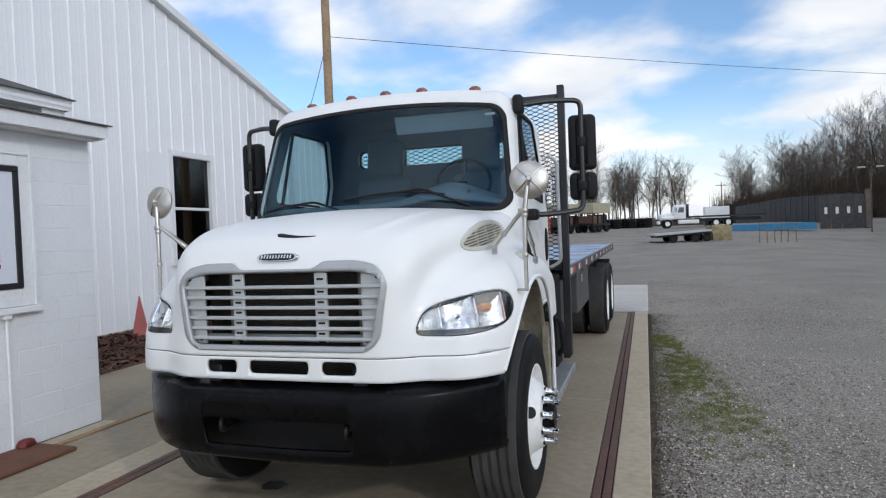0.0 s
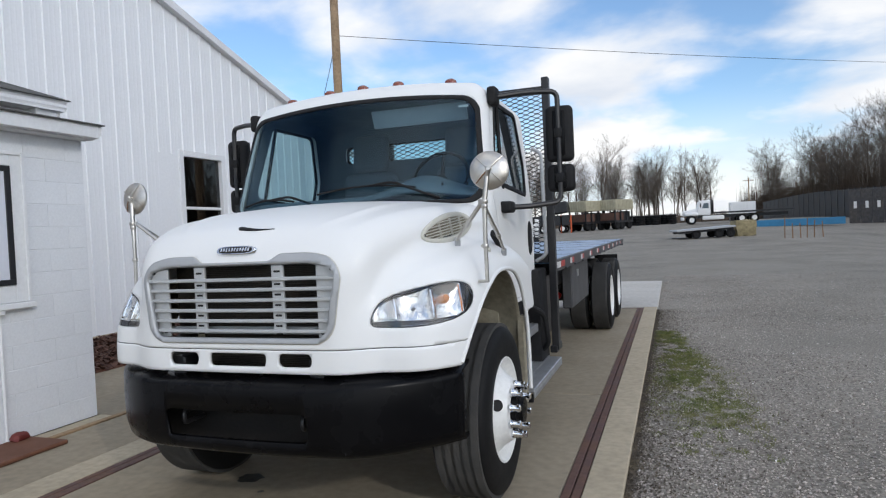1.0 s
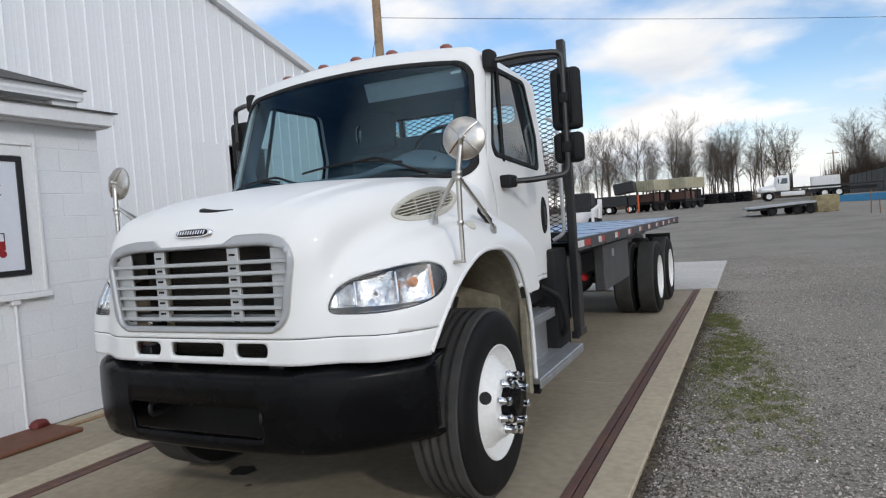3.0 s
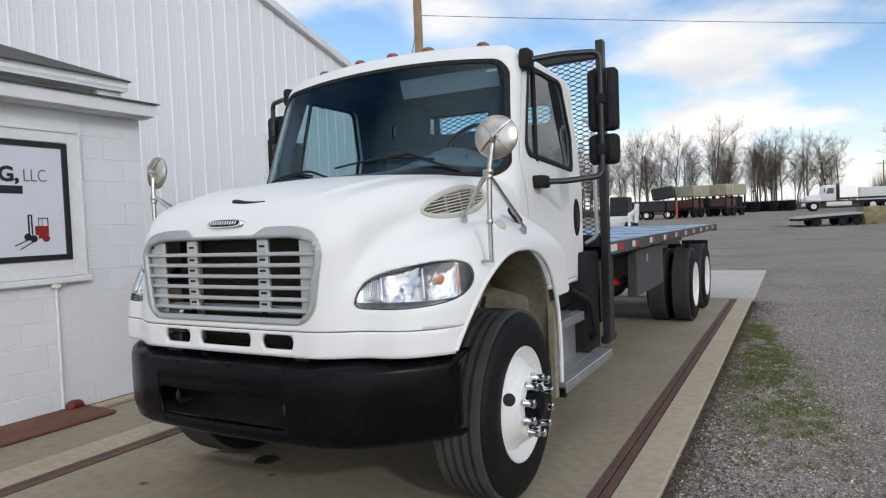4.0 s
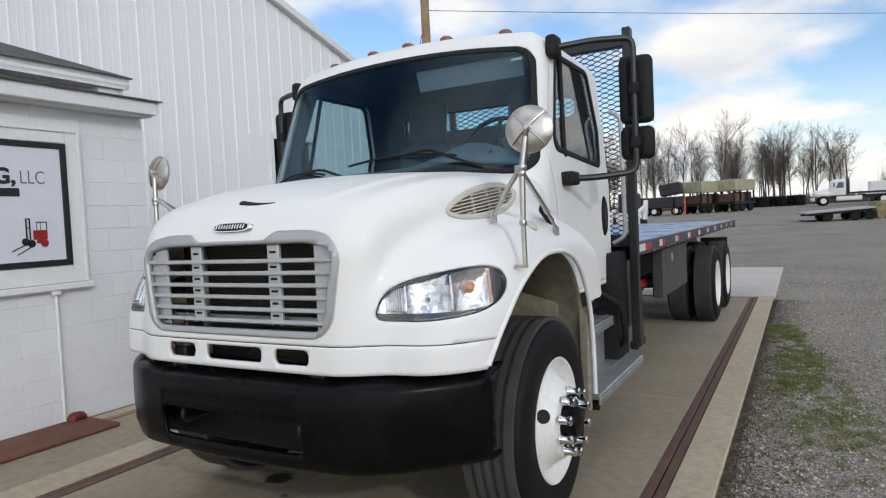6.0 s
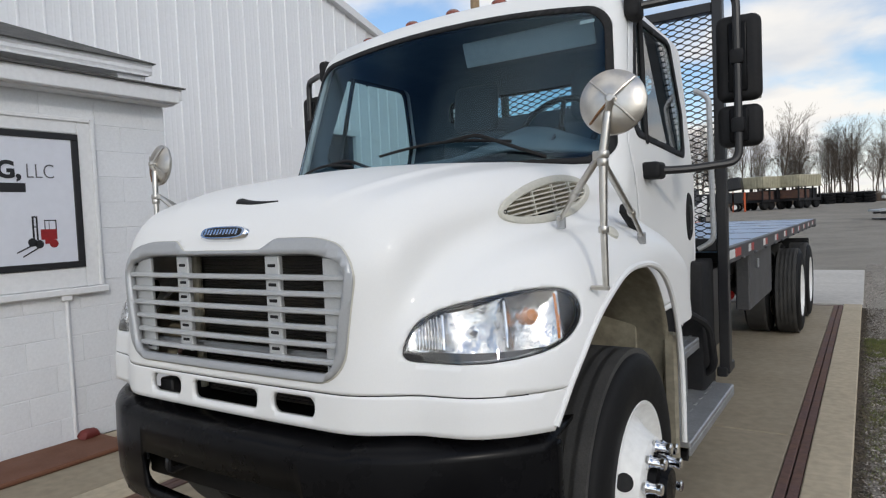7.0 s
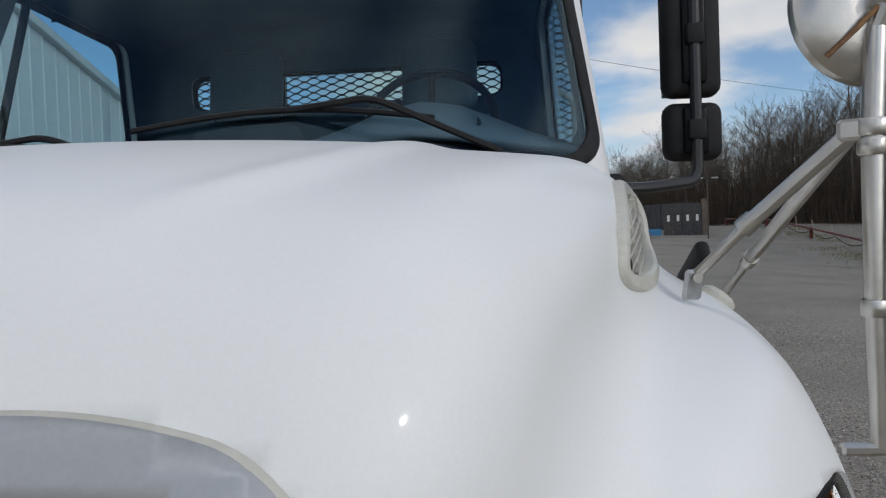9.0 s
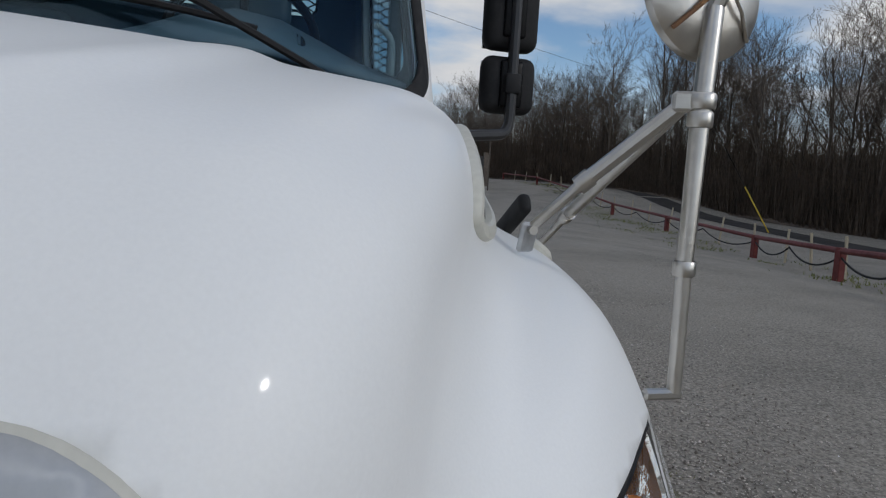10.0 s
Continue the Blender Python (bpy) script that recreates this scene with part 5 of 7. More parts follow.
for side in (1, -1):
    door_mirror(side)
    fender_mirror(side)
    # hood latch and the small side repeater
    latch = part("hood_latch", box((-0.014, -0.022, -0.085), (0.014, 0.022, 0.085), 0.012, pose(1.098 * side, 1.00, 1.525, 62, 0, 0), 3), MATTE_BLACK, truck, "black rubber hood latch")
    tube("latch_strap", bend([(1.105 * side, 1.04, 1.49), (1.12 * side, 1.09, 1.46), (1.11 * side, 1.13, 1.42)], 0.03), 0.008, MATTE_BLACK, latch, 6)
    skin = ray_surface(hood_field, np.array([1.085 * side, 0.82, 1.25]), np.array([[0.0, 0.0, 1.0]]))
    tilt = Matrix.Translation(Vector(skin[0])) @ Vector((0, 0, 1)).rotation_difference(Vector(outward(hood_field, skin)[0])).to_matrix().to_4x4()
    vv, ff = lathe_data([(-0.004, 0.034), (0.008, 0.032), (0.016, 0.02), (0.018, 0.0)], 18, "z")
    mesh_object("side_repeater", [tilt @ Vector(q) for q in vv], ff, VENT, truck)

# ---- headache rack ----
rack = thing("headache_rack", "", "")
rack.parent = truck
RY = 2.82
for side in (1, -1):
    part("rack_post", box((1.085 * side, RY - 0.04, 0.52), (1.145 * side, RY + 0.04, 2.875), 0.006), BLACK_PAINT, rack, "black square steel post")
    part("post_foot", box((1.07 * side, RY - 0.05, 0.50), (1.13 * side, RY + 0.22, 0.56), 0.006), BLACK_PAINT, rack)
    part("foot_web", box((1.09 * side, RY + 0.03, 0.55), (1.12 * side, RY + 0.20, 0.98), 0.006), BLACK_PAINT, rack)
part("rack_rail", box((-1.085, RY - 0.035, 2.74), (1.085, RY + 0.035, 2.80), 0.006), BLACK_PAINT, rack)
part("rack_rail", box((-1.085, RY - 0.035, 1.28), (1.085, RY + 0.035, 1.36), 0.006), BLACK_PAINT, rack)
for x in (-0.36, 0.36):
    part("rack_upright", box((x - 0.025, RY - 0.02, 1.36), (x + 0.025, RY + 0.02, 2.74), 0.004), BLACK_PAINT, rack)
# expanded metal: zigzag strands that touch at the knots
verts, faces = [], []
LONG, TALL = 0.047, 0.0185
rows = int((2.74 - 1.36) / TALL)
cols = int(2.17 / LONG)
for r in range(rows + 1):
    z0 = 1.36 + r * TALL
    line = []
    for c in range(cols + 1):
        x = -1.085 + c * LONG
        up = (c + r) % 2
        dz = TALL * 0.5 * (0.5 - up)
        line += [(x - LONG * 0.22, z0 + dz * 1.6), (x + LONG * 0.22, z0 + dz * 1.6)]
    k = len(verts)
    for x, z in line:
        for dy, dz in ((-0.004, -0.003), (-0.004, 0.003), (0.006, 0.0034), (0.006, -0.0026)):
            verts.append((min(1.085, max(-1.085, x)), RY + dy, z + dz))
    for i in range(len(line) - 1):
        a = k + 4 * i
        for q in range(4):
            faces.append((a + q, a + (q + 1) % 4, a + 4 + (q + 1) % 4, a + 4 + q))
mesh_object("expanded_mesh", verts, faces, BLACK_PAINT, rack, "black expanded metal mesh", False)

# ---- flatbed ----
DZ, D0, D1, DW = 1.295, 2.87, 10.95, 1.135
bed = part("deck", box((-DW + 0.03, D0, DZ - 0.03), (DW - 0.03, D1, DZ), 0.004), DECK_BLUE, truck, "blue steel deck plate")
for y in np.arange(D0 + 1.22, D1, 1.22):
    part("plate_seam", box((-DW + 0.04, y - 0.006, DZ), (DW - 0.04, y + 0.006, DZ + 0.003), 0.001), FRAME_GREY, bed)
for side in (1, -1):
    rail = part("side_rail", box((DW * side, D0 - 0.02, DZ - 0.105), ((DW - 0.035) * side, D1, DZ + 0.002), 0.006), FRAME_GREY, truck, "dark grey deck side rail")
    for i in range(10):
        y = D0 + 0.02 + i * 0.80
        for j, mat in enumerate((WHITE_TAPE, RED_TAPE)):
            a = y + j * (0.24 if i == 0 else 0.13)
            part("reflector", box(((DW - 0.002) * side, a, DZ - 0.075), ((DW + 0.003) * side, a + (0.22 if i == 0 else 0.12), DZ - 0.02), 0.001), mat, rail)
    for i in range(13):
        y = D0 + 0.45 + i * 0.61
        part("stake_pocket", box(((DW + 0.002) * side, y, DZ - 0.10), ((DW + 0.022) * side, y + 0.09, DZ - 0.085), 0.003), FRAME_GREY, rail)
    part("long_sill", box((0.40 * side, D0, 1.0), (0.50 * side, D1, 1.19), 0.006), BLACK_PAINT, truck)
    toolbox = part("side_panel", box((0.95 * side, 4.25, 0.70), (1.06 * side, 5.65, 1.17), 0.012), FRAME_GREY, truck, "grey steel side panel under the deck")
    part("panel_latch", box((1.06 * side, 4.62, 1.02), (1.075 * side, 4.70, 1.10), 0.004), ALU, toolbox)
    part("front_box", box((0.55 * side, 2.95, 0.62), (1.02 * side, 3.45, 1.17), 0.02), BLACK_PAINT, truck)
    part("mud_guard", box((0.72 * side, 9.45, 0.35), (1.13 * side, 9.47, 1.05), 0.004), MATTE_BLACK, truck)
    lathe("red_lamp", [(0, 0.035), (0.02, 0.03), (0.025, 0.0)], RED_TAPE, truck, 14, "y", (1.03 * side, 3.5, 0.92))
for y in np.arange(D0 + 0.2, D1, 0.42):
    part("crossbar", box((-DW + 0.04, y, DZ - 0.105), (DW - 0.04, y + 0.05, DZ - 0.03), 0.004), BLACK_PAINT, truck)
part("tail_rail", box((-DW, D1 - 0.02, DZ - 0.13), (DW, D1 + 0.02, DZ + 0.002), 0.006), FRAME_GREY, truck)
part("transmission_case", box((-0.35, 0.6, 0.45), (0.35, 2.8, 1.0), 0.06, None, 2), MATTE_BLACK, truck)
tube("drive_shaft", [(0, 2.7, 0.7), (0, 7.4, 0.56)], 0.05, BLACK_PAINT, truck, 10)
for k, (a, b) in enumerate((((0.72, 2.72, 0.95), (0.98, 2.92, 0.80)), ((0.74, 2.74, 1.0), (1.02, 2.78, 0.86)), ((0.8, 2.70, 0.75), (0.9, 3.1, 0.9)))):
    tube("air_hose", bend([a, ((a[0] + b[0]) / 2, (a[1] + b[1]) / 2 + 0.05, min(a[2], b[2]) - 0.06), b], 0.08), 0.016, MATTE_BLACK, truck, 8)

# ---- ground ----
def ground_height(x, y):
    """The yard is level round the truck, climbs gently behind it and falls a little towards the road."""
    x, y = np.asarray(x, float), np.asarray(y, float)
    k = np.clip(y - 18, 0, 70)
    fall = 1.05 * step01((x - 8) / 13) * (1 - step01((y - 46) / 24))
    return -0.03 - fall + 0.00048 * k * k * np.where(k < 45, 1, 0) + np.where(k >= 45, 0.00048 * (45 * 45 + 2 * 45 * (k - 45) * 0.55), 0)


xs = np.concatenate([-np.geomspace(900, 8, 16), np.linspace(-7, 10, 35), np.geomspace(11, 900, 24)])
ys = np.concatenate([-np.geomspace(900, 10, 12), np.linspace(-9, 20, 59), np.geomspace(20.6, 1500, 44)])
gx, gy = np.meshgrid(xs, ys)
rough = np.array([[noise.noise(Vector((x * 0.35, y * 0.35, 0))) * 0.015 + noise.noise(Vector((x * 1.7, y * 1.7, 3))) * 0.008 for x in xs] for y in ys])
gz = ground_height(gx, gy) + np.where(np.hypot(gx, gy) < 120, rough, 0) * np.where((gx > -9) & (gx < 1.9) & (gy < 18) & (gy > -6), 0, 1) - 0.02 * ((gx > -9) & (gx < 1.7) & (gy < 16))
faces = []
cols = len(xs)
for i in range(len(ys) - 1):
    for j in range(cols - 1):
        faces.append((i * cols + j, i * cols + j + 1, (i + 1) * cols + j + 1, (i + 1) * cols + j))
ground = mesh_object("ground", np.stack([gx, gy, gz], -1).reshape(-1, 3), faces, GRAVEL, None, "", True, 0)
tagged(ground, "grey gravel yard with worn patches and weeds", "ground", kind="structure")


def slab(name, lo, hi, mat, label, bevel=0.008):
    return tagged(part(name, box(lo, hi, bevel), mat), label, "pavement", kind="structure")


slab("pavement", (-1.66, -9.0, -0.25), (1.42, 3.35, 0.0), CONCRETE, "tan concrete weighbridge deck with oil stains")
slab("pavement", (-1.66, 3.36, -0.25), (1.42, 9.83, 0.0), CONCRETE, "tan concrete weighbridge deck with oil stains")
slab("pavement", (1.545, -9.0, -0.25), (1.775, 9.98, 0.012), CONCRETE_PALE, "pale concrete kerb beside the weighbridge")
slab("pavement", (-2.09, -9.0, -0.25), (-1.80, 9.98, 0.006), CONCRETE_PALE, "pale concrete kerb beside the weighbridge")
slab("pavement", (-2.86, -9.0, -0.25), (-2.10, 9.98, 0.0), CONCRETE, "tan concrete walk along the office")
slab("pavement", (-4.9, 1.9, -0.25), (-2.94, 9.98, 0.0), CONCRETE, "tan concrete walk behind the office")
slab("pavement", (-3.12, -9.0, -0.25), (-2.94, 1.9, 0.0), CONCRETE_PALE, "narrow concrete strip along the office wall")
slab("pavement", (-1.9, 9.99, -0.25), (1.79, 15.8, 0.012), CONCRETE_GREY, "pale concrete approach slab")
for x0, x1 in ((1.425, 1.478), (1.486, 1.540), (-1.797, -1.745), (-1.737, -1.665)):
    tagged(part("trim", box((x0, -9.0, -0.2), (x1, 9.9, 0.004), 0.004), RUSTY_RAIL), "rusty steel edge angle of the weighbridge", "trim", kind="structure")
tagged(part("trim", box((-1.7, 9.84, -0.2), (1.5, 9.97, -0.01), 0.004), RUSTY_RAIL), "dark joint at the end of the weighbridge", "trim", kind="structure")
tagged(part("trim", box((-2.935, -9.0, -0.2), (-2.865, 9.9, 0.012), 0.006), WOOD_STRIP), "weathered tan wooden expansion strip", "trim", kind="structure")


def blot(x, y, rx, ry, z, seed, n=26):
    rnd = random.Random(seed)
    k = [rnd.uniform(0.7, 1.25) for _ in range(n)]
    return [(x + rx * (k[i] + k[i - 1]) / 2 * math.cos(2 * math.pi * i / n), y + ry * (k[i] + k[i - 1]) / 2 * math.sin(2 * math.pi * i / n), z) for i in range(n)]


for i, (x, y, rx, ry) in enumerate(((-0.61, 0.81, 0.085, 0.075), (-1.04, 0.21, 0.03, 0.022), (-0.40, 0.62, 0.02, 0.02))):
    pts = blot(x, y, rx, ry, 0.0035, i)
    tagged(mesh_object("stain", pts, [tuple(range(len(pts)))], STAIN, None, "", False), "dark oil stain on the concrete", "stain", kind="structure")

# gravel stones and grass by the kerb
rnd = random.Random(4)
stone_v, stone_f = [], []
base = [(1, 0, 0), (-1, 0, 0), (0, 1, 0), (0, -1, 0), (0, 0, 1), (0, 0, -1)]
octa = [(0, 2, 4), (2, 1, 4), (1, 3, 4), (3, 0, 4), (2, 0, 5), (1, 2, 5), (3, 1, 5), (0, 3, 5)]
for _ in range(75000):
    t = rnd.random() ** 2.3
    y = -1.0 + 19 * t
    x = 1.80 + abs(rnd.gauss(0, 1.0)) * (0.75 + 0.25 * t * 9)
    if x > 6.5:
        continue
    r = rnd.uniform(0.0035, 0.0085) * (1.7 if rnd.random() < 0.10 else 1)
    a = rnd.uniform(0, 6.28)
    k = len(stone_v)
    zz = -0.028 + r * 0.35
    ca, sa = math.cos(a), math.sin(a)
    sx, sy, sz = r * rnd.uniform(0.8, 1.4), r * rnd.uniform(0.7, 1.1), r * rnd.uniform(0.5, 0.9)
    for px, py, pz in base:
        u, w = px * sx * rnd.uniform(0.8, 1.2), py * sy * rnd.uniform(0.8, 1.2)
        stone_v.append((x + u * ca - w * sa, y + u * sa + w * ca, zz + pz * sz))
    stone_f += [tuple(k + q for q in f) for f in octa]
tagged(mesh_object("gravel", stone_v, stone_f, STONE, None, "", False), "loose grey crushed stones beside the kerb", "gravel", kind="stuff")
# dark litter caught along the kerb
lit_v, lit_f = [], []
for _ in range(15000):
    y = 0.2 + 9.6 * rnd.random()
    x = 1.778 + abs(rnd.gauss(0, (0.03 if rnd.random() < 0.55 else 0.24) + 0.03 * max(0.0, noise.noise(Vector((y * 1.3, 4, 0))))))
    r, a, k = rnd.uniform(0.004, 0.013), rnd.uniform(0, 6.28), len(lit_v)
    for q in range(3):
        b = a + q * 2.09
        lit_v.append((x + r * math.cos(b), y + 1.4 * r * math.sin(b), -0.026 + rnd.uniform(0, 0.014)))
    lit_f.append((k, k + 1, k + 2))
tagged(mesh_object("litter", lit_v, lit_f, SOIL, None, "", False), "dark leaf litter and soil along the kerb", "litter", kind="stuff")
blade_v, blade_f = [], []
for _ in range(120000):
    y = rnd.uniform(1.9, 7.3)
    x = 1.97 + 0.085 * (6.9 - y) + rnd.gauss(0, 0.10 + 0.032 * (7.0 - y))
    thick = 0.55 * noise.noise(Vector((x * 2.0, y * 1.1, 9))) + 0.75 * noise.noise(Vector((x * 9, y * 7, 1))) + 0.28 - (0.35 if x > 2.75 else 0.0) - 0.30 * max(0.0, 2.7 - y)
    if x < 1.80 or thick < 0.75 * rnd.random():
        continue
    h, a, w = rnd.uniform(0.006, 0.024), rnd.uniform(0, 6.28), rnd.uniform(0.002, 0.0045)
    k = len(blade_v)
    lx, ly = rnd.gauss(0, 0.016), rnd.gauss(0, 0.016)
    blade_v += [(x - w * math.cos(a), y - w * math.sin(a), -0.03), (x + w * math.cos(a), y + w * math.sin(a), -0.03), (x + lx, y + ly, -0.03 + h)]
    blade_f.append((k, k + 1, k + 2))
tagged(mesh_object("grass", blade_v, blade_f, GRASS, None, "", False), "thin patches of short green grass in gravel", "grass", kind="stuff")

# ---- big metal building ----
WX = -7.5
ridge_y, ridge_z, slope = 3.6, 7.74, 0.295
EAVE_Y = 15.5


def roof_z(y):
    return ridge_z - slope * abs(y - ridge_y)


hall = thing("metal_building", "large white metal-clad building with a low gable", "building", kind="structure")
RIB = 0.343
WIN = (8.18, 9.42, 1.28, 3.47)


def siding_sheet(y0, z0, z1a, z1b):
    """One sheet, three ribs wide, with a sloping top."""
    prof = [(0, 0.0)]
    for k in range(3):
        o = k * RIB
        prof += [(o + 0.012, 0.0), (o + 0.024, 0.024), (o + 0.044, 0.024), (o + 0.060, 0.0), (o + 0.145, 0.0), (o + 0.152, 0.0014), (o + 0.172, 0.0014), (o + 0.179, 0.0), (o + 0.235, 0.0), (o + 0.242, 0.0014), (o + 0.262, 0.0014), (o + 0.269, 0.0)]
    prof.append((3 * RIB, 0.0))
    verts, faces = [], []
    for d, h in prof:
        z1 = z1a + (z1b - z1a) * d / (3 * RIB)
        verts += [(WX + h, y0 + d, z0), (WX + h, y0 + d, z1)]
    for i in range(len(prof) - 1):
        faces.append((2 * i, 2 * i + 2, 2 * i + 3, 2 * i + 1))
    return verts, faces


y = -11.0
while y < EAVE_Y - 0.01:
    y1 = y + 3 * RIB
    if y1 > WIN[0] - 0.1 and y < WIN[1] + 0.1:
        for z0, za, zb in ((0.06, WIN[2], WIN[2]), (WIN[3], roof_z(y), roof_z(y1))):
            v, f = siding_sheet(y, z0, za, zb)
            solid(mesh_object("siding_sheet", v, f, SIDING, hall, "", False), 0.004)
        for a, b in ((y, min(y1, WIN[0])), (max(y, WIN[1]), y1)):
            if b - a > 0.02:
                part("siding_sheet", box((WX - 0.004, a, WIN[2]), (WX + 0.002, b, WIN[3])), SIDING, hall)
    else:
        v, f = siding_sheet(y, 0.06, roof_z(y), roof_z(y1))
        solid(mesh_object("siding_sheet", v, f, SIDING, hall, "", False), 0.004)
    y = y1
end_y = y
verts = [(WX - 0.02, -11, roof_z(-11)), (WX + 0.14, -11, roof_z(-11)), (WX + 0.14, ridge_y, ridge_z), (WX - 0.02, ridge_y, ridge_z), (WX + 0.14, end_y, roof_z(end_y)), (WX - 0.02, end_y, roof_z(end_y))]
verts += [(a, b, c + 0.16) for a, b, c in verts]
faces = [(0, 1, 2, 3), (3, 2, 4, 5), (6, 9, 8, 7), (9, 11, 10, 8), (1, 7, 8, 2), (2, 8, 10, 4), (0, 3, 9, 6), (3, 5, 11, 9), (4, 10, 11, 5), (0, 6, 7, 1)]
mesh_object("rake_trim", verts, faces, TRIM_WHITE, hall, "white rake trim", False)
verts = [(WX + 0.12, ridge_y, ridge_z + 0.165), (WX + 0.12, end_y + 0.2, roof_z(end_y) + 0.11), (-40, end_y + 0.2, roof_z(end_y) + 0.11), (-40, ridge_y, ridge_z + 0.165), (WX + 0.12, -11, roof_z(-11) + 0.165), (-40, -11, roof_z(-11) + 0.165)]
solid(mesh_object("roof", verts, [(0, 1, 2, 3), (4, 0, 3, 5)], SIDING, hall, "", False), 0.03)
part("side_wall", box((-40, end_y - 0.05, 0.0), (WX - 0.01, end_y, roof_z(end_y)), 0.0), SIDING, hall)
part("back_wall", box((-40, -11.05, 0.0), (WX - 0.01, -11, roof_z(-11)), 0.0), SIDING, hall)
part("base_curb", box((WX - 0.3, -11, -0.2), (WX + 0.015, end_y, 0.06), 0.01), CONCRETE_PALE, hall)
# thin panel behind the pane, coloured as the room's darkness
window = part("window", box((WX - 0.12, WIN[0], WIN[2]), (WX - 0.10, WIN[1], WIN[3]), 0.0), UNLIT_ROOM, hall, "dark window with white frame and broken blind")
for a, b in (((WIN[0] - 0.10, WIN[2] - 0.10), (WIN[0] + 0.02, WIN[3] + 0.10)), ((WIN[1] - 0.02, WIN[2] - 0.10), (WIN[1] + 0.10, WIN[3] + 0.10))):
    part("window_frame", box((WX - 0.10, a[0], a[1]), (WX + 0.045, b[0], b[1]), 0.006), TRIM_WHITE, window)
for z0, z1, d in ((WIN[3] - 0.02, WIN[3] + 0.10, 0.055), (WIN[2] - 0.10, WIN[2] + 0.02, 0.06), (2.34, 2.40, -0.02)):
    part("window_frame", box((WX - 0.10, WIN[0] + 0.02, z0), (WX + d, WIN[1] - 0.02, z1), 0.006), TRIM_WHITE, window)
pane = part("pane", box((WX - 0.055, WIN[0], WIN[2]), (WX - 0.049, WIN[1], WIN[3])), WINDOW_GLASS, window)
part("inner_blind", box((WX - 0.09, WIN[1] - 0.22, WIN[2]), (WX - 0.08, WIN[1] - 0.04, WIN[3] - 0.2), 0.0), BROWN_MAT, window)

# ---- office of painted block ----
OX, OY, OZ = -3.12, 1.885, 2.62
office = thing("office_wall", "white painted concrete block office wall", "wall", kind="structure")
part("wall_core", box((OX - 0.30, -9.0, 0.0), (OX - 0.0125, OY - 0.0125, OZ)), BLOCK, office)
part("wall_return", box((WX + 0.05, OY - 0.22, 0.0), (OX - 0.30, OY - 0.012, 3.0)), BLOCK, office)
part("wall_far", box((WX + 0.05, -9.0, 0.0), (OX - 0.30, -8.8, 3.0)), BLOCK, office)
lot = thing("office_window", "office window boarded with a framed company sign", "window", kind="structure")

# ---- sign ----
SY0, SY1, SZ0, SZ1 = -0.95, 1.115, 1.315, 2.305
sign = thing("company_sign", "white company sign with a black frame and a small forklift picture", "sign")
part("sign_board", box((OX + 0.020, SY0, SZ0), (OX + 0.034, SY1, SZ1), 0.002), SIGN_FACE, sign)
for lo, hi in (((SY0 - 0.002, SZ0), (SY1, SZ0 + 0.045)), ((SY0 - 0.002, SZ1 - 0.045), (SY1, SZ1)), ((SY0, SZ0 + 0.045), (SY0 + 0.05, SZ1 - 0.045)), ((SY1 - 0.05, SZ0 + 0.045), (SY1, SZ1 - 0.045))):
    part("sign_frame", box((OX + 0.018, lo[0], lo[1]), (OX + 0.046, hi[0], hi[1]), 0.003), INK, sign)


def lettering(text, y, z, size, mat, bold=0.0, align="LEFT"):
    c = bpy.data.curves.new("lettering", "FONT")
    c.body, c.size, c.extrude, c.offset, c.align_x = text, size, 0.0015, bold, align
    ob = new("lettering", c)
    me = bpy.data.meshes.new_from_object(ob.evaluated_get(bpy.context.evaluated_depsgraph_get()))
    bpy.data.objects.remove(ob)
    me.materials.clear()
    me.materials.append(mat)
    ob = new("lettering", me)
    ob.parent = sign
    ob.matrix_basis = Matrix.Translation((OX + 0.0365, y, z)) @ Matrix(((0, 0, 1, 0), (1, 0, 0, 0), (0, 1, 0, 0), (0, 0, 0, 1)))
    return ob


lettering("NG,", 0.712, 1.972, 0.165, INK, 0.006, "RIGHT")
lettering("LLC", 0.738, 1.972, 0.148, GREY_INK, -0.002).scale = (0.80, 1, 1)
for a, b, z in ((0.05, 0.42, 1.87), (0.47, 0.735, 1.87), (0.2, 0.52, 1.76)):
    part("text_bar", box((OX + 0.034, a, z), (OX + 0.037, b, z + 0.065)), INK, sign)
fork = thing("forklift_picture", "", "")
fork.parent = sign
for lo, hi, mat in (((0.815, 1.53), (0.925, 1.605), RED_PAINT), ((0.84, 1.50), (0.91, 1.53), RED_PAINT), ((0.76, 1.53), (0.772, 1.70), INK), ((0.786, 1.53), (0.797, 1.70), INK), ((0.772, 1.69), (0.786, 1.70), INK), ((0.772, 1.62), (0.786, 1.628), GREY_INK), ((0.842, 1.605), (0.848, 1.665), GREY_INK), ((0.918, 1.605), (0.925, 1.672), INK), ((0.842, 1.665), (0.925, 1.672), INK), ((0.872, 1.605), (0.876, 1.665), GREY_INK)):
    part("picture_patch", box((OX + 0.034, lo[0], lo[1]), (OX + 0.0368, hi[0], hi[1])), mat, fork)
for y, z in ((0.755, 1.515), (0.80, 1.50), (0.90, 1.50)):
    lathe("picture_wheel", [(0.0, 0.030), (0.0034, 0.030), (0.0034, 0.0)], INK if y < 0.85 else RED_PAINT, fork, 20, "x", (OX + 0.0345, y, z))
for y0, z0, y1, z1 in ((0.65, 1.445, 0.75, 1.492), (0.688, 1.415, 0.80, 1.478)):
    tube("picture_fork", [(OX + 0.0355, y0, z0), (OX + 0.0355, y1, z1)], 0.0045, INK, fork, 6)

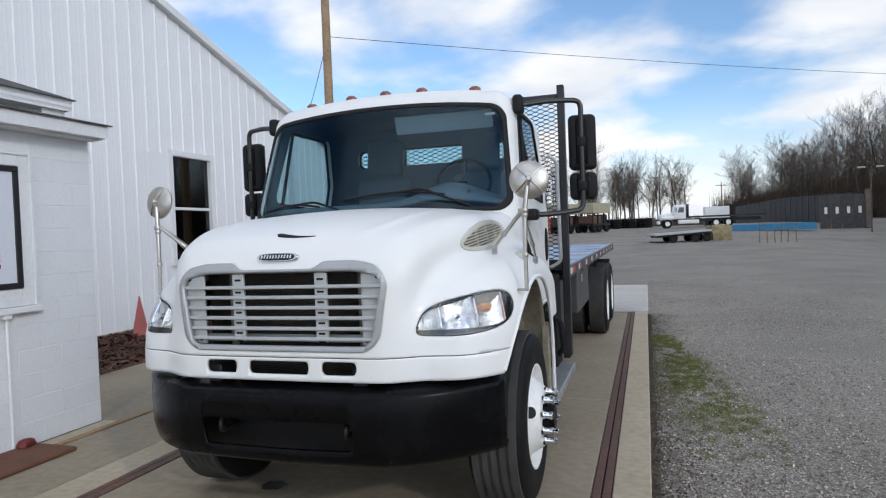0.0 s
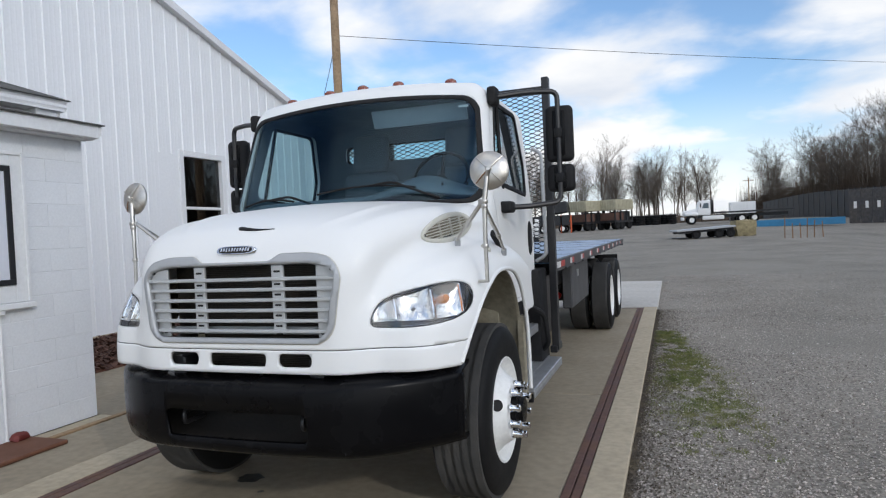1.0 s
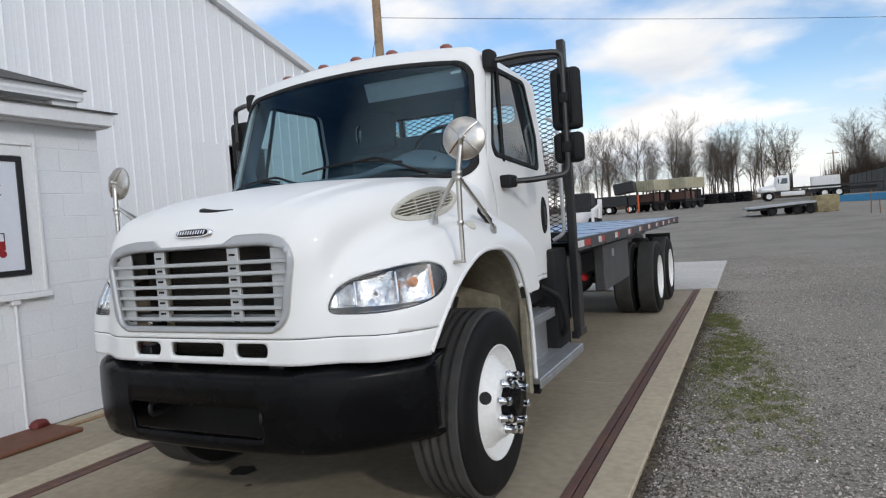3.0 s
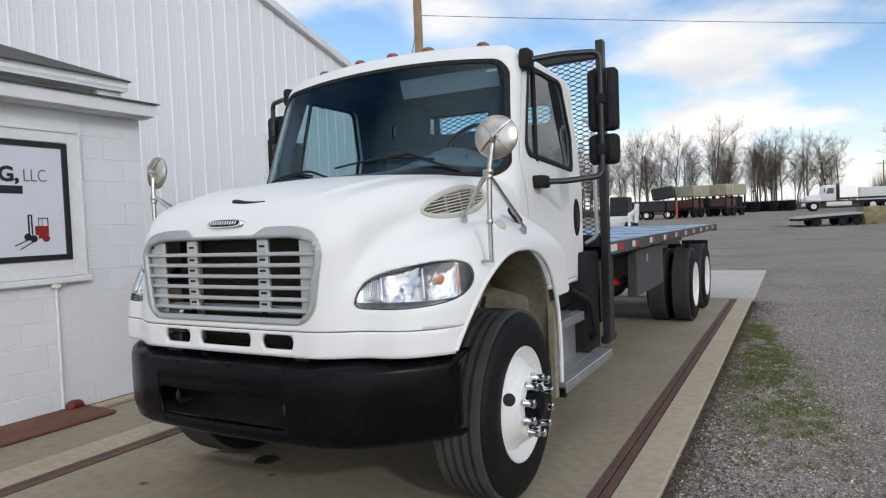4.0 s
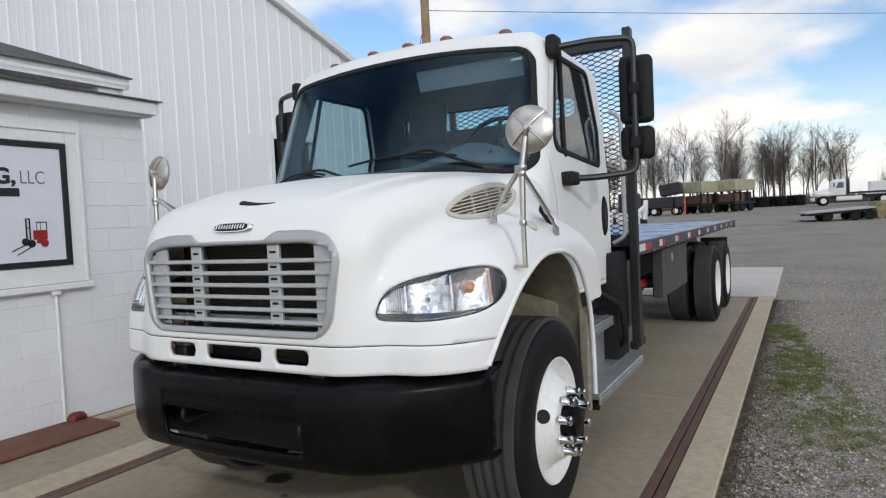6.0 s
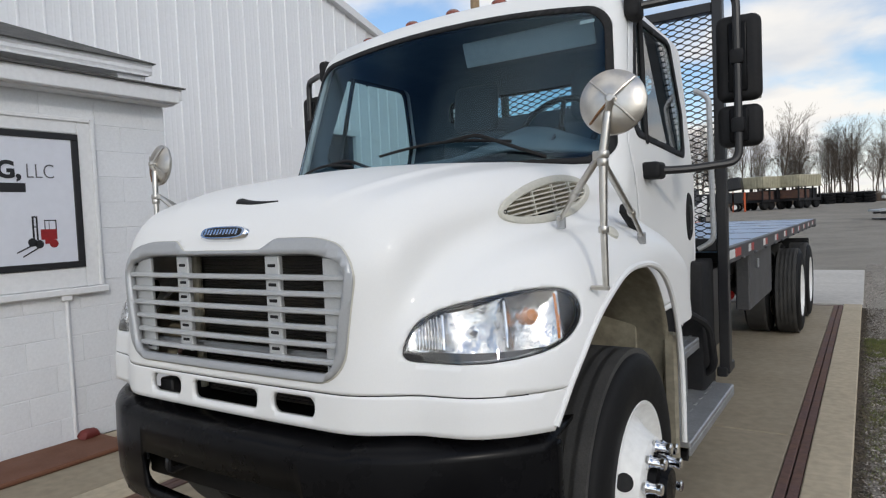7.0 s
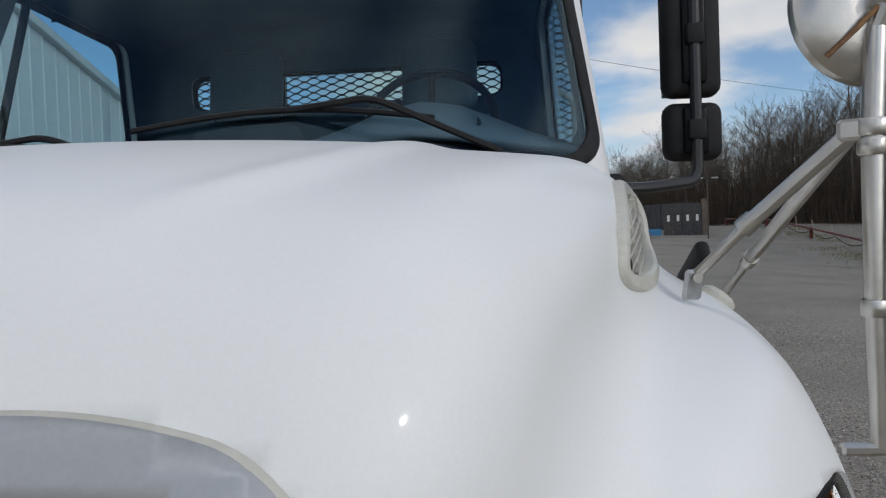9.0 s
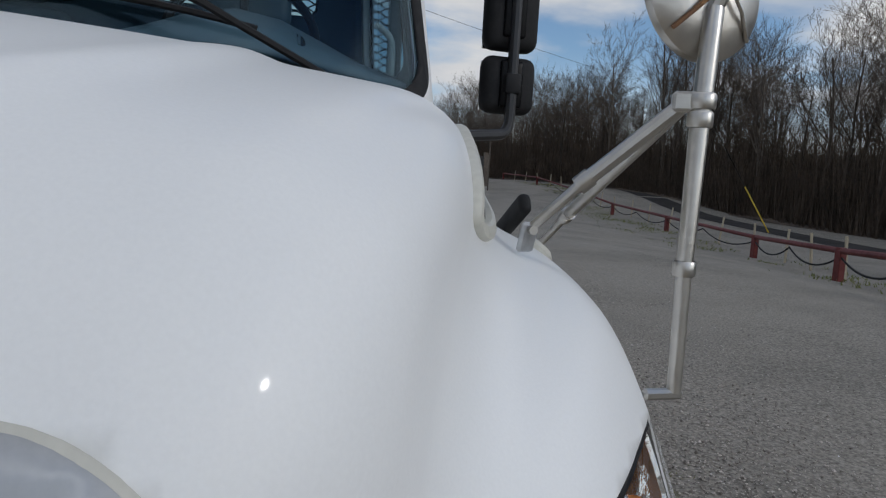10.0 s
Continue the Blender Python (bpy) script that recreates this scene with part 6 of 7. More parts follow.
# window surround behind the sign
TR0, TR1, TZ0, TZ1 = SY0 - 0.13, 1.245, 1.165, 2.43
for lo, hi in (((TR0, TZ0), (SY0 - 0.003, TZ1)), ((SY1 + 0.003, TZ0), (TR1, TZ1)), ((SY0 - 0.003, SZ1 + 0.003), (SY1 + 0.003, TZ1)), ((SY0 - 0.003, TZ0), (SY1 + 0.003, SZ0 - 0.003))):
    part("window_frame", box((OX + 0.002, lo[0], lo[1]), (OX + 0.030, hi[0], hi[1]), 0.006), TRIM_WHITE, lot)
for lo, hi in (((TR1 - 0.03, TZ0), (TR1, TZ1)), ((TR0, TZ1 - 0.03), (TR1 - 0.032, TZ1))):
    part("frame_bead", box((OX + 0.030, lo[0], lo[1]), (OX + 0.044, hi[0], hi[1]), 0.004), TRIM_WHITE, lot)
part("window_sill", box((OX + 0.002, TR0, TZ0 - 0.055), (OX + 0.06, TR1 + 0.03, TZ0 - 0.003), 0.008), TRIM_WHITE, lot)
conduit = thing("conduit", "white painted conduit on the office wall", "pipe")
tube("pipe", [(OX + 0.022, 0.965, 0.03), (OX + 0.022, 0.965, 1.11)], 0.014, TRIM_WHITE, conduit, 10)
part("pipe_box", box((OX + 0.0, 0.925, 1.07), (OX + 0.05, 1.0, 1.14), 0.008), TRIM_WHITE, conduit)
mat_board = tagged(part("door_mat", box((-3.10, -2.4, 0.001), (-2.62, 1.13, 0.035), 0.01), BROWN_MAT), "brown rubber ramp mat along the office wall", "mat")
bm = bmesh.new()
bmesh.ops.create_uvsphere(bm, u_segments=14, v_segments=8, radius=0.055, matrix=Matrix.Translation((-3.04, 1.03, 0.055)) @ Matrix.Diagonal((1, 1.4, 0.8, 1)))
for v in bm.verts:
    v.co += Vector((noise.noise(v.co * 22), noise.noise(v.co * 22 + Vector((3, 0, 0))), noise.noise(v.co * 22 + Vector((0, 7, 0))))) * 0.018
tagged(part("rag", bm, MAROON), "small dark red rag on the brown mat", "rag")

# ---- roofs of the office ----
roof = thing("office_roof", "grey shingle roof with white gutter and fascia", "roof", kind="structure")
part("fascia", box((-2.99, -9.0, 2.615), (-2.93, 1.90, 2.735), 0.006), TRIM_WHITE, roof)
part("soffit", box((OX - 0.01, -9.0, 2.605), (-2.991, 1.90, 2.63), 0.003), TRIM_WHITE, roof)
part("fascia_end", box((-3.75, 1.902, 2.64), (-2.93, 1.93, 2.765), 0.006), TRIM_WHITE, roof)
solid(mesh_object("lower_roof", [(-2.90, -9.0, 2.742), (-2.90, 1.945, 2.742), (-3.85, 1.945, 2.84), (-3.85, -9.0, 2.84)], [(0, 1, 2, 3)], SHINGLE, roof, "", False), 0.012)
part("upper_wall", box((-3.75, -9.0, 2.78), (-3.55, 1.88, 2.99)), TRIM_WHITE, roof)
gut = [(0.0, 0.0), (0.10, 0.0), (0.115, 0.03), (0.105, 0.06), (0.125, 0.10), (0.118, 0.105), (0.0, 0.105)]
verts = [(-3.50 + a, yy, 2.93 + b) for yy in (-9.0, 1.965) for a, b in gut]
n = len(gut)
mesh_object("gutter", verts, [(k, (k + 1) % n, n + (k + 1) % n, n + k) for k in range(n)] + [tuple(range(n - 1, -1, -1)), tuple(n + k for k in range(n))], TRIM_WHITE, roof, "white aluminium gutter", False)
solid(mesh_object("upper_roof", [(-3.36, -9.0, 3.03), (-3.36, 1.99, 3.03), (-7.4, -0.4, 4.55), (-7.4, -9.0, 4.55)], [(0, 1, 2, 3)], SHINGLE, roof, "grey asphalt shingles", False), 0.012)
solid(mesh_object("hip_roof", [(-3.36, 1.99, 3.03), (-7.45, 1.99, 3.03), (-7.4, -0.4, 4.55)], [(0, 1, 2)], SHINGLE, roof, "", False), 0.012)
part("upper_soffit", box((-3.75, -9.0, 2.915), (-3.38, 1.93, 2.93)), TRIM_WHITE, roof)
tube("downspout_stub", [(-3.45, 1.90, 2.93), (-3.45, 1.90, 2.87)], 0.03, TRIM_WHITE, roof, 10)

# ---- leaf bed and red post ----
bed_box = tagged(part("leaf_bed", box((-7.46, 2.3, -0.05), (-4.9, 14.0, 0.03), 0.02), LEAVES), "brown mulch bed along the metal building", "flower bed", kind="structure")
lv, lf = [], []
for _ in range(5200):
    x, yy = rnd.uniform(-7.4, -4.85), rnd.uniform(2.4, 10.0)
    z = 0.035 + 0.10 * max(0, 1 - abs(x + 6.3) / 1.2) * rnd.random()
    r, a = rnd.uniform(0.03, 0.075), rnd.uniform(0, 6.28)
    k = len(lv)
    for q in range(4):
        b = a + q * math.pi / 2
        lv.append((x + r * math.cos(b) * (1 if q % 2 else 0.55), yy + r * math.sin(b) * (1 if q % 2 else 0.55), z + rnd.uniform(-0.03, 0.04)))
    lf += [(k, k + 1, k + 2), (k, k + 2, k + 3)]
tagged(mesh_object("leaves", lv, lf, LEAVES, None, "", False), "fallen dry brown leaves", "leaves", kind="stuff")
v, f = lathe_data([(0.0, 0.24), (0.02, 0.24), (0.03, 0.20), (0.75, 0.012), (0.76, 0.0)], 4, "z", (-6.45, 6.0, 0.02))
tagged(mesh_object("marker_post", v, f, RED_PAINT, None, "", False), "red pointed marker standing in the leaf bed", "marker")

# ---- utility poles and wires ----
def gz_at(x, y):
    return float(ground_height(x, y))


def utility_pole(x, y, tall, r, label, arms=True):
    p = thing("utility_pole", label, "pole", (x, y, gz_at(x, y)))
    tube("pole_shaft", [(0, 0, -0.1), (0, 0, tall * 0.5), (0, 0, tall)], [r, r * 0.9, r * 0.75], POLE_WOOD, p, 14)
    if arms:
        part("crossarm", box((-1.1, -0.06, tall - 0.7), (1.1, 0.06, tall - 0.58), 0.01), POLE_WOOD, p)
        for dx in (-1.0, -0.4, 0.4, 1.0):
            lathe("insulator", [(0, 0.03), (0.1, 0.05), (0.14, 0.02), (0.14, 0)], ALU, p, 8, "z", (dx, 0, tall - 0.58))
    return p


def wire(a, b, sag, r, label):
    a, b = np.array(a, float), np.array(b, float)
    pts = [a + (b - a) * s - np.array([0, 0, 4 * sag * s * (1 - s)]) for s in np.linspace(0, 1, 24)]
    ob = tube("wire", pts, r, MATTE_BLACK, None, 5)
    return tagged(ob, label, "cable")


utility_pole(-5.42, 11.3, 11.0, 0.115, "weathered wooden utility pole beside the metal building", False)
wire((-5.36, 11.3, 6.48), (20.1, 33.7, 7.6), 0.22, 0.007, "thin black overhead wire from the wooden pole")
wire((-5.45, 11.3, 6.3), (-7.4, 13.5, 4.8), 0.15, 0.008, "thin service wire to the metal building")
for x, y, h in ((17.8, 150.0, 9.0), (11.5, 175.0, 8.0)):
    utility_pole(x, y, h, 0.14, "distant utility pole with crossarm", True)
utility_pole(29.5, 41.0, 9.5, 0.15, "wooden pole at the edge of the wood", False)
tagged(tube("guy_wire", [(29.6, 40.5, 7.2), (31.9, 35.8, -0.95)], 0.015, MATTE_BLACK), "steel guy wire of the pole", "cable")
tagged(tube("guy_guard", [(31.05, 37.5, 2.0), (31.9, 35.8, -0.95)], 0.045, YELLOW), "yellow plastic guard on the guy wire", "guard")

# ---- red pipe fence along the road ----
fence = thing("pipe_fence", "faded red pipe fence along the road", "fence")
posts = [(11.0, 6.0), (15.6, 14.2), (19.5, 22.2), (23.0, 33.9), (25.8, 45.7), (27.8, 57.5), (30.0, 72.0), (32.0, 90.0)]
for x, y in posts:
    z = gz_at(x, y)
    part("post", box((x - 0.11, y - 0.11, z - 0.1), (x + 0.11, y + 0.11, z + 0.95), 0.02), MAROON, fence)
for (x0, y0), (x1, y1) in zip(posts, posts[1:]):
    z0, z1 = gz_at(x0, y0), gz_at(x1, y1)
    tube("rail", [(x0, y0, z0 + 0.86), (x1, y1, z1 + 0.86)], 0.085, MAROON, fence, 8)
    for k in range(2):
        s0, s1 = k / 2, (k + 1) / 2
        a = np.array([x0, y0, z0 + 0.7]) + (np.array([x1, y1, z1 + 0.7]) - np.array([x0, y0, z0 + 0.7])) * s0
        b = np.array([x0, y0, z0 + 0.7]) + (np.array([x1, y1, z1 + 0.7]) - np.array([x0, y0, z0 + 0.7])) * s1
        tube("chain", [a + (b - a) * s - np.array([0, 0, 1.6 * s * (1 - s)]) for s in np.linspace(0, 1, 12)], 0.03, MATTE_BLACK, fence, 5)
for i, (x, y) in enumerate(posts[:-1]):
    for k in range(3):
        s = (k + 0.5) / 3
        px, py = x + (posts[i + 1][0] - x) * s + 1.0, y + (posts[i + 1][1] - y) * s
        stake = tube("stake", [(px, py, gz_at(px, py)), (px + rnd.uniform(-0.2, 0.2), py, gz_at(px, py) + 1.35)], 0.05, CONCRETE_PALE, fence, 5)
road_v, road_f = [], []
for i, y in enumerate(np.linspace(-60, 170, 47)):
    c = 16.5 + 0.235 * y if y > 0 else 16.5 + 0.5 * y
    road_v += [(c + 6.5, y, gz_at(c + 6.5, y) + 0.02), (c + 9.5, y, gz_at(c + 9.5, y) + 0.02)]
    if i:
        road_f.append((2 * i - 2, 2 * i - 1, 2 * i + 1, 2 * i))
tagged(mesh_object("road", road_v, road_f, ASPHALT, None, "", False), "grey country road behind the red fence", "road", kind="structure")
verge_v, verge_f = [], []
for _ in range(9000):
    s = rnd.random()
    y = -5 + 85 * s
    x = 13.5 + 0.25 * y + rnd.gauss(0, 1.3)
    if noise.noise(Vector((x * 0.4, y * 0.25, 2))) < 0.0:
        continue
    h, a, k = rnd.uniform(0.05, 0.14), rnd.uniform(0, 6.28), len(verge_v)
    z = gz_at(x, y) - 0.01
    verge_v += [(x - 0.03 * math.cos(a), y - 0.03 * math.sin(a), z), (x + 0.03 * math.cos(a), y + 0.03 * math.sin(a), z), (x + rnd.gauss(0, 0.05), y + rnd.gauss(0, 0.05), z + h)]
    verge_f.append((k, k + 1, k + 2))
tagged(mesh_object("verge_grass", verge_v, verge_f, GRASS, None, "", False), "ragged grass verge before the red fence", "grass", kind="stuff")


# ---- bare trees ----
def tree_parts(seed, tall, spread, trunk_r, bare=0.33):
    """Branch runs of one leafless tree: those of the trunk and limbs, and those of the twigs."""
    r = random.Random(seed)
    limbs, twigs = [], []

    def grow(p, way, length, radius, depth):
        pts, w = [p], way.normalized()
        n = 4 if depth else 7
        for _ in range(n):
            w = (w + Vector((r.gauss(0, 0.13), r.gauss(0, 0.13), r.gauss(0.05, 0.10))) * (1.0 if depth else 0.35)).normalized()
            pts.append(pts[-1] + w * (length / n))
        radii = [max(0.007, radius * (1 - 0.75 * i / n)) for i in range(n + 1)]
        (limbs if depth < 2 else twigs).append((pts, radii, 6 if depth == 0 else 4 if depth == 1 else 3))
        if depth >= 4:
            return
        count = (13, 6, 5, 3)[depth]
        for k in range(count):
            s = bare + (1 - bare) * (k + r.random()) / count if depth == 0 else 0.2 + 0.8 * (k + r.random()) / count
            i = min(n - 1, int(s * n))
            q = pts[i].lerp(pts[i + 1], s * n - i)
            a = r.uniform(0, 6.28)
            side = Vector((math.cos(a), math.sin(a), 0))
            if depth:
                side = (side - w * side.dot(w)).normalized()
            lean = r.uniform(0.65, 1.25) * spread
            child = (w * (1.0 - 0.3 * lean) + side * lean + Vector((0, 0, 0.10))).normalized()
            grow(q, child, length * r.uniform(0.34, 0.50) * (1.15 - 0.5 * s if depth == 0 else 1.15), radii[i] * r.uniform(0.38, 0.55), depth + 1)

    grow(Vector((0, 0, -0.2)), Vector((r.gauss(0, 0.03), r.gauss(0, 0.03), 1)), tall, trunk_r, 0)
    return limbs, twigs


def runs_mesh(name, runs):
    verts, faces = [], []
    for pts, radii, sides in runs:
        v, f = tube_data([tuple(p) for p in pts], radii, sides, False, False)
        k = len(verts)
        verts += v
        faces += [tuple(k + q for q in ff) for ff in f]
    me = bpy.data.meshes.new(name)
    me.from_pydata([tuple(map(float, v)) for v in verts], [], faces)
    me.materials.append(BARK)
    me.shade_smooth()
    return me


def make_tree(seed, tall, spread, r, label, at):
    limbs, twigs = tree_parts(seed, tall, spread, r)
    t = thing("tree", label, "tree", at)
    for name, runs in (("trunk", limbs), ("crown", twigs)):
        ob = new(name, runs_mesh(name, runs))
        ob.parent = t
    return t


KINDS = [(11, 10.5, 0.62, 0.17), (12, 11.5, 0.58, 0.18), (13, 9.5, 0.70, 0.14), (14, 11.0, 0.50, 0.16), (15, 12.0, 0.62, 0.20), (16, 8.5, 0.60, 0.11)]
stock = []
for i, (seed, tall, spread, r) in enumerate(KINDS):
    x = -33 + i * 6.1
    stock.append(make_tree(seed, tall, spread, r, "tall bare deciduous tree in winter", (x, 108 + 3 * (i % 2), gz_at(x, 108))))


def plant(x, y, k, size, turn):
    t = copy_thing(stock[k], Matrix.Translation((x, y, gz_at(x, y))) @ Matrix.Rotation(turn, 4, "Z"))
    t.scale = (size, size, size * rnd.uniform(0.9, 1.1))


for i in range(84):
    plant(rnd.uniform(-44, 9), rnd.uniform(104, 128), rnd.randrange(6), rnd.uniform(0.55, 0.92), rnd.uniform(0, 6.28))


def wood_edge(y):
    return 36.5 + 0.10 * min(y, 60) - 0.17 * max(0.0, y - 60)


for i in range(206):
    y = -6 + 180 * (i + rnd.random()) / 206
    x = wood_edge(y) + 26 * rnd.random() ** 1.4
    plant(x, y, rnd.randrange(6), rnd.uniform(1.0, 1.55) * (1 - 0.13 * min(1, max(0, (y - 50) / 40))), rnd.uniform(0, 6.28))
# brush under the wood
bv, bf = [], []
for _ in range(95000):
    y = -12 + 205 * rnd.random()
    d = rnd.random()
    x = wood_edge(y) - 1.0 + 24 * d
    h = rnd.uniform(1.2, 4.0) + 7.5 * rnd.random() ** 2.2
    z = gz_at(x, y)
    a, k, w = rnd.uniform(0, 6.28), len(bv), rnd.uniform(0.02, 0.07)
    lx, ly = rnd.gauss(0, 0.5), rnd.gauss(0, 0.5)
    bv += [(x - w, y, z), (x + w, y, z), (x + lx, y + ly, z + h), (x, y - w, z), (x, y + w, z), (x + lx, y + ly, z + h)]
    bf += [(k, k + 1, k + 2), (k + 3, k + 4, k + 5)]
for _ in range(9000):
    x, y = rnd.uniform(-65, 11), rnd.uniform(102, 130)
    h, a, k, w = rnd.uniform(0.5, 1.9), rnd.uniform(0, 6.28), len(bv), rnd.uniform(0.05, 0.12)
    z = gz_at(x, y)
    bv += [(x - w, y, z), (x + w, y, z), (x + rnd.gauss(0, 0.4), y + rnd.gauss(0, 0.3), z + h)]
    bf.append((k, k + 1, k + 2))
tagged(mesh_object("undergrowth", bv, bf, BRUSH, None, "", False), "dense brown winter undergrowth of the wood", "bushes", kind="stuff")
# the wood's floor rises as a leafy bank
bank_v, bank_f = [], []
n = 6
for i, y in enumerate(np.linspace(-30, 200, 40)):
    for k in range(n):
        d = k / (n - 1)
        x = wood_edge(y) - 1.5 + 60 * d
        bank_v.append((x, y, gz_at(x, y) + 0.02 + 7.5 * d + 0.4 * noise.noise(Vector((x * 0.2, y * 0.2, 0)))))
    if i:
        for k in range(n - 1):
            a = (i - 1) * n + k
            bank_f.append((a, a + 1, a + n + 1, a + n))
tagged(mesh_object("wooded_bank", bank_v, bank_f, BRUSH, None), "brown leaf-covered bank under the bare wood", "ground", kind="structure")


# ---- far vehicles and stock ----
def far_wheel(parent, x, y, r, wide, mat_rim=RIM):
    w = lathe("wheel", [(-wide / 2, r * 0.55), (-wide / 2, r * 0.92), (-wide * 0.35, r), (wide * 0.35, r), (wide / 2, r * 0.92), (wide / 2, r * 0.55)], RUBBER, parent, 20, "y", (x, y, r))
    lathe("rim", [(-wide * 0.45, 0.0), (-wide * 0.35, r * 0.35), (-wide * 0.5, r * 0.58)], mat_rim, w, 16, "y", (x, y, r))
    lathe("rim", [(wide * 0.45, 0.0), (wide * 0.35, r * 0.35), (wide * 0.5, r * 0.58)], mat_rim, w, 16, "y", (x, y, r))


def far_truck(x, y, turn):
    t = thing("white_truck", "distant white flatbed truck parked broadside", "truck", (x, y, gz_at(x, y)))
    t.rotation_euler = (0, 0, turn)
    hood_shape = box((-3.95, -0.85, 0.95), (-2.35, 0.85, 1.80), 0.20, None, 3)
    for v in hood_shape.verts:
        if v.co.z > 1.3:
            v.co.z -= 0.22 * max(0.0, (-2.4 - v.co.x) / 1.5)
    part("hood", hood_shape, WHITE, t)
    c = box((-2.55, -1.0, 1.0), (-1.0, 1.0, 2.66), 0.14, None, 3)
    for v in c.verts:
        if v.co.z > 1.75 and v.co.x < -1.9:
            v.co.x += (v.co.z - 1.75) * 0.40
    cabin = part("cab", c, WHITE, t)
    for side in (1, -1):
        bm = box((-1.92, 1.0 * side - 0.01, 1.78), (-1.22, 1.0 * side + 0.012, 2.36), 0.004)
        for v in bm.verts:
            if v.co.z > 2.0 and v.co.x < -1.5:
                v.co.x += 0.20
        part("side_window", bm, DASH, cabin)
        part("fender", box((-3.75, 0.70 * side, 0.95), (-2.35, 1.12 * side, 1.36), 0.16, None, 3), WHITE, t)
        part("mirror", box((-2.15, 1.16 * side, 1.85), (-2.05, 1.30 * side, 2.35), 0.03), MATTE_BLACK, cabin)
        for wx in (-3.05, 2.2, 3.5):
            far_wheel(t, wx, 0.98 * side, 0.5, 0.3)
    part("windscreen", box((-0.012, -0.85, -0.33), (0.012, 0.85, 0.33), 0.004, pose(-2.25, 0, 2.13, 0, 22, 0)), DASH, cabin)
    part("bumper", box((-4.1, -1.05, 0.50), (-3.85, 1.05, 0.85), 0.05, None, 2), WHITE, t)
    part("rack", box((-0.78, -1.1, 1.25), (-0.70, 1.1, 2.72), 0.01), BLACK_PAINT, t)
    part("exhaust", box((-0.95, 0.55, 1.2), (-0.83, 0.67, 2.95), 0.04, None, 2), ALU, t)
    part("deck", box((-0.8, -1.2, 1.15), (7.4, 1.2, 1.32), 0.01), BLACK_PAINT, t)
    part("frame", box((-2.4, -0.5, 0.65), (7.0, 0.5, 1.0), 0.01), BLACK_PAINT, t)
    part("tank", box((-1.9, -1.08, 0.45), (0.4, -0.60, 0.92), 0.12, None, 2), WHITE, t)
    return t


def flat_trailer(x, y, turn):
    t = thing("flat_trailer", "small grey flatbed trailer tilted on the gravel yard", "trailer", (x, y, gz_at(x, y)))
    t.rotation_euler = (0, 0, turn)
    tip = pose(0, 0, 0.62, 0, -3.0, 0)
    deck = part("deck", box((-2.3, -1.15, 0.0), (1.75, 1.15, 0.10), 0.015, tip), ALU, t)
    for k in range(10):
        part("plank", box((-2.25 + k * 0.40, -1.13, 0.10), (-1.88 + k * 0.40, 1.13, 0.125), 0.004, tip), ALU, deck)
    for sy in (-0.75, 0.75):
        part("beam", box((-2.1, sy - 0.06, -0.16), (1.7, sy + 0.06, 0.0), 0.01, tip), BLACK_PAINT, t)
    for wx in (-0.9, 0.65, 1.45):
        for side in (1, -1):
            far_wheel(t, wx, 0.85 * side, 0.30, 0.24, MATTE_BLACK)
    part("skid", box((-2.15, -0.9, 0.0), (-1.55, 0.9, 0.10), 0.01), BLACK_PAINT, t)


def container_trailer(x, y, turn, body, label, tall=1.15):
    t = thing("box_trailer", label, "trailer", (x, y, gz_at(x, y)))
    t.rotation_euler = (0, 0, turn)
    part("chassis", box((-1.8, -1.15, 0.75), (1.8, 1.15, 1.0), 0.01), BLACK_PAINT, t)
    part("crate_load", box((-1.6, -0.95, 1.0), (0.2, 0.95, 1.85), 0.03), RUSTY_RAIL, t)
    part("crate_load", box((0.35, -0.85, 1.0), (1.65, 0.85, 2.0), 0.03), BLACK_PAINT, t)
    for sx in (-1.7, -0.6, 0.6, 1.7):
        for sy in (-1.05, 1.05):
            part("stand", box((sx - 0.07, sy - 0.07, 1.0), (sx + 0.07, sy + 0.07, 2.15), 0.01), BLACK_PAINT, t)
    shell = part("container", box((-1.8, -1.2, 2.15), (1.8, 1.2, 2.15 + tall), 0.02), body, t)
    for k in range(13):
        xx = -1.75 + k * 0.275
        for side in (1, -1):
            part("corrugation", box((xx, 1.2 * side - 0.02, 2.22), (xx + 0.13, 1.2 * side + 0.035, 2.08 + tall), 0.01), body, shell)
    for k in range(7):
        yy = -1.05 + k * 0.32
        part("corrugation", box((-1.83, yy, 2.22), (-1.78, yy + 0.15, 2.08 + tall), 0.01), body, shell)
    for wx in (-1.3, -0.3, 1.2):
        for side in (1, -1):
            far_wheel(t, wx, 0.95 * side, 0.48, 0.3, MATTE_BLACK)
    return t


far_truck(7.2, 77.5, radians(4))
flat_trailer(4.35, 47.5, radians(14))
container_trailer(-6.9, 71.0, radians(62), CONTAINER, "cream container on a dark trailer chassis")
container_trailer(-3.9, 72.5, radians(62), CONTAINER, "cream container on a dark trailer chassis")
low = thing("black_trailer", "black equipment trailer parked in the yard", "trailer", (-10.6, 68.0, gz_at(-10, 68)))
part("deck", box((-2.4, -1.1, 0.8), (2.4, 1.1, 1.9), 0.06), BLACK_PAINT, low)
part("hopper", box((0.4, -1.0, 1.9), (2.5, 1.0, 3.1), 0.1, pose(0, 0, 0, 0, -8, 0)), BLACK_PAINT, low)
for wx in (-1.6, -0.5, 1.6):
    for side in (1, -1):
        far_wheel(low, wx, 0.95 * side, 0.45, 0.3)
lift_truck = thing("loader", "white and orange compact loader in the yard", "loader", (-6.9, 37.5, gz_at(-6.9, 37.5)))
lift_truck.scale = (1.3, 1.3, 1.3)
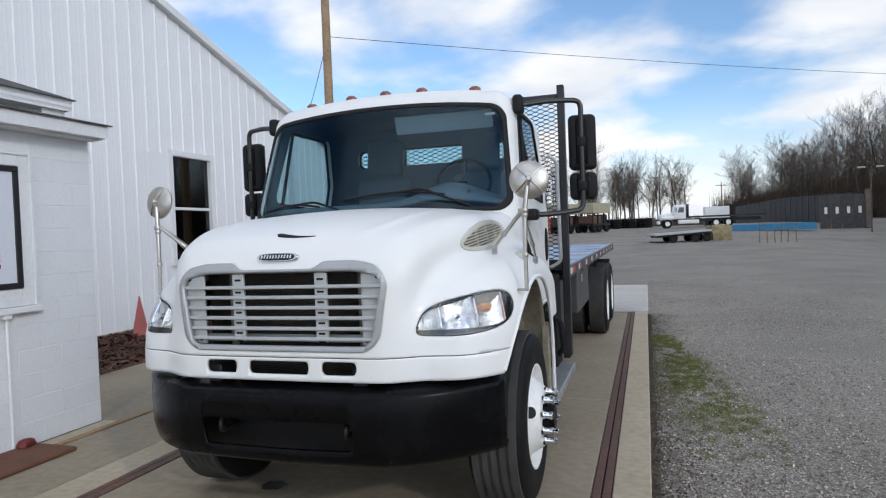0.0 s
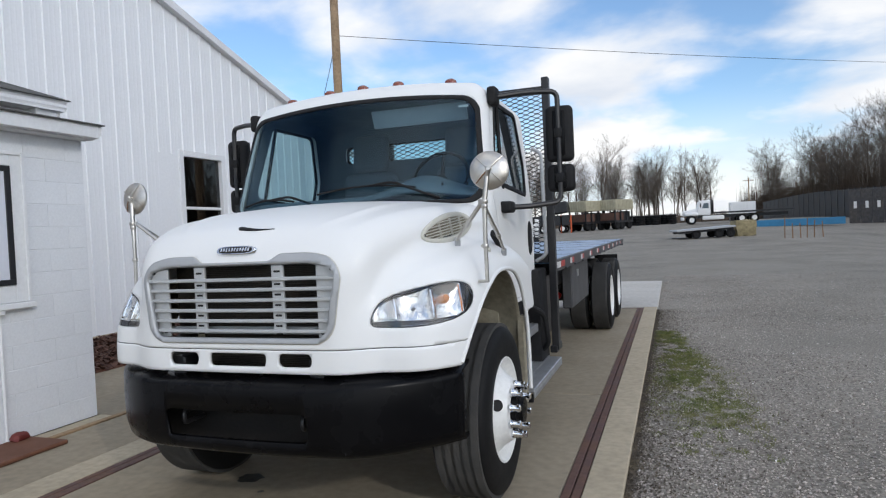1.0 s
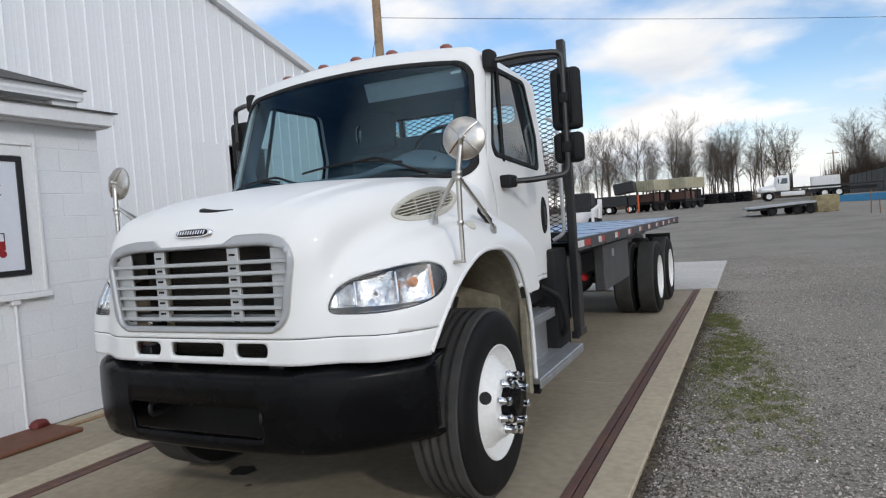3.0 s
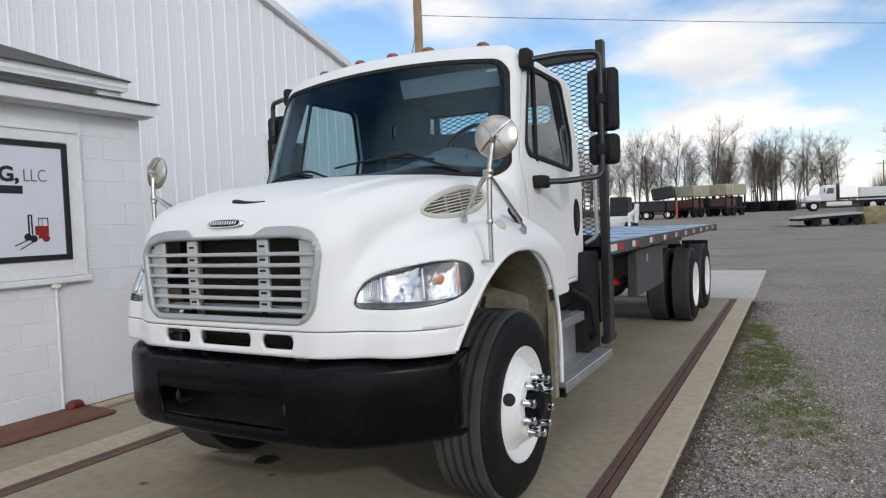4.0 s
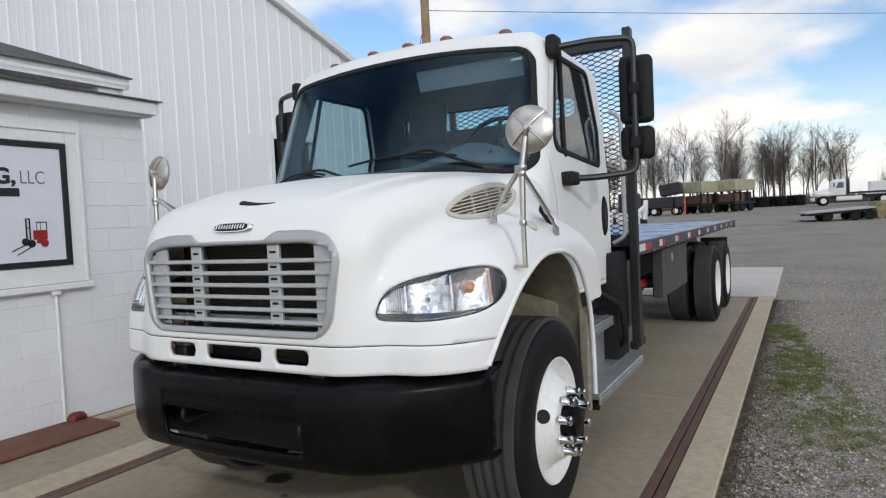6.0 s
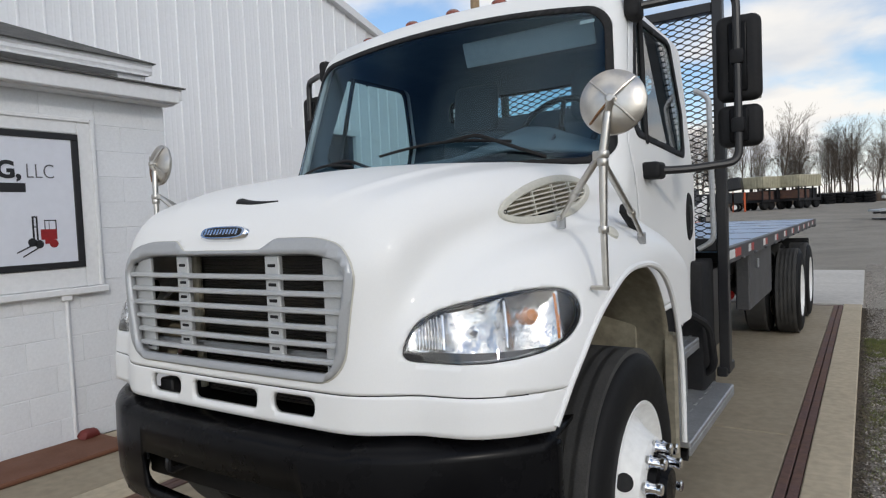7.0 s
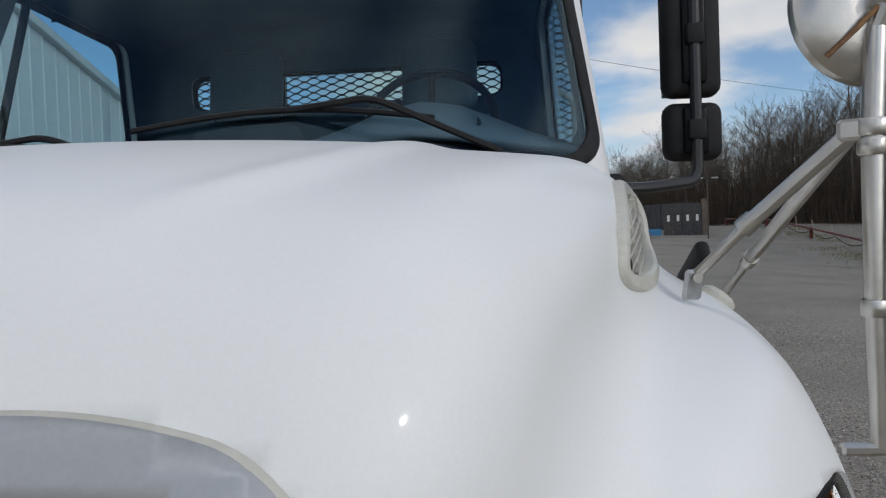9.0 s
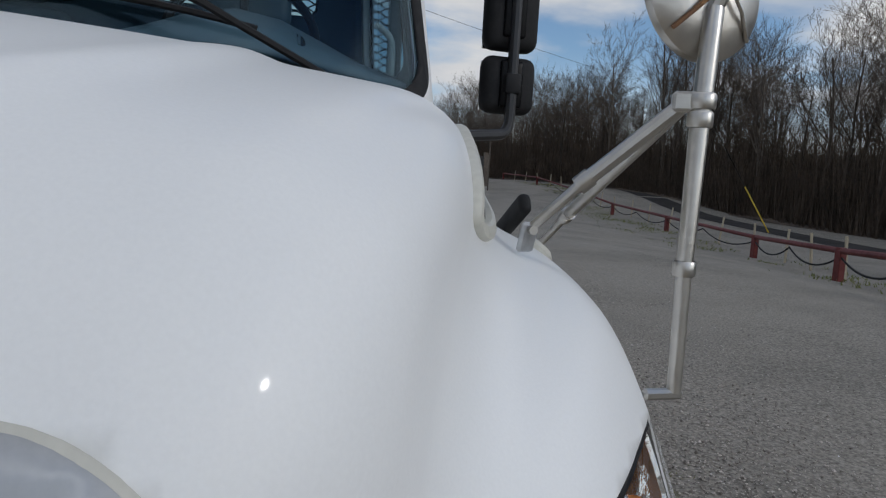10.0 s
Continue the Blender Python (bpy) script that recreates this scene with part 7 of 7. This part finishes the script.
shell_shape = box((-0.50, -0.55, 0.40), (0.50, 0.95, 1.05), 0.10, None, 2)
part("body", shell_shape, WHITE, lift_truck)
for x in (-0.66, 0.54):
    tower = box((x, 0.35, 0.70), (x + 0.12, 0.95, 1.62), 0.04, None, 2)
    for v in tower.verts:
        v.co.y += 0.25 * (v.co.z - 0.7)
    part("tower", tower, WHITE, lift_truck)
    arm = box((x + 0.01, -0.75, 1.30), (x + 0.11, 1.05, 1.50), 0.03, None, 2)
    for v in arm.verts:
        v.co.z -= 0.55 * max(0.0, -0.05 - v.co.y) ** 1.3
    part("lift_arm", arm, WHITE, lift_truck)
    part("arm_drop", box((x + 0.01, -0.95, 0.35), (x + 0.11, -0.72, 1.18), 0.03, None, 2), WHITE, lift_truck)
part("cab", box((-0.42, -0.25, 1.00), (0.42, 0.75, 1.95), 0.06), BLACK_PAINT, lift_truck)
bucket_shape = box((-0.80, -1.55, 0.06), (0.80, -0.95, 0.52), 0.05, None, 2)
for v in bucket_shape.verts:
    if v.co.y < -1.2 and v.co.z > 0.3:
        v.co.y += 0.38
part("bucket", bucket_shape, FAR_ORANGE, lift_truck)
for wy in (-0.45, 0.6):
    for x in (-0.6, 0.5):
        lathe("wheel", [(-0.14, 0.0), (-0.14, 0.36), (-0.09, 0.40), (0.09, 0.40), (0.14, 0.36), (0.14, 0.0)], RUBBER, lift_truck, 18, "x", (x, wy, 0.40))
orange = thing("orange_frame", "orange steel frame standing by the containers", "frame", (-8.6, 67.0, gz_at(-8, 67)))
part("upright", box((-0.6, -0.1, 0), (-0.45, 0.1, 1.9), 0.01), FAR_ORANGE, orange)
part("upright", box((0.45, -0.1, 0), (0.6, 0.1, 1.9), 0.01), FAR_ORANGE, orange)
part("crossbar", box((-0.45, -0.08, 1.2), (0.45, 0.08, 1.4), 0.01), FAR_ORANGE, orange)
for i in range(7):
    x = -3.6 + i * 0.95
    y = 84 + 0.8 * (i % 2)
    pile = thing("tyre_stack", "stack of black tyres at the edge of the yard", "tyres", (x, y, gz_at(x, y)), "tyre stacks")
    for k in range(4):
        ring = [(0.42 * math.cos(a), 0.42 * math.sin(a), 0.17 + 0.3 * k) for a in np.linspace(0, 2 * math.pi, 16, endpoint=False)]
        tube("tyre", ring, 0.17, RUBBER, pile, 6, True)
white_box = thing("white_container", "distant white storage container", "container", (11.0, 84.0, gz_at(11, 84)))
part("shell", box((-2.2, -1.2, 0.9), (0.6, 1.2, 2.3), 0.03), WHITE, white_box)
part("skid", box((-2.2, -1.1, 0.0), (0.6, 1.1, 0.9), 0.03), BLACK_PAINT, white_box)
for k in range(7):
    part("corrugation", box((-2.1 + k * 0.36, -1.23, 1.0), (-1.95 + k * 0.36, -1.19, 2.15), 0.01), WHITE, white_box)
# dark screened stock fence
screen_fence = thing("screen_fence", "long dark screened storage fence with pale tags", "fence")
ends = [(20.6, 63.5), (19.8, 78.0), (18.2, 95.0), (17.6, 126.0)]
for (x0, y0), (x1, y1) in zip(ends, ends[1:]):
    for k in range(8):
        s0, s1 = k / 8, (k + 1) / 8
        ax, ay, bx, by = x0 + (x1 - x0) * s0, y0 + (y1 - y0) * s0, x0 + (x1 - x0) * s1, y0 + (y1 - y0) * s1
        za, zb = gz_at(ax, ay), gz_at(bx, by)
        part("fence_post", box((ax - 0.07, ay - 0.07, za - 0.1), (ax + 0.07, ay + 0.07, za + 3.1), 0.01), BLACK_PAINT, screen_fence)
        vs = [(ax, ay, za), (bx, by, zb), (bx, by, zb + 3.0), (ax, ay, za + 3.0)]
        solid(mesh_object("fence_screen", vs, [(0, 1, 2, 3)], SCREEN_CLOTH, screen_fence, "", False), 0.04, 0.0)
near_wing = thing("fence_wing", "dark fence end panel with white tags", "fence", (20.6, 63.5, gz_at(20.6, 63.5)))
for k in range(4):
    part("panel", box((-0.05 - 0.9 * (k + 1), -0.05, 0), (-0.09 - 0.9 * k, 0.0, 3.0), 0.01), SCREEN_CLOTH, near_wing)
    part("tag", box((-0.60 - 0.9 * k, -0.08, 1.35), (-0.36 - 0.9 * k, -0.055, 1.95), 0.004), WHITE_TAPE, near_wing)
part("corner_post", box((-0.05, -0.15, 0), (0.45, 0.15, 3.4), 0.02), BARK, near_wing)
beam = thing("blue_beams", "long blue steel beams stacked on the ground", "beams", (0, 0, 0))
for i, (x0, y0, x1, y1) in enumerate(((8.8, 62.0, 16.0, 60.5), (8.8, 62.9, 16.0, 61.4))):
    z = gz_at(12, 61)
    a, b = Vector((x0, y0, z + 0.35)), Vector((x1, y1, z + 0.35))
    d = (b - a)
    m = Matrix.Translation(a) @ d.to_track_quat("X", "Z").to_matrix().to_4x4()
    part("beam", box((0, -0.15, -0.3), (d.length, 0.15, 0.3), 0.02, m), BLUE_STEEL, beam)
mound = bmesh.new()
bmesh.ops.create_cube(mound, size=1.0, matrix=Matrix.Translation((6.9, 48.5, gz_at(6.9, 48.5) + 0.55)) @ Matrix.Rotation(0.25, 4, "Z") @ Matrix.Diagonal((1.4, 1.3, 1.1, 1)))
bmesh.ops.subdivide_edges(mound, edges=mound.edges[:], cuts=7, use_grid_fill=True)
for v in mound.verts:
    v.co += Vector((noise.noise(v.co * 1.3), noise.noise(v.co * 1.3 + Vector((5, 0, 0))), noise.noise(v.co * 2))) * 0.14
tagged(part("straw_block", mound, DIRT), "large straw-coloured block in the yard", "block")
rods = thing("steel_rods", "upright rusty steel rods by the mound", "rods", (8.8, 43.0, gz_at(8.8, 43)))
for k in range(6):
    tube("rod", [(k * 0.42, rnd.uniform(-0.3, 0.3), 0), (k * 0.42 + rnd.uniform(-0.05, 0.05), 0, rnd.uniform(0.9, 1.4))], 0.03, RUST, rods, 6)
street = thing("street_lamp", "dark yard lamp post with two pale lamp heads", "lamp", (19.9, 59.6, gz_at(19.9, 59.6)))
tube("lamp_post", [(0, 0, 0), (0, 0, 5.5)], 0.06, BARK, street, 8)
for side in (1, -1):
    tube("lamp_arm", [(0, 0, 5.35), (0.45 * side, 0, 5.5)], 0.03, BARK, street, 6)
    part("lamp_head", box((0.40 * side, -0.15, 5.44), (0.95 * side, 0.15, 5.56), 0.04, None, 2), ALU, street)

# ---- blocks of the office wall ----
BW, BH, JOINT = 0.400, 0.200, 0.006
block_meshes = {}


def block(y0, y1, z0, z1):
    key = (round(y1 - y0, 3), round(z1 - z0, 3))
    if key not in block_meshes:
        bm = box((-0.014, 0, 0), (-0.0085, key[0], key[1]), 0.003)
        me = bpy.data.meshes.new("block")
        bm.to_mesh(me)
        bm.free()
        me.materials.append(BLOCK)
        block_meshes[key] = me
    ob = new("block", block_meshes[key])
    ob.parent = office
    ob.location = (OX + rnd.uniform(-0.001, 0.001), y0, z0)


row = 0
z = 0.002
while z < OZ - 0.02:
    y = OY - 0.012 - (0.0 if row % 2 else BW / 2)
    first = True
    z1 = min(z + BH - JOINT, OZ)
    top = OY - 0.012
    while top > -4.0:
        low_y = top - (BW / 2 if (first and row % 2 == 0) else BW) + JOINT
        block(low_y, top, z, z1)
        top = low_y - JOINT
        first = False
    z += BH
    row += 1
